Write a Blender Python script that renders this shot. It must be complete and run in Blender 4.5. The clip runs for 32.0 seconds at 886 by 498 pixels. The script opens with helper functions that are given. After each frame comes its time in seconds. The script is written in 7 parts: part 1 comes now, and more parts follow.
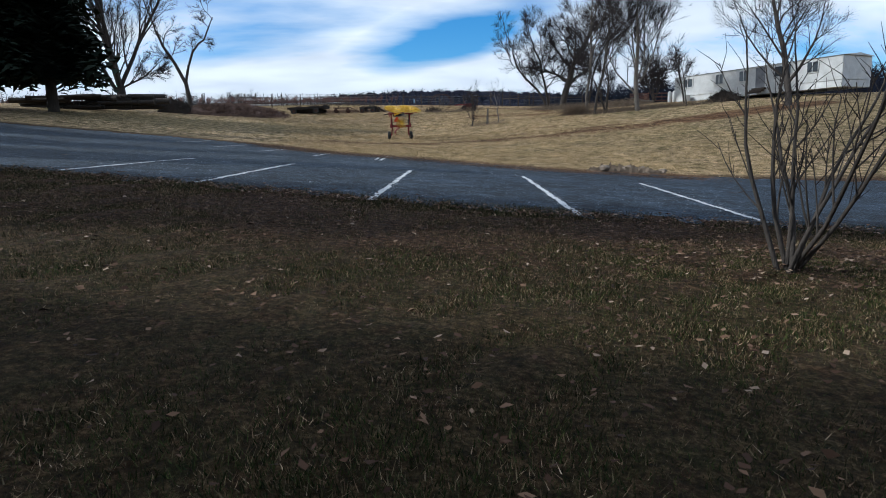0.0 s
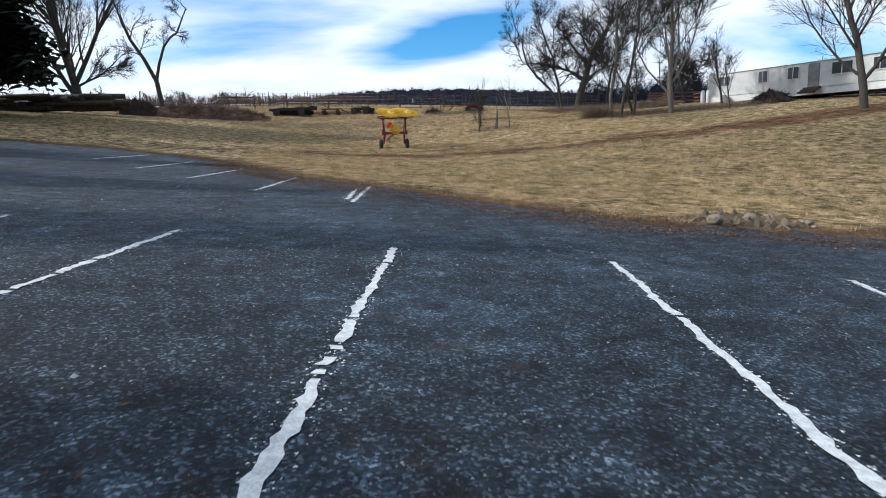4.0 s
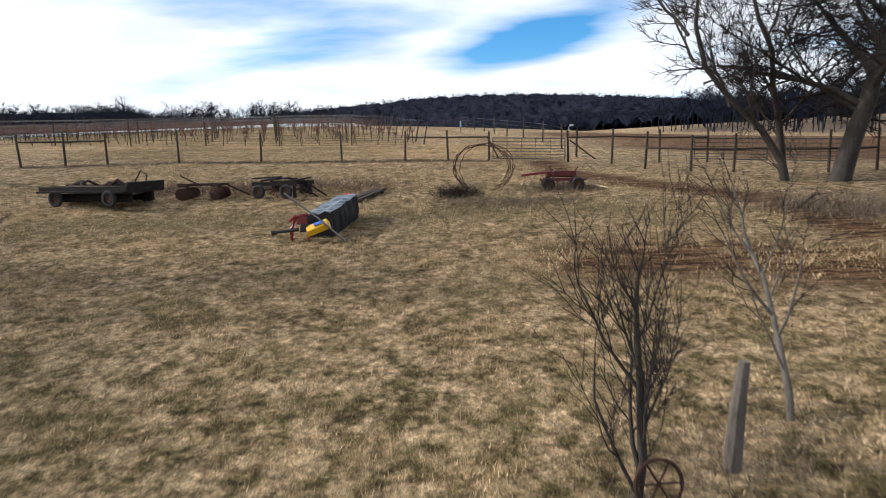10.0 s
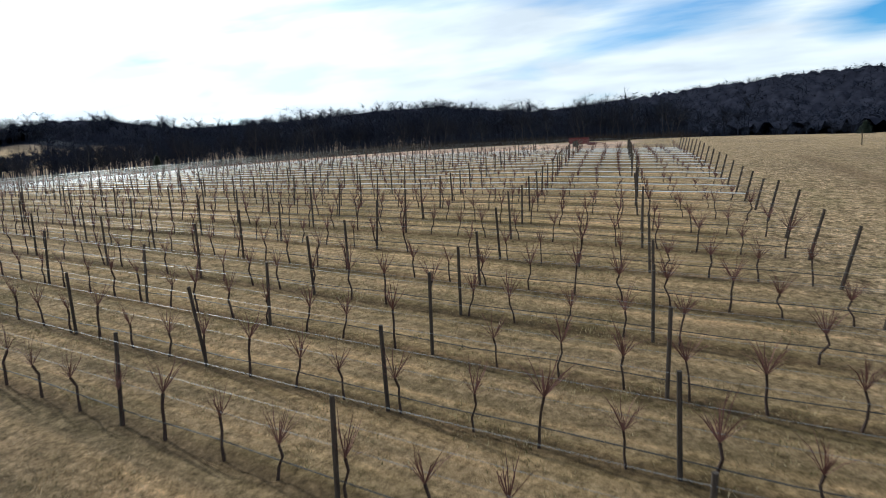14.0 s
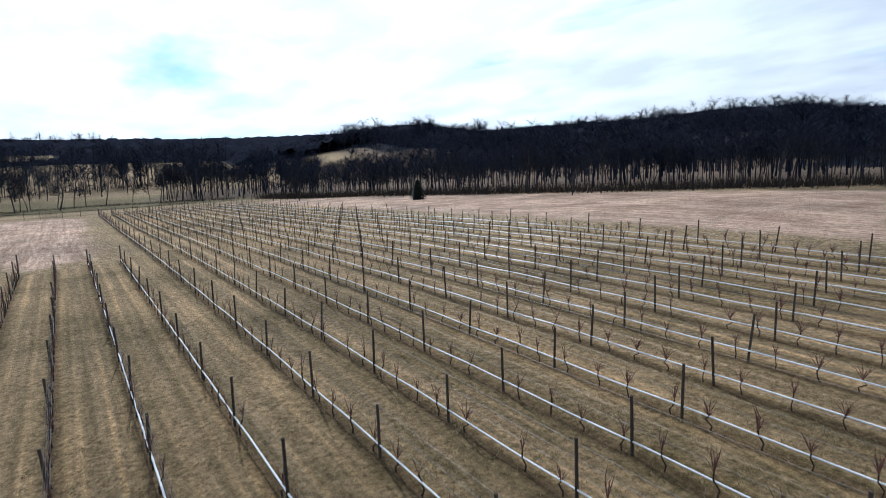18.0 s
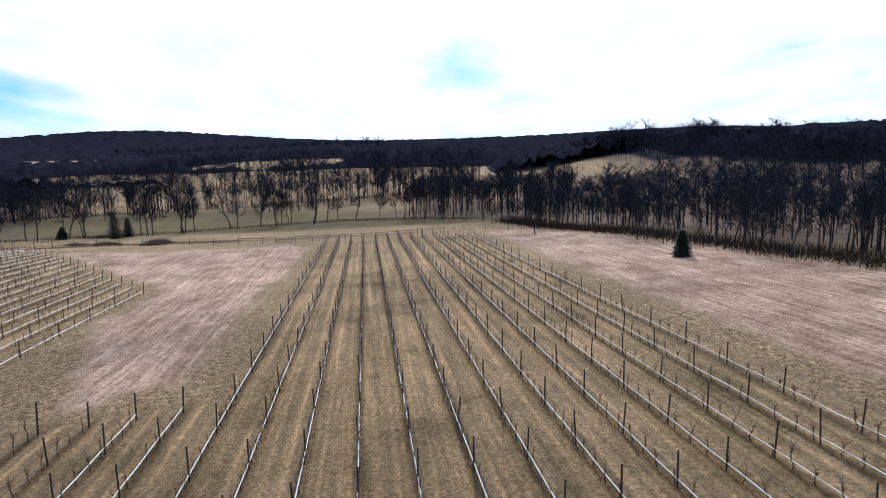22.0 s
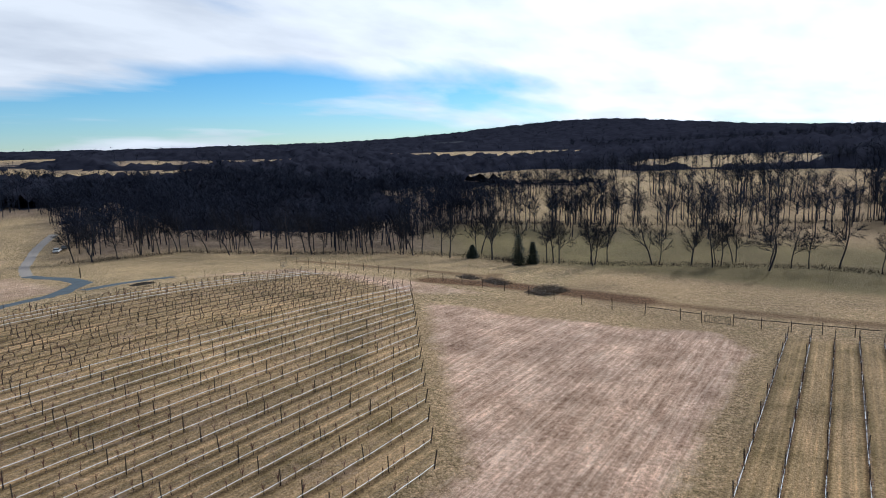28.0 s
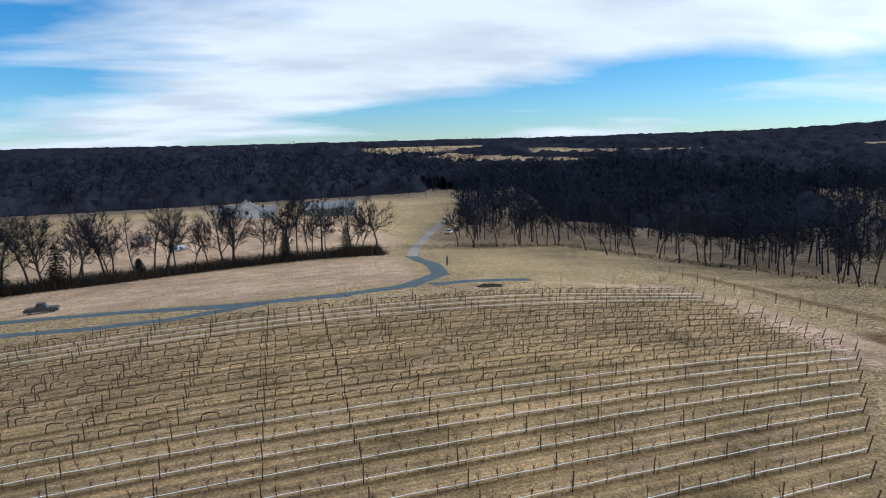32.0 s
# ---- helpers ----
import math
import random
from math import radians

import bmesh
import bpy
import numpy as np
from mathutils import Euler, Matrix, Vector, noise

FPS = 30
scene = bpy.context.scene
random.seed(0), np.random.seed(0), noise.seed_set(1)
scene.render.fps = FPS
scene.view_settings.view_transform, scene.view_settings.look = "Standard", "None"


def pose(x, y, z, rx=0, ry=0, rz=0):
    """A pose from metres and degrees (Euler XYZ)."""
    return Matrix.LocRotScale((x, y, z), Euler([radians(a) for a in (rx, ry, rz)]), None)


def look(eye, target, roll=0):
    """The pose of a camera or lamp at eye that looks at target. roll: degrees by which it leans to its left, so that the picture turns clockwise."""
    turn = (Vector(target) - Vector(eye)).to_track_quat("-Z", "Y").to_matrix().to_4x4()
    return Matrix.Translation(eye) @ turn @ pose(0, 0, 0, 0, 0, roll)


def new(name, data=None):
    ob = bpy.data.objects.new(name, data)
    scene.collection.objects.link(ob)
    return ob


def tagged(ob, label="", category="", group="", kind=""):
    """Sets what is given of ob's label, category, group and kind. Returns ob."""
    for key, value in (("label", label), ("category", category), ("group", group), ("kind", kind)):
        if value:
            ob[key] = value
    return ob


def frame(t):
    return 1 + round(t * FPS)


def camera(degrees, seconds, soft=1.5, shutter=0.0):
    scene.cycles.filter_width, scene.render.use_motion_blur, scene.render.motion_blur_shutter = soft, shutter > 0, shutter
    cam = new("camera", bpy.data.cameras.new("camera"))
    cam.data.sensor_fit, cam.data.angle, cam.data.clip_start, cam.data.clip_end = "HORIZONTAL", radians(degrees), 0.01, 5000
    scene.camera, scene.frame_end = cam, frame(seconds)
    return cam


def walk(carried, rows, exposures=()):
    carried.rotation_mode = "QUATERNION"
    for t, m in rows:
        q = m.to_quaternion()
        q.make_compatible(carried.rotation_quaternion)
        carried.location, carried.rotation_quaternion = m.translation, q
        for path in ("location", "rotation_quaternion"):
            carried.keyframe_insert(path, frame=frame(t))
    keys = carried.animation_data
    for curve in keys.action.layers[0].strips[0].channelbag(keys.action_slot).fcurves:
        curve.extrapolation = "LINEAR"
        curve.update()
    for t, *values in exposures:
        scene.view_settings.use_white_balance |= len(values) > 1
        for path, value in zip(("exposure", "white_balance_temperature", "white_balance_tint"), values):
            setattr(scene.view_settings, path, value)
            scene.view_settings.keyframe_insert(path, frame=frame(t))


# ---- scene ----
cam = camera(71.09, 32.0, soft=1.0, shutter=0.12)
# seconds, x, y, z, turn to the left, pitch, lean
PATH = [
    (0, 0.00, 0.00, 1.30, -0.30, -9.25, -1.86),
    (0.5, -0.05, 0.51, 1.30, -0.34, -9.26, -1.84),
    (1, -0.12, 1.30, 1.29, -0.44, -9.24, -1.71),
    (1.5, -0.16, 2.10, 1.33, -0.44, -9.23, -1.66),
    (2, -0.15, 2.95, 1.44, -0.45, -9.26, -1.62),
    (2.5, -0.13, 3.95, 1.65, -0.41, -9.33, -1.70),
    (3, -0.14, 5.06, 1.86, -0.38, -9.40, -1.76),
    (3.5, -0.12, 6.50, 2.04, -0.32, -9.44, -1.84),
    (5.5, -0.16, 15.10, 2.33, -0.52, -9.19, -1.75),
    (6, -0.06, 17.89, 2.80, -0.56, -9.34, -1.65),
    (6.5, 0.15, 20.99, 3.18, -0.50, -9.41, -1.63),
    (7, 0.33, 24.37, 3.54, -0.49, -9.53, -1.58),
    (7.5, 0.53, 27.99, 3.86, -0.38, -9.51, -1.57),
    (8, 0.77, 31.96, 4.28, -0.21, -9.39, -1.62),
    (8.5, 0.99, 36.15, 4.90, -0.16, -9.34, -1.69),
    (9, 1.23, 40.61, 5.69, 0.07, -9.26, -1.67),
    (9.5, 1.53, 45.56, 6.55, 1.95, -8.99, -1.49),
    (10, 1.69, 50.82, 7.54, 6.44, -8.87, -1.49),
    (10.5, 1.56, 56.29, 8.62, 11.77, -8.95, -1.50),
    (11, 1.11, 61.80, 9.69, 16.50, -9.14, -1.51),
    (11.5, 0.20, 67.42, 10.67, 20.68, -9.31, -1.65),
    (12, -1.03, 73.04, 11.51, 24.03, -9.42, -1.81),
    (12.5, -2.81, 78.56, 12.31, 26.96, -9.47, -1.71),
    (13, -4.75, 84.24, 13.03, 30.58, -9.49, -1.63),
    (13.5, -7.32, 89.84, 13.84, 33.85, -9.56, -1.69),
    (15.5, -20.03, 110.32, 17.05, 47.70, -9.43, -1.63),
    (16, -23.81, 115.02, 17.89, 51.39, -9.38, -1.76),
    (16.5, -27.78, 119.34, 18.67, 55.57, -9.42, -1.91),
    (17, -31.75, 123.25, 19.24, 59.46, -9.24, -1.38),
    (17.5, -35.59, 126.67, 19.95, 63.12, -9.20, -1.25),
    (18, -39.51, 129.71, 20.74, 66.24, -9.26, -1.37),
    (18.5, -43.32, 132.48, 21.66, 68.61, -9.38, -1.57),
    (19, -46.95, 134.66, 22.76, 71.21, -9.61, -1.88),
    (19.5, -50.60, 136.64, 23.66, 74.74, -9.61, -1.94),
    (20, -54.34, 138.51, 24.33, 78.25, -9.41, -1.64),
    (20.5, -58.01, 140.06, 25.22, 80.83, -9.36, -1.59),
    (21, -61.71, 141.36, 25.96, 82.93, -9.30, -1.61),
    (21.5, -65.46, 142.43, 26.59, 86.54, -9.15, -1.51),
    (22, -69.34, 143.26, 27.27, 90.71, -9.04, -1.52),
    (22.5, -72.97, 143.63, 28.07, 95.09, -8.95, -1.32),
    (23, -77.14, 143.83, 29.21, 99.59, -9.17, -1.54),
    (23.5, -81.42, 143.84, 30.14, 104.67, -9.28, -1.62),
    (24, -85.79, 143.46, 30.98, 108.31, -9.26, -1.49),
    (24.5, -90.31, 142.59, 31.68, 111.04, -9.29, -1.34),
    (26.5, -107.76, 138.18, 34.21, 120.01, -9.43, -1.83),
    (27, -111.84, 136.17, 34.61, 124.48, -9.39, -1.86),
    (27.5, -115.74, 134.19, 34.94, 127.90, -9.32, -1.85),
    (28, -119.46, 132.00, 35.27, 130.61, -9.31, -1.85),
    (28.5, -122.96, 129.58, 35.54, 132.92, -9.28, -1.84),
    (29, -126.21, 126.90, 35.67, 136.07, -9.24, -1.75),
    (29.5, -129.36, 123.94, 35.66, 145.15, -9.19, -1.63),
    (30, -132.32, 121.16, 35.58, 153.23, -9.21, -1.49),
    (30.5, -135.01, 118.32, 35.50, 157.01, -9.33, -1.54),
    (31, -137.48, 115.03, 35.23, 158.90, -9.37, -1.55),
    (31.5, -139.53, 111.45, 34.67, 161.09, -9.30, -1.57),
    (32, -141.32, 107.49, 34.12, 167.03, -9.25, -1.49),
]
EXPOSURES = [(0, -0.55, 5450, 6), (2, -0.45, 5550, 6), (4, -0.28, 5700, 7), (6, -0.22, 5950, 8), (8, -0.2, 6100, 10), (9, -0.12, 6250, 11), (11, -0.35, 5750, 7), (13, -0.38, 5700, 3), (16, -0.74, 5450, 2), (18, -0.66, 5300, 6), (20, -0.64, 5350, 11), (24, -0.64, 5500, 13), (28, -0.74, 5600, 9), (30, -0.76, 5500, 6), (32, -0.66, 5450, 6)]
walk(cam, [(t, pose(x, y, z, 90 + pitch, -lean, turn)) for t, x, y, z, turn, pitch, lean in PATH], EXPOSURES)

# ---- world, sun ----
SUN_BEARING, SUN_HEIGHT = 89.0, 31.0   # degrees to the left of +y, and above the horizon
world = bpy.data.worlds.new("sky")
scene.world = world
world.use_nodes = True


def build_sky(w):
    nt = w.node_tree
    nt.nodes.clear()
    out, bg = nt.nodes.new("ShaderNodeOutputWorld"), nt.nodes.new("ShaderNodeBackground")
    sky = nt.nodes.new("ShaderNodeTexSky")
    sky.sky_type, sky.sun_disc = "NISHITA", False
    sky.sun_elevation, sky.sun_rotation = radians(SUN_HEIGHT), radians(-SUN_BEARING)
    sky.air_density, sky.dust_density, sky.ozone_density = 1.0, 0.0, 4.0
    co = nt.nodes.new("ShaderNodeTexCoord")
    sep = nt.nodes.new("ShaderNodeSeparateXYZ")
    nt.links.new(co.outputs["Generated"], sep.inputs[0])
    # flatten the dome onto a cloud layer: x / (z + k), y / (z + k)
    add = nt.nodes.new("ShaderNodeMath"); add.operation = "ADD"; add.inputs[1].default_value = 0.16
    nt.links.new(sep.outputs[2], add.inputs[0])
    dx = nt.nodes.new("ShaderNodeMath"); dx.operation = "DIVIDE"
    dy = nt.nodes.new("ShaderNodeMath"); dy.operation = "DIVIDE"
    for d, k in ((dx, 0), (dy, 1)):
        nt.links.new(sep.outputs[k], d.inputs[0]); nt.links.new(add.outputs[0], d.inputs[1])
    com = nt.nodes.new("ShaderNodeCombineXYZ")
    nt.links.new(dx.outputs[0], com.inputs[0]); nt.links.new(dy.outputs[0], com.inputs[1])
    mp = nt.nodes.new("ShaderNodeMapping")
    mp.inputs["Rotation"].default_value = (0, 0, radians(-28))
    mp.inputs["Scale"].default_value = (0.6, 1.0, 1.0)
    mp.inputs["Location"].default_value = (0.3, 0.9, 0.0)
    nt.links.new(com.outputs[0], mp.inputs[0])
    n1 = nt.nodes.new("ShaderNodeTexNoise")
    n1.inputs["Scale"].default_value, n1.inputs["Detail"].default_value, n1.inputs["Roughness"].default_value = 0.75, 8.0, 0.5
    n1.inputs["Distortion"].default_value = 0.35
    nt.links.new(mp.outputs[0], n1.inputs["Vector"])
    ramp = nt.nodes.new("ShaderNodeValToRGB")
    ramp.color_ramp.elements[0].position, ramp.color_ramp.elements[1].position = 0.365, 0.525
    # a long clear gap in the cloud layer, north of the farm
    gm = nt.nodes.new("ShaderNodeMapping"); gm.vector_type = "TEXTURE"
    gm.inputs["Location"].default_value = (0.05, 3.1, 0.0)
    gm.inputs["Rotation"].default_value = (0, 0, radians(-51))
    gm.inputs["Scale"].default_value = (1.3, 0.42, 1.0)
    nt.links.new(com.outputs[0], gm.inputs[0])
    gap = nt.nodes.new("ShaderNodeTexGradient"); gap.gradient_type = "SPHERICAL"
    nt.links.new(gm.outputs[0], gap.inputs[0])
    less = nt.nodes.new("ShaderNodeMath"); less.operation = "MULTIPLY_ADD"; less.inputs[1].default_value = -0.32
    nt.links.new(gap.outputs["Fac"], less.inputs[0]); nt.links.new(n1.outputs[0], less.inputs[2])
    # thin and thick stretches of the layer: bearing to the left of +y, distance on the layer, half-widths outward and sideways, amount
    cover = less.outputs[0]
    for bearing, far, out_w, side_w, amount in ((146, 4.9, 1.9, 4.6, -0.21), (150, 2.95, 0.75, 3.2, 0.26), (84, 3.0, 2.6, 3.6, 0.13), (28, 4.6, 1.6, 3.0, 0.16)):
        mw = nt.nodes.new("ShaderNodeMapping"); mw.vector_type = "TEXTURE"
        mw.inputs["Location"].default_value = (-far * math.sin(radians(bearing)), far * math.cos(radians(bearing)), 0.0)
        mw.inputs["Rotation"].default_value = (0, 0, radians(bearing))
        mw.inputs["Scale"].default_value = (side_w, out_w, 1.0)
        nt.links.new(com.outputs[0], mw.inputs[0])
        sp = nt.nodes.new("ShaderNodeTexGradient"); sp.gradient_type = "SPHERICAL"
        nt.links.new(mw.outputs[0], sp.inputs[0])
        ma = nt.nodes.new("ShaderNodeMath"); ma.operation = "MULTIPLY_ADD"; ma.inputs[1].default_value = amount
        nt.links.new(sp.outputs["Fac"], ma.inputs[0]); nt.links.new(cover, ma.inputs[2])
        cover = ma.outputs[0]
    nt.links.new(cover, ramp.inputs[0])
    # cloud brightness varies a little with a second, finer noise
    n2 = nt.nodes.new("ShaderNodeTexNoise")
    n2.inputs["Scale"].default_value, n2.inputs["Detail"].default_value = 2.2, 6.0
    nt.links.new(mp.outputs[0], n2.inputs["Vector"])
    cl = nt.nodes.new("ShaderNodeValToRGB")
    cl.color_ramp.elements[0].color, cl.color_ramp.elements[1].color = (12.9, 13.2, 13.7, 1), (16.8, 16.8, 16.7, 1)
    cl.color_ramp.elements[0].position, cl.color_ramp.elements[1].position = 0.35, 0.6
    nt.links.new(n2.outputs[0], cl.inputs[0])
    mix = nt.nodes.new("ShaderNodeMix"); mix.data_type = "RGBA"
    nt.links.new(ramp.outputs[0], mix.inputs["Factor"])
    hsv = nt.nodes.new("ShaderNodeHueSaturation")
    hsv.inputs["Hue"].default_value, hsv.inputs["Saturation"].default_value, hsv.inputs["Value"].default_value = 0.492, 1.25, 1.85
    nt.links.new(sky.outputs[0], hsv.inputs["Color"])
    tint = nt.nodes.new("ShaderNodeMix"); tint.data_type, tint.blend_type = "RGBA", "MULTIPLY"
    tint.inputs["Factor"].default_value, tint.inputs["B"].default_value = 1.0, (0.84, 1.01, 1.15, 1)
    nt.links.new(hsv.outputs[0], tint.inputs["A"])
    nt.links.new(tint.outputs["Result"], mix.inputs["A"])
    # cloud lit through is brighter round the sun
    dot = nt.nodes.new("ShaderNodeVectorMath"); dot.operation = "DOT_PRODUCT"
    a_, h_ = radians(SUN_BEARING), radians(SUN_HEIGHT)
    dot.inputs[1].default_value = (-math.sin(a_) * math.cos(h_), math.cos(a_) * math.cos(h_), math.sin(h_))
    nt.links.new(co.outputs["Generated"], dot.inputs[0])
    halo = nt.nodes.new("ShaderNodeMapRange"); halo.interpolation_type = "SMOOTHSTEP"
    halo.inputs["From Min"].default_value, halo.inputs["From Max"].default_value = 0.45, 1.0
    halo.inputs["To Min"].default_value, halo.inputs["To Max"].default_value = 1.0, 1.5
    nt.links.new(dot.outputs["Value"], halo.inputs["Value"])
    lit = nt.nodes.new("ShaderNodeVectorMath"); lit.operation = "SCALE"
    nt.links.new(cl.outputs[0], lit.inputs[0]); nt.links.new(halo.outputs["Result"], lit.inputs["Scale"])
    nt.links.new(lit.outputs[0], mix.inputs["B"])
    nt.links.new(mix.outputs["Result"], bg.inputs[0])
    bg.inputs[1].default_value = 0.085
    nt.links.new(bg.outputs[0], out.inputs[0])


build_sky(world)
sun = bpy.data.lights.new("sun", "SUN")
sun.energy, sun.angle, sun.color = 5.0, radians(1.2), (1.0, 0.93, 0.82)
sun_ob = new("sun", sun)
sb, sh = radians(SUN_BEARING), radians(SUN_HEIGHT)
sun_ob.matrix_world = look((-math.sin(sb) * math.cos(sh) * 100, math.cos(sb) * math.cos(sh) * 100, math.sin(sh) * 100), (0, 0, 0))

# ---- materials ----
MATS = {}


def nodes_of(name):
    m = bpy.data.materials.new(name)
    m.use_nodes = True
    nt = m.node_tree
    b = nt.nodes["Principled BSDF"]
    MATS[name] = m
    return m, nt, b


def noise_node(nt, scale, detail=4.0, rough=0.55, stretch=None, vec=None):
    n = nt.nodes.new("ShaderNodeTexNoise")
    n.inputs["Scale"].default_value, n.inputs["Detail"].default_value, n.inputs["Roughness"].default_value = scale, detail, rough
    if vec is None:
        vec = nt.nodes.new("ShaderNodeTexCoord").outputs["Object"]
    if stretch:
        mp = nt.nodes.new("ShaderNodeMapping")
        mp.inputs["Scale"].default_value = stretch[:3]
        if len(stretch) > 3:
            mp.inputs["Rotation"].default_value = (0, 0, stretch[3])
        nt.links.new(vec, mp.inputs[0])
        vec = mp.outputs[0]
    nt.links.new(vec, n.inputs["Vector"])
    return n.outputs[0]


def streak_node(nt, angle, length, width, detail=4.0, rough=0.6):
    """Noise drawn out along one bearing on the ground."""
    mp = nt.nodes.new("ShaderNodeMapping")
    mp.vector_type = "TEXTURE"
    mp.inputs["Rotation"].default_value = (0, 0, angle)
    mp.inputs["Scale"].default_value = (length, width, 1.0)
    nt.links.new(nt.nodes.new("ShaderNodeTexCoord").outputs["Object"], mp.inputs[0])
    return noise_node(nt, 1.0, detail, rough, None, mp.outputs[0])


def ramp_node(nt, fac, stops):
    r = nt.nodes.new("ShaderNodeValToRGB")
    e = r.color_ramp.elements
    while len(e) < len(stops):
        e.new(0.5)
    for el, (p, c) in zip(e, stops):
        el.position, el.color = p, (*c, 1) if len(c) == 3 else c
    nt.links.new(fac, r.inputs[0])
    return r.outputs[0]


def mix_node(nt, fac, a, b, mode="MIX"):
    m = nt.nodes.new("ShaderNodeMix")
    m.data_type, m.blend_type = "RGBA", mode
    for sock, v in (("Factor", fac), ("A", a), ("B", b)):
        if isinstance(v, (int, float)):
            m.inputs[sock].default_value = v
        elif isinstance(v, tuple):
            m.inputs[sock].default_value = (*v, 1)
        else:
            nt.links.new(v, m.inputs[sock])
    return m.outputs["Result"]


def bump_node(nt, b, height, strength, dist):
    n = nt.nodes.new("ShaderNodeBump")
    n.inputs["Strength"].default_value, n.inputs["Distance"].default_value = strength, dist
    nt.links.new(height, n.inputs["Height"])
    nt.links.new(n.outputs[0], b.inputs["Normal"])


def surface(name, dark, light, scale=6.0, rough=0.8, metal=0.0, bump=0.3, dist=0.01, stretch=None, fine=40.0, vary=0.0, spec=0.3):
    """A two-tone surface with grain at two scales."""
    m, nt, b = nodes_of(name)
    n1, n2 = noise_node(nt, scale, 5, 0.6, stretch), noise_node(nt, fine, 3, 0.6, stretch)
    c = ramp_node(nt, n1, [(0.3, dark), (0.7, light)])
    c = mix_node(nt, 0.35, c, ramp_node(nt, n2, [(0.25, tuple(v * 0.55 for v in dark)), (0.75, tuple(min(1, v * 1.25) for v in light))]))
    if vary:
        oi = nt.nodes.new("ShaderNodeObjectInfo")
        c = mix_node(nt, 1.0, c, ramp_node(nt, oi.outputs["Random"], [(0, (1 - vary,) * 3), (1, (1.0, 1.0, 1.0))]), "MULTIPLY")
    nt.links.new(c, b.inputs["Base Color"])
    b.inputs["Roughness"].default_value, b.inputs["Metallic"].default_value = rough, metal
    b.inputs["Specular IOR Level"].default_value = spec
    bump_node(nt, b, n2, bump, dist)
    return m


BARK = surface("bark", (0.022, 0.018, 0.015), (0.075, 0.062, 0.052), 3, 0.95, stretch=(3, 3, 0.6), bump=0.8, dist=0.03, fine=14)
BARK_PALE = surface("pale bark", (0.06, 0.05, 0.042), (0.18, 0.155, 0.13), 3, 0.9, stretch=(3, 3, 0.6), bump=0.6, dist=0.02, fine=16)
TWIG = surface("twig", (0.015, 0.0125, 0.012), (0.045, 0.036, 0.033), 2, 0.9, bump=0.0, spec=0.12)
# the blue of distant haze is put into this bark colour
HAZY_WOOD = surface("hazy far wood", (0.007, 0.010, 0.020), (0.024, 0.028, 0.044), 0.03, 0.95, bump=0.0, fine=0.4, spec=0.08)
NEEDLE = surface("needles", (0.006, 0.011, 0.006), (0.018, 0.030, 0.015), 3, 0.8, bump=0.0)
POST = surface("weathered post", (0.028, 0.020, 0.015), (0.105, 0.078, 0.058), 5, 0.92, stretch=(4, 4, 0.5), bump=0.6, dist=0.01, fine=30, vary=0.4)
VINE = surface("vine bark", (0.022, 0.014, 0.011), (0.07, 0.043, 0.032), 8, 0.95, bump=0.5, dist=0.01)
CANE = surface("cane", (0.075, 0.032, 0.025), (0.19, 0.085, 0.065), 4, 0.8, bump=0.0)
WIRE = surface("wire", (0.16, 0.16, 0.16), (0.32, 0.32, 0.31), 4, 0.5, 0.7, bump=0.0)
HOSE = surface("pale hose", (0.74, 0.74, 0.72), (0.90, 0.90, 0.88), 1.5, 0.45, bump=0.1)
HOSE_DARK = surface("dark hose", (0.03, 0.03, 0.03), (0.07, 0.065, 0.06), 2, 0.5, bump=0.0)
PAINT = surface("road paint", (0.34, 0.35, 0.36), (0.80, 0.80, 0.79), 14, 0.75, bump=0.5, fine=70)
YELLOW = surface("yellow paint", (0.60, 0.32, 0.008), (0.84, 0.48, 0.014), 3, 0.4, bump=0.05, spec=0.5)
RED = surface("red paint", (0.10, 0.008, 0.010), (0.27, 0.016, 0.016), 4, 0.45, bump=0.1, spec=0.5)
SIGNAL = surface("signal orange", (0.75, 0.07, 0.02), (0.9, 0.10, 0.03), 4, 0.5, bump=0.0)
RUBBER = surface("rubber", (0.015, 0.015, 0.016), (0.04, 0.038, 0.036), 8, 0.85, bump=0.4)
STEEL = surface("tine steel", (0.45, 0.27, 0.02), (0.75, 0.48, 0.04), 6, 0.45, 0.3, bump=0.0)
RUST = surface("rusty steel", (0.022, 0.012, 0.009), (0.085, 0.042, 0.028), 5, 0.85, 0.2, bump=0.4)
TARP = surface("dark cover", (0.05, 0.06, 0.07), (0.14, 0.16, 0.18), 2, 0.33, bump=0.5, dist=0.03, fine=7, spec=0.5)
PALE_HOUSE = surface("grey house siding", (0.20, 0.22, 0.24), (0.36, 0.38, 0.40), 1.2, 0.7, bump=0.1)
SIDING = surface("white siding", (0.42, 0.42, 0.41), (0.68, 0.68, 0.67), 1.2, 0.6, bump=0.1)
GLASS_DARK = surface("window glass", (0.02, 0.025, 0.03), (0.05, 0.06, 0.07), 1, 0.12, bump=0.0, spec=0.6)
ROOF = surface("grey roof", (0.10, 0.10, 0.11), (0.22, 0.22, 0.23), 3, 0.85, bump=0.4)
BRUSH = surface("dead brush", (0.07, 0.05, 0.035), (0.22, 0.165, 0.115), 2, 0.95, bump=0.0)
STRAW = surface("dry stalk", (0.22, 0.17, 0.10), (0.48, 0.38, 0.24), 3, 0.9, bump=0.0)
LEAF = surface("dead leaf", (0.10, 0.055, 0.03), (0.32, 0.20, 0.12), 7, 0.9, bump=0.0)


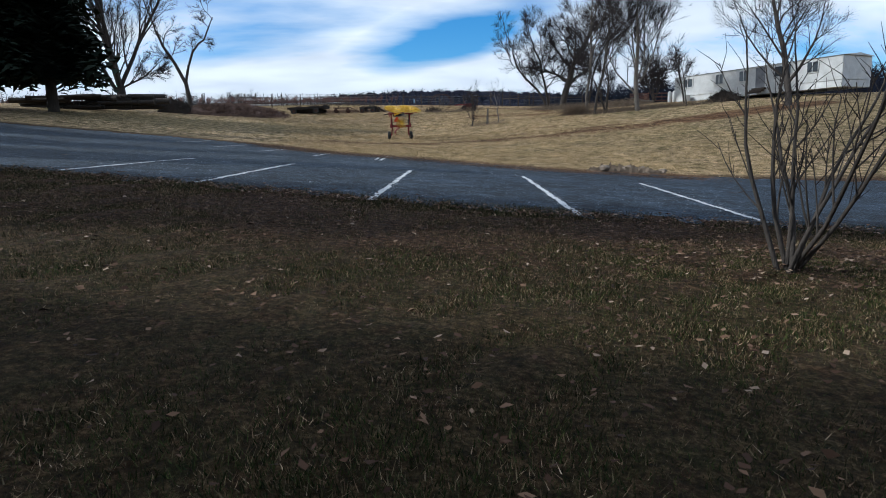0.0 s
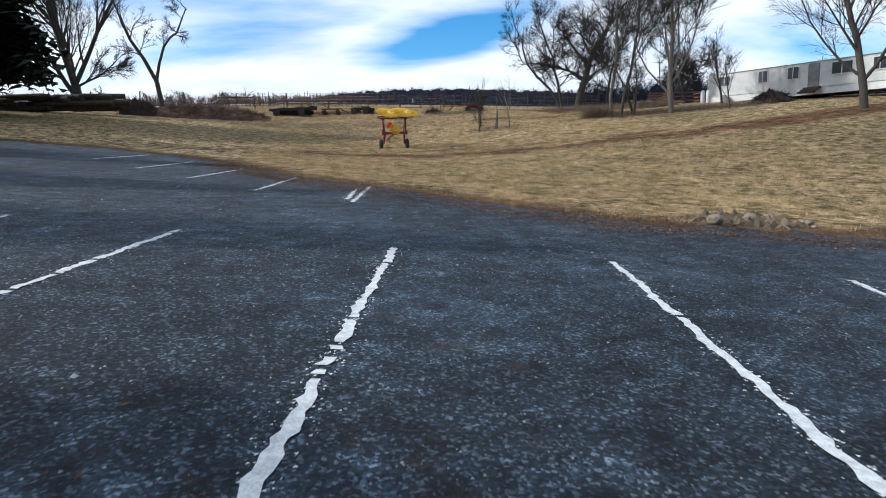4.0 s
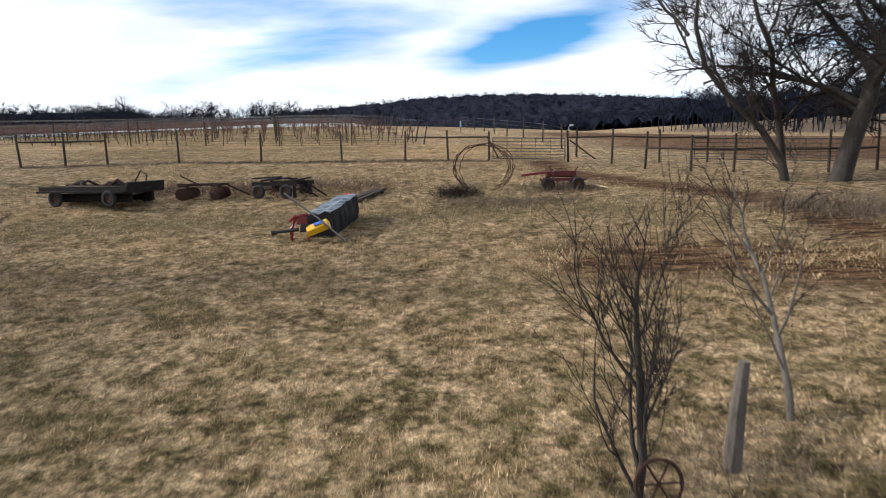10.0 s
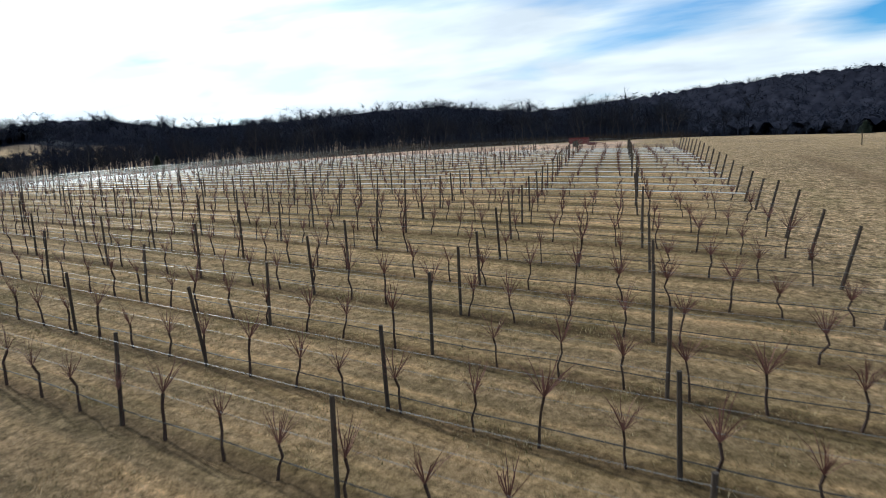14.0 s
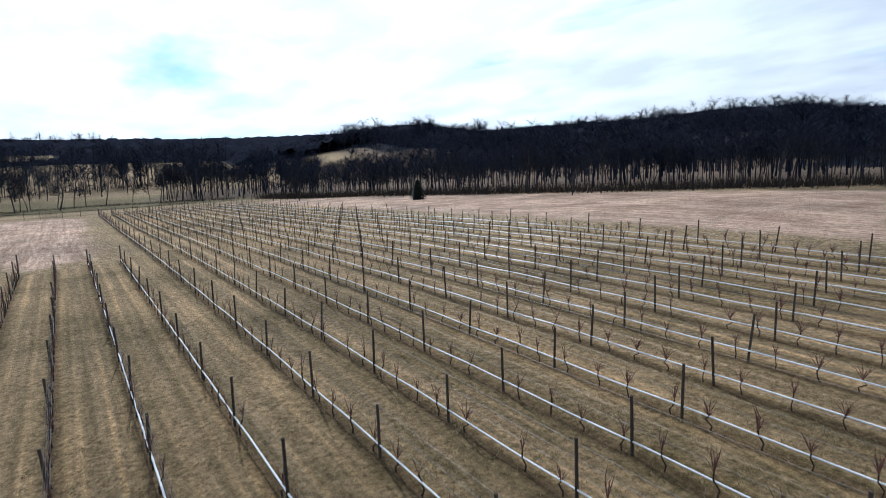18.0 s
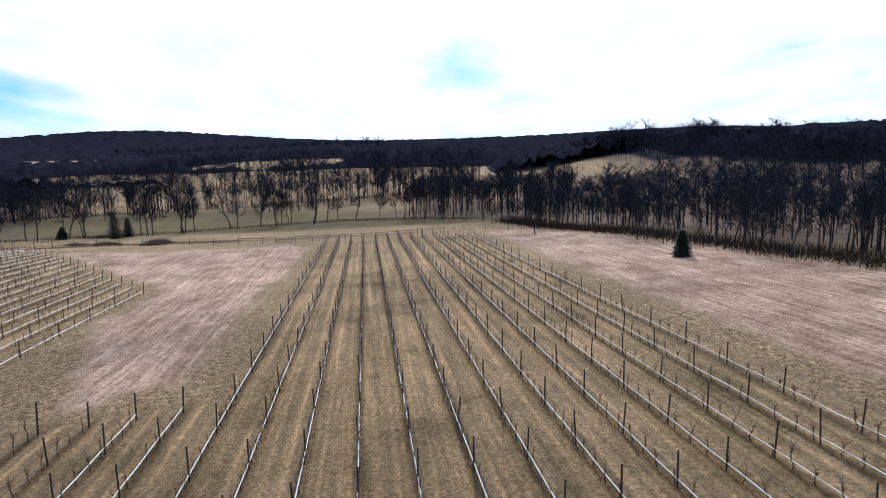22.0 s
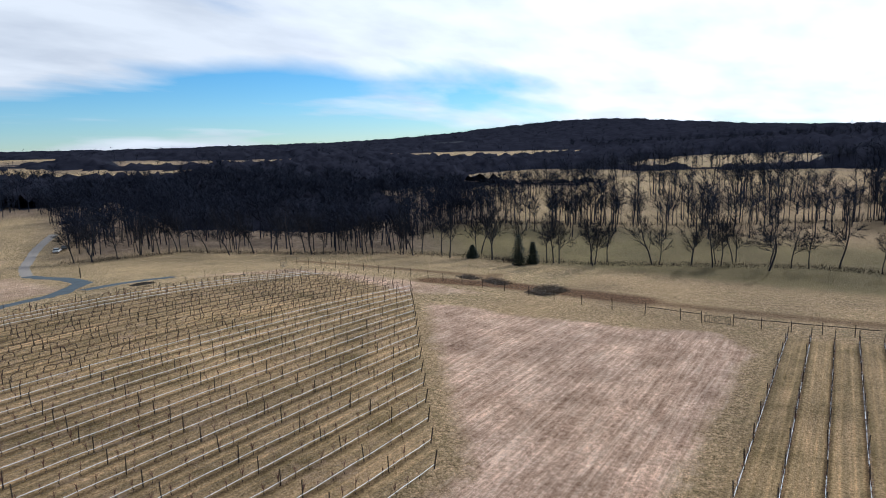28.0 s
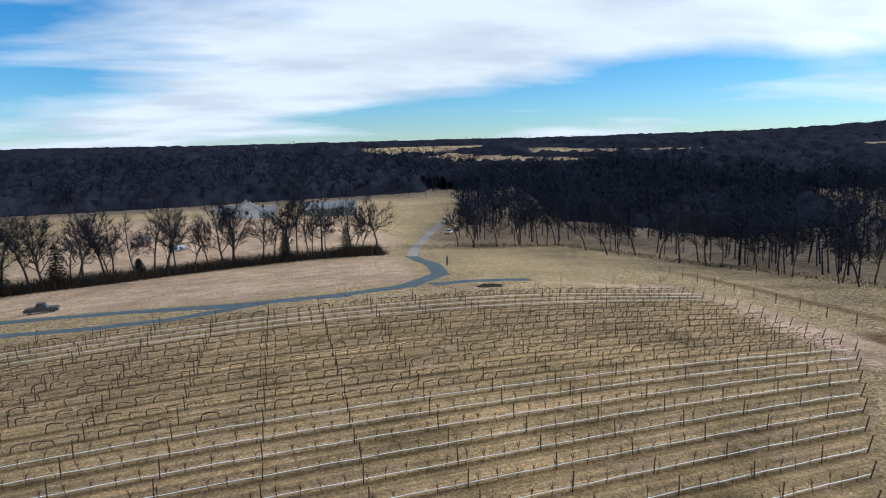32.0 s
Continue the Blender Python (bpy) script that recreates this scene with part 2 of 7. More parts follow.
TUFT_STOPS = [(0.32, (0.10, 0.065, 0.036)), (0.41, (0.21, 0.175, 0.08)), (0.475, (0.44, 0.325, 0.19)), (0.60, (0.80, 0.60, 0.385))]


def ground_material():
    """Winter turf. Layer 'cover': red green turf, green bare stubble, blue leaf litter. Layer 'plants': red woodland
    floor (near 1 with crown shade in its colour), green vine alleys, blue churned mud.
    """
    m, nt, b = nodes_of("winter turf")

    def layer(name):
        at = nt.nodes.new("ShaderNodeAttribute")
        at.attribute_name = name
        sep = nt.nodes.new("ShaderNodeSeparateColor")
        nt.links.new(at.outputs["Color"], sep.inputs[0])
        return [*sep.outputs, at.outputs["Alpha"]]

    def cut(fac, jitter, lo, hi):
        """Break a soft mask up by a noise, so that its edge is ragged."""
        s = nt.nodes.new("ShaderNodeMath"); s.operation = "MULTIPLY_ADD"; s.inputs[1].default_value = 0.9
        nt.links.new(jitter, s.inputs[0]); nt.links.new(fac, s.inputs[2])
        return ramp_node(nt, s.outputs[0], [(lo, (0, 0, 0)), (hi, (1, 1, 1))])

    cov, pla = layer("cover"), layer("plants")
    big, mid, small, fine = noise_node(nt, 0.05, 4), noise_node(nt, 0.4, 6, 0.7), noise_node(nt, 4.0, 7, 0.85), noise_node(nt, 26.0, 5, 0.85)
    tuft = nt.nodes.new("ShaderNodeTexVoronoi")
    tuft.feature, tuft.inputs["Scale"].default_value, tuft.inputs["Randomness"].default_value = "F1", 5.5, 1.0
    nt.links.new(nt.nodes.new("ShaderNodeTexCoord").outputs["Object"], tuft.inputs["Vector"])
    knot = noise_node(nt, 1.9, 6, 0.7)
    dry = mix_node(nt, cov[3], ramp_node(nt, knot, [(0.30, (0.21, 0.148, 0.083)), (0.42, (0.348, 0.25, 0.144)), (0.5, (0.453, 0.322, 0.193)), (0.62, (0.63, 0.46, 0.30))]), ramp_node(nt, knot, TUFT_STOPS))
    dry = mix_node(nt, 1.0, dry, ramp_node(nt, small, [(0.38, (0.34, 0.32, 0.29)), (0.5, (0.96, 0.95, 0.92)), (0.62, (1.55, 1.5, 1.42))]), "MULTIPLY")
    dry = mix_node(nt, 0.75, dry, mix_node(nt, 1.0, dry, ramp_node(nt, fine, [(0.38, (0.28, 0.26, 0.23)), (0.5, (0.96, 0.95, 0.92)), (0.62, (1.65, 1.6, 1.5))]), "MULTIPLY"))
    # gaps between tufts are darkened, their shade put into the colour
    dry = mix_node(nt, 1.0, dry, ramp_node(nt, tuft.outputs["Distance"], [(0.1, (1.15, 1.15, 1.12)), (0.45, (1.0, 1.0, 1.0)), (0.85, (0.55, 0.52, 0.48))]), "MULTIPLY")
    green = ramp_node(nt, fine, [(0.34, (0.06, 0.055, 0.019)), (0.5, (0.17, 0.148, 0.058)), (0.66, (0.34, 0.285, 0.135))])
    patch = ramp_node(nt, mid, [(0.5, (0, 0, 0)), (0.70, (0.5, 0.5, 0.5))])
    c = mix_node(nt, patch, dry, green)
    grn = nt.nodes.new("ShaderNodeMath"); grn.operation = "MULTIPLY"
    jit = ramp_node(nt, knot, [(0.36, (0.45, 0.45, 0.45)), (0.55, (1, 1, 1))])
    nt.links.new(cov[0], grn.inputs[0]); nt.links.new(jit, grn.inputs[1])
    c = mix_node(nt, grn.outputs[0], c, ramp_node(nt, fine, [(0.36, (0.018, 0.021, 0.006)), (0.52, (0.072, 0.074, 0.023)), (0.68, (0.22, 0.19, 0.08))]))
    mown = ramp_node(nt, small, [(0.36, (0.147, 0.104, 0.053)), (0.5, (0.372, 0.268, 0.152)), (0.64, (0.61, 0.455, 0.285))])
    c = mix_node(nt, mix_node(nt, 1.0, pla[1], (0.72, 0.72, 0.72), "MULTIPLY"), c, mown)
    # mowing lines along the vine rows
    lines = streak_node(nt, 0.138, 40.0, 0.8, 4, 0.65)
    tone = ramp_node(nt, lines, [(0.34, (0.72, 0.70, 0.62)), (0.5, (1.0, 0.97, 0.93)), (0.64, (1.4, 1.3, 1.22))])
    # a weedy bare strip under each row and two wheel tracks in each alley
    at = nt.nodes.new("ShaderNodeAttribute")
    at.attribute_name = "rows"
    wav = nt.nodes.new("ShaderNodeMath"); wav.operation = "MULTIPLY_ADD"; wav.inputs[1].default_value = 0.13
    nt.links.new(noise_node(nt, 1.6, 5, 0.75), wav.inputs[0]); nt.links.new(at.outputs["Fac"], wav.inputs[2])
    sub = nt.nodes.new("ShaderNodeMath"); sub.operation = "ADD"; sub.inputs[1].default_value = -0.065
    nt.links.new(wav.outputs[0], sub.inputs[0])
    fr = nt.nodes.new("ShaderNodeMath"); fr.operation = "FRACT"
    nt.links.new(sub.outputs[0], fr.inputs[0])
    worn = ramp_node(nt, fr.outputs[0], [(0.0, (0.42, 0.38, 0.34)), (0.08, (0.55, 0.52, 0.46)), (0.14, (0.97, 0.97, 0.88)), (0.25, (1, 1, 1)), (0.32, (1.4, 1.36, 1.3)), (0.39, (1, 1, 1)),
                                         (0.62, (1, 1, 1)), (0.69, (1.4, 1.36, 1.3)), (0.76, (1, 1, 1)), (0.87, (0.97, 0.97, 0.88)), (0.93, (0.55, 0.52, 0.46)), (1.0, (0.42, 0.38, 0.34))])
    tone = mix_node(nt, 0.85, tone, mix_node(nt, 1.0, tone, worn, "MULTIPLY"))
    # rank dark weeds in patches of the alleys
    weeds = ramp_node(nt, noise_node(nt, 0.11, 6, 0.72), [(0.34, (0.58, 0.59, 0.5)), (0.48, (0.95, 0.95, 0.92)), (0.6, (1.12, 1.1, 1.08))])
    tone = mix_node(nt, 1.0, tone, weeds, "MULTIPLY")
    c = mix_node(nt, pla[1], c, mix_node(nt, 1.0, c, tone, "MULTIPLY"))
    # pale stubble in drilled lines over brown soil
    drill = streak_node(nt, 0.138, 7.0, 0.42, 7, 0.8)
    clod = noise_node(nt, 2.0, 7, 0.85)
    soil = ramp_node(nt, drill, [(0.36, (0.185, 0.10, 0.062)), (0.5, (0.59, 0.395, 0.28)), (0.61, (0.99, 0.78, 0.61))])
    soil = mix_node(nt, 0.55, soil, ramp_node(nt, clod, [(0.38, (0.135, 0.074, 0.046)), (0.52, (0.59, 0.395, 0.28)), (0.63, (0.99, 0.80, 0.65))]))
    soil = mix_node(nt, 0.8, soil, mix_node(nt, 1.0, soil, ramp_node(nt, noise_node(nt, 0.16, 5, 0.65), [(0.32, (0.58, 0.54, 0.5)), (0.6, (1.2, 1.2, 1.2))]), "MULTIPLY"))
    # wheelings left by the drill, along the rows and across the headland
    for angle, length, width, amount in ((0.138, 90.0, 0.9, 0.5), (0.79, 30.0, 1.6, 0.14)):
        wheel = ramp_node(nt, streak_node(nt, angle, length, width, 3, 0.55), [(0.36, (0.72, 0.67, 0.62)), (0.5, (1.0, 1.0, 1.0)), (0.64, (1.22, 1.21, 1.2))])
        soil = mix_node(nt, amount, soil, mix_node(nt, 1.0, soil, wheel, "MULTIPLY"))
    c = mix_node(nt, cut(cov[1], mid, 0.62, 1.12), c, soil)
    lit = ramp_node(nt, noise_node(nt, 13.0, 5, 0.8), [(0.34, (0.016, 0.010, 0.007)), (0.52, (0.085, 0.045, 0.022)), (0.68, (0.27, 0.165, 0.09))])
    c = mix_node(nt, cut(cov[2], small, 0.55, 1.0), c, lit)
    mud = ramp_node(nt, noise_node(nt, 1.0, 7, 0.8, (0.9, 5.0, 1.0, 0.1)), [(0.38, (0.022, 0.011, 0.006)), (0.5, (0.125, 0.062, 0.028)), (0.64, (0.40, 0.25, 0.135))])
    c = mix_node(nt, cut(pla[2], small, 0.55, 1.15), c, mud)
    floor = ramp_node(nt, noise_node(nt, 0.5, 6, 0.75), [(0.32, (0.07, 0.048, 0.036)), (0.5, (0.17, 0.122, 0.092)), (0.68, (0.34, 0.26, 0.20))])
    # closed woods: shade below the crowns is put into the floor colour
    floor_shade = ramp_node(nt, noise_node(nt, 0.5, 6, 0.75), [(0.32, (0.004, 0.006, 0.014)), (0.68, (0.013, 0.017, 0.032))])
    floor = mix_node(nt, ramp_node(nt, pla[0], [(0.86, (0, 0, 0)), (0.96, (1, 1, 1))]), floor, floor_shade)
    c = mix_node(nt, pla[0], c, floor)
    c = mix_node(nt, 0.6, c, mix_node(nt, 1.0, c, ramp_node(nt, big, [(0.3, (0.62, 0.62, 0.62)), (0.7, (1.25, 1.22, 1.16))]), "MULTIPLY"))
    nt.links.new(c, b.inputs["Base Color"])
    b.inputs["Roughness"].default_value, b.inputs["Specular IOR Level"].default_value = 0.95, 0.1
    h = nt.nodes.new("ShaderNodeMath"); h.operation = "ADD"
    nt.links.new(small, h.inputs[0]); nt.links.new(fine, h.inputs[1])
    h2 = nt.nodes.new("ShaderNodeMath"); h2.operation = "MULTIPLY_ADD"; h2.inputs[1].default_value = -0.55
    nt.links.new(tuft.outputs["Distance"], h2.inputs[0]); nt.links.new(h.outputs[0], h2.inputs[2])
    h3 = nt.nodes.new("ShaderNodeMath"); h3.operation = "MULTIPLY_ADD"; h3.inputs[1].default_value = 1.6
    nt.links.new(knot, h3.inputs[0]); nt.links.new(h2.outputs[0], h3.inputs[2])
    bump_node(nt, b, h3.outputs[0], 1.0, 0.17)
    return m


TURF = ground_material()


def asphalt_material():
    """Old, coarse asphalt: dark binder with pale and blue-grey stone chips."""
    m, nt, b = nodes_of("asphalt")
    n1, n2, n3 = noise_node(nt, 0.35, 5, 0.6), noise_node(nt, 60, 4, 0.8), noise_node(nt, 2.2, 6, 0.8)
    chips = nt.nodes.new("ShaderNodeTexVoronoi")
    chips.inputs["Scale"].default_value = 46.0
    nt.links.new(nt.nodes.new("ShaderNodeTexCoord").outputs["Object"], chips.inputs["Vector"])
    sep = nt.nodes.new("ShaderNodeSeparateColor")
    nt.links.new(chips.outputs["Color"], sep.inputs[0])
    base = ramp_node(nt, n1, [(0.38, (0.003, 0.005, 0.008)), (0.5, (0.011, 0.017, 0.026)), (0.62, (0.036, 0.054, 0.078))])
    stone = ramp_node(nt, sep.outputs[0], [(0.0, (0.006, 0.008, 0.010)), (0.55, (0.018, 0.024, 0.031)), (0.8, (0.042, 0.060, 0.08)), (1.0, (0.18, 0.22, 0.27))])
    c = mix_node(nt, 0.6, base, stone)
    worn = ramp_node(nt, n3, [(0.38, (0.3, 0.3, 0.33)), (0.52, (0.95, 0.95, 0.97)), (0.68, (2.3, 2.3, 2.3))])
    c = mix_node(nt, 1.0, c, worn, "MULTIPLY")
    # brown grit washed over it
    grit = ramp_node(nt, noise_node(nt, 0.9, 6, 0.75), [(0.60, (0, 0, 0)), (0.76, (0.6, 0.6, 0.6))])
    c = mix_node(nt, grit, c, ramp_node(nt, n2, [(0.35, (0.02, 0.013, 0.009)), (0.65, (0.11, 0.075, 0.05))]))
    nt.links.new(c, b.inputs["Base Color"])
    b.inputs["Roughness"].default_value, b.inputs["Specular IOR Level"].default_value = 0.8, 0.22
    h = nt.nodes.new("ShaderNodeMath"); h.operation = "ADD"
    nt.links.new(sep.outputs[0], h.inputs[0]); nt.links.new(n2, h.inputs[1])
    bump_node(nt, b, h.outputs[0], 0.8, 0.012)
    return m


ASPHALT = asphalt_material()

# ---- the lie of the land ----
SPOTS = [
    (0, 0, 0.15), (-4, 17, 0.95), (5.1, 15.7, 0.2), (-5.1, 30, 1.25), (16, 20, -0.4), (-25, 15, 2.6), (-2.5, 48, 2.0), (5.6, 59.4, 3.45), (14.5, 66, 4.6),
    (15.2, 77.7, 5.8), (-16.6, 73, 5.6), (-0.8, 76, 5.6), (-23, 86.3, 7.4), (-5, 88.8, 7.1), (-12, 103, 8.3), (4.7, 112, 8.6), (25.7, 68, 5.4), (-32, 65, 6.2),
    (-46, 136, 11.3), (-81, 154, 12.0), (-31, 148, 12.2), (-124, 148, 10.2), (-157.5, 96.6, 8.0), (-213, 114, 6.0), (-207, 47, 7.0), (-151, 59, 10.0),
    (-172, 6.5, 9.7), (-170, -26, 7.6), (-223, 5, 4.6), (-137, 39, 11.2), (-90, 130, 10.6), (-95, 12, 9.0)]
SPOTS_FAR = [
    (26, 47, 3.6), (34, 53, 4.6), (60, 90, 6.4), (30, 95, 6.5), (60, 20, 0.5), (40, -20, -2.0), (-60, -15, 4.5), (-72, -53, 3.4), (-121, -60, 4.6), (-166, -68, 4.2), (-121, -135, 11.5),
    (-190, -150, 8.0), (-60, -120, 9.0), (-188, -82, 2.5), (-224, -77, 1.5), (-250, -26, 1.8), (-258, 37, 3.0), (-275, 80, 3.0), (-300, 117, 3.0), (-277, 152, 4.3), (-126, 200, 12.3),
    (-30, 200, 13.2), (-30, 288, 14.5), (40, 160, 9.0), (-330, 40, 4.5), (-200, 180, 8.2)]
# far hills: centre x, y, height, half-widths
HILLS = [(-40, 950, 53, 420, 230), (-430, 400, 9, 190, 130), (-620, 620, 18, 320, 200), (-1720, -700, 43, 420, 380), (-800, 60, 12, 250, 200),
         (-560, -420, 10, 220, 160), (-260, -700, 14, 380, 180), (300, 500, 17, 260, 240), (500, -100, 12, 300, 300), (-2300, 900, 22, 900, 500), (10, 315, 8.0, 150, 75),
         (-460, 275, 14, 85, 60), (-275, 440, 14, 110, 70)]


def spline(spots):
    s = np.array(spots, float)
    n, xy = len(s), s[:, :2] / 100
    d = np.linalg.norm(xy[:, None] - xy[None], axis=2)
    k = np.where(d > 0, d * d * np.log(d + 1e-9), 0) + 0.002 * np.eye(n)
    q = np.c_[np.ones(n), xy]
    return xy, np.linalg.solve(np.block([[k, q], [q.T, np.zeros((3, 3))]]), np.r_[s[:, 2], 0, 0, 0])


SXY, SW = spline(SPOTS + SPOTS_FAR)


def smooth(a, b, v):
    u = np.clip((v - a) / (b - a), 0, 1)
    return u * u * (3 - 2 * u)


def heights(x, y):
    x, y = np.asarray(x, float), np.asarray(y, float)
    sh_ = x.shape
    x, y = x.ravel(), y.ravel()
    z = np.zeros(len(x))
    for i in range(0, len(x), 20000):
        xs, ys = x[i:i + 20000] / 100, y[i:i + 20000] / 100
        d = np.hypot(xs[:, None] - SXY[:, 0], ys[:, None] - SXY[:, 1])
        z[i:i + 20000] = (d * d * np.log(d + 1e-9)) @ SW[:-3] + SW[-3] + SW[-2] * xs + SW[-1] * ys
    r = np.hypot(x + 100, y - 90)
    far = 3 + 0.034 * np.clip(r - 230, 0, 1300) + 0.008 * np.clip(r - 1530, 0, 5000)
    for hx, hy, h, sx, sy in HILLS:
        far = far + h * np.exp(-((x - hx) / sx) ** 2 - ((y - hy) / sy) ** 2)
    w = smooth(190, 330, r)
    return (z * (1 - w) + far * w).reshape(sh_)


def ground_z(x, y):
    return float(heights([x], [y])[0])


def inside(x, y, poly, soft):
    """1 inside a polygon, 0 outside, soft metres at its edge."""
    px, py = np.array(poly, float).T
    ins, best = np.zeros(x.shape, bool), np.full(x.shape, 1e9)
    for i in range(len(px)):
        x0, y0, x1, y1 = px[i - 1], py[i - 1], px[i], py[i]
        if y0 != y1:
            ins ^= ((y0 > y) != (y1 > y)) & (x < (x1 - x0) * (y - y0) / (y1 - y0) + x0)
        ll = (x1 - x0) ** 2 + (y1 - y0) ** 2
        t = np.clip(((x - x0) * (x1 - x0) + (y - y0) * (y1 - y0)) / ll, 0, 1)
        best = np.minimum(best, np.hypot(x - x0 - t * (x1 - x0), y - y0 - t * (y1 - y0)))
    return np.clip(0.5 + np.where(ins, best, -best) / soft, 0, 1)


def along(x, y, line, half):
    """1 on a polyline, falling to 0 at half metres from it."""
    best = np.full(x.shape, 1e9)
    for (x0, y0), (x1, y1) in zip(line, line[1:]):
        ll = (x1 - x0) ** 2 + (y1 - y0) ** 2
        t = np.clip(((x - x0) * (x1 - x0) + (y - y0) * (y1 - y0)) / ll, 0, 1)
        best = np.minimum(best, np.hypot(x - x0 - t * (x1 - x0), y - y0 - t * (y1 - y0)))
    return np.clip(1.3 - best / half, 0, 1)


ROWS_A = [104.6, 107.7, 110.8, 113.9, 117.0, 120.5, 124.1, 127.6, 131.1, 134.0, 136.8, 139.7] + [142.9 + 2.985 * i for i in range(13)]
SLOPE = 0.139                               # vine rows climb this much in y for a metre of x
STUBBLE = [(-200, 59), (-214, 104), (-209, 109), (-116, 121), (-112, 116), (-138, 103), (-157, 103), (-163, 97)]
HAYFIELD = [(-95, 172), (-230, 152), (-232, 164), (-200, 182), (-126, 202), (-60, 235), (-45, 182)]
LOT_NEAR = [(-34, 19.5), (-20, 15.2), (-7.7, 11.9), (-4.7, 10.9), (-1.6, 10.0), (1.1, 9.3), (3.5, 9.0), (5.9, 8.8), (12, 9.5), (34, 12.0)]
LOT_FAR = [(-40, 42), (-27, 40.2), (-16.8, 39.8), (-12.7, 38.1), (-9.3, 35.4), (-4.9, 29.4), (-2, 26.9), (0.1, 24.6), (1.5, 23.1), (3.7, 21.2), (7.9, 20.4), (13.8, 20.8), (36, 23.5)]
TRACK_FIELD = [(28, 47.5), (20, 45.6), (13.3, 45.3), (8.5, 44.7), (4, 43.9), (0, 42.9), (-3.7, 42.6), (-7.5, 44.2)]
TRACK_GATE = [(3.5, 88), (4, 84), (7, 80), (11, 75.5), (12, 70)]
TRACK_WEST = [(-229, -20), (-232, 15), (-236, 45), (-228, 60), (-232, 90), (-238, 130)]
TRACK_NORTH = [(2.6, 90), (1.5, 100), (-1, 112), (-6, 128), (-12, 145), (-20, 168)]

# woodland: outlines near the farm, and a patchwork over the far hills
WOOD_NW = [(-262, 168), (-205, 192), (-165, 202), (-128, 214), (-84, 256), (-50, 300), (-120, 470), (-430, 400), (-350, 190)]
WOOD_W = [(-298, 125), (-285, 150), (-262, 170), (-345, 200), (-360, 170), (-350, 130)]
WOOD_SW = [(-192, -92), (-226, -86), (-240, -58), (-256, -20), (-270, 4), (-300, -30), (-345, -25), (-420, -120), (-380, -320), (-240, -300), (-212, -170)]
WOOD_S = [(60, -190), (-60, -215), (-140, -232), (-230, -240), (-300, -430), (-200, -560), (120, -520)]
WOOD_NE = [(52, 280), (92, 250), (150, 215), (215, 205), (230, 300), (90, 345)]
WOOD_N = [(-190, 330), (-40, 420), (120, 360), (260, 480), (240, 640), (-120, 620), (-300, 480)]


WOOD_RIDGE = [(-400, 245), (-515, 228), (-540, 290), (-470, 335), (-430, 400), (-340, 490), (-200, 505), (-120, 470), (-240, 400), (-345, 340)]
SLOPE_WOOD = [(-300, 20), (-330, -20), (-470, 10), (-470, 150), (-360, 160)]


CLEARINGS = ([(-255, -510), (-372, -378), (-402, -398), (-305, -565)], [(-385, -560), (-478, -398), (-508, -412), (-425, -605)], [(-600, -425), (-655, -320), (-720, -330), (-655, -455)])


def far_wood(x, y):
    rad = np.hypot(x + 110, y - 90)
    f = np.sin(x * 0.0083 + 1.7 * np.sin(y * 0.0061)) + np.sin(y * 0.0107 + 1.4 * np.sin(x * 0.0071) + 1.0)
    ridge = sum(np.exp(-((x - hx) / (1.25 * sx)) ** 2 - ((y - hy) / (1.25 * sy)) ** 2) for hx, hy, h, sx, sy in HILLS[:4])
    keep = (f + 2.4 * ridge > -1.35) & ~((x > -70) & (y > 40) & (y < 330) & (rad < 480))
    keep &= ~((x < -290) & (x > -545) & (y > -45) & (y < 170))
    keep &= (((x + 510) / 45) ** 2 + ((y + 105) / 65) ** 2 > 1) & (((x + 615) / 40) ** 2 + ((y + 20) / 75) ** 2 > 1)
    for p in CLEARINGS:
        keep &= inside(x, y, p, 4) < 0.5
    return (keep & (rad > 380)) | (rad > 2300)


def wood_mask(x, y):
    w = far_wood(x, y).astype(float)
    # 1.0 takes the floor colour with crown shade in it, 0.84 plain litter
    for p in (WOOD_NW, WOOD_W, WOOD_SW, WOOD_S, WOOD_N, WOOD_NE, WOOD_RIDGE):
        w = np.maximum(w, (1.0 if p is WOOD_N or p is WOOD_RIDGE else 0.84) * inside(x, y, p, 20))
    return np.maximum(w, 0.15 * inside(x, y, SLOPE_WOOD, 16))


# ---- small mesh kit ----


def mesh_from(name, verts, faces, mats, smooth_faces=False, face_mat=None):
    me = bpy.data.meshes.new(name)
    me.from_pydata([tuple(v) for v in verts], [], [tuple(f) for f in faces])
    for m in (mats if isinstance(mats, (list, tuple)) else [mats]):
        me.materials.append(m)
    if face_mat is not None:
        me.polygons.foreach_set("material_index", face_mat)
    if smooth_faces:
        me.polygons.foreach_set("use_smooth", [True] * len(me.polygons))
    me.update()
    return me


def tris_mesh(name, verts, tris, mat):
    """A mesh of triangles straight from arrays."""
    v, f = np.asarray(verts, np.float32), np.asarray(tris, np.int32)
    me = bpy.data.meshes.new(name)
    me.vertices.add(len(v)); me.vertices.foreach_set("co", v.ravel())
    me.loops.add(f.size); me.loops.foreach_set("vertex_index", f.ravel())
    me.polygons.add(len(f)); me.polygons.foreach_set("loop_start", np.arange(0, f.size, f.shape[1], dtype=np.int32))
    me.materials.append(mat)
    me.update(calc_edges=True)
    return me


def part(name, data, material, parent, label=""):
    """A mesh or bmesh as one object under its thing."""
    if isinstance(data, bmesh.types.BMesh):
        me = bpy.data.meshes.new(name)
        data.to_mesh(me)
        data.free()
        if material:
            me.materials.append(material)
        data = me
    ob = new(name, data)
    ob.parent = parent
    return tagged(ob, label) if label else ob


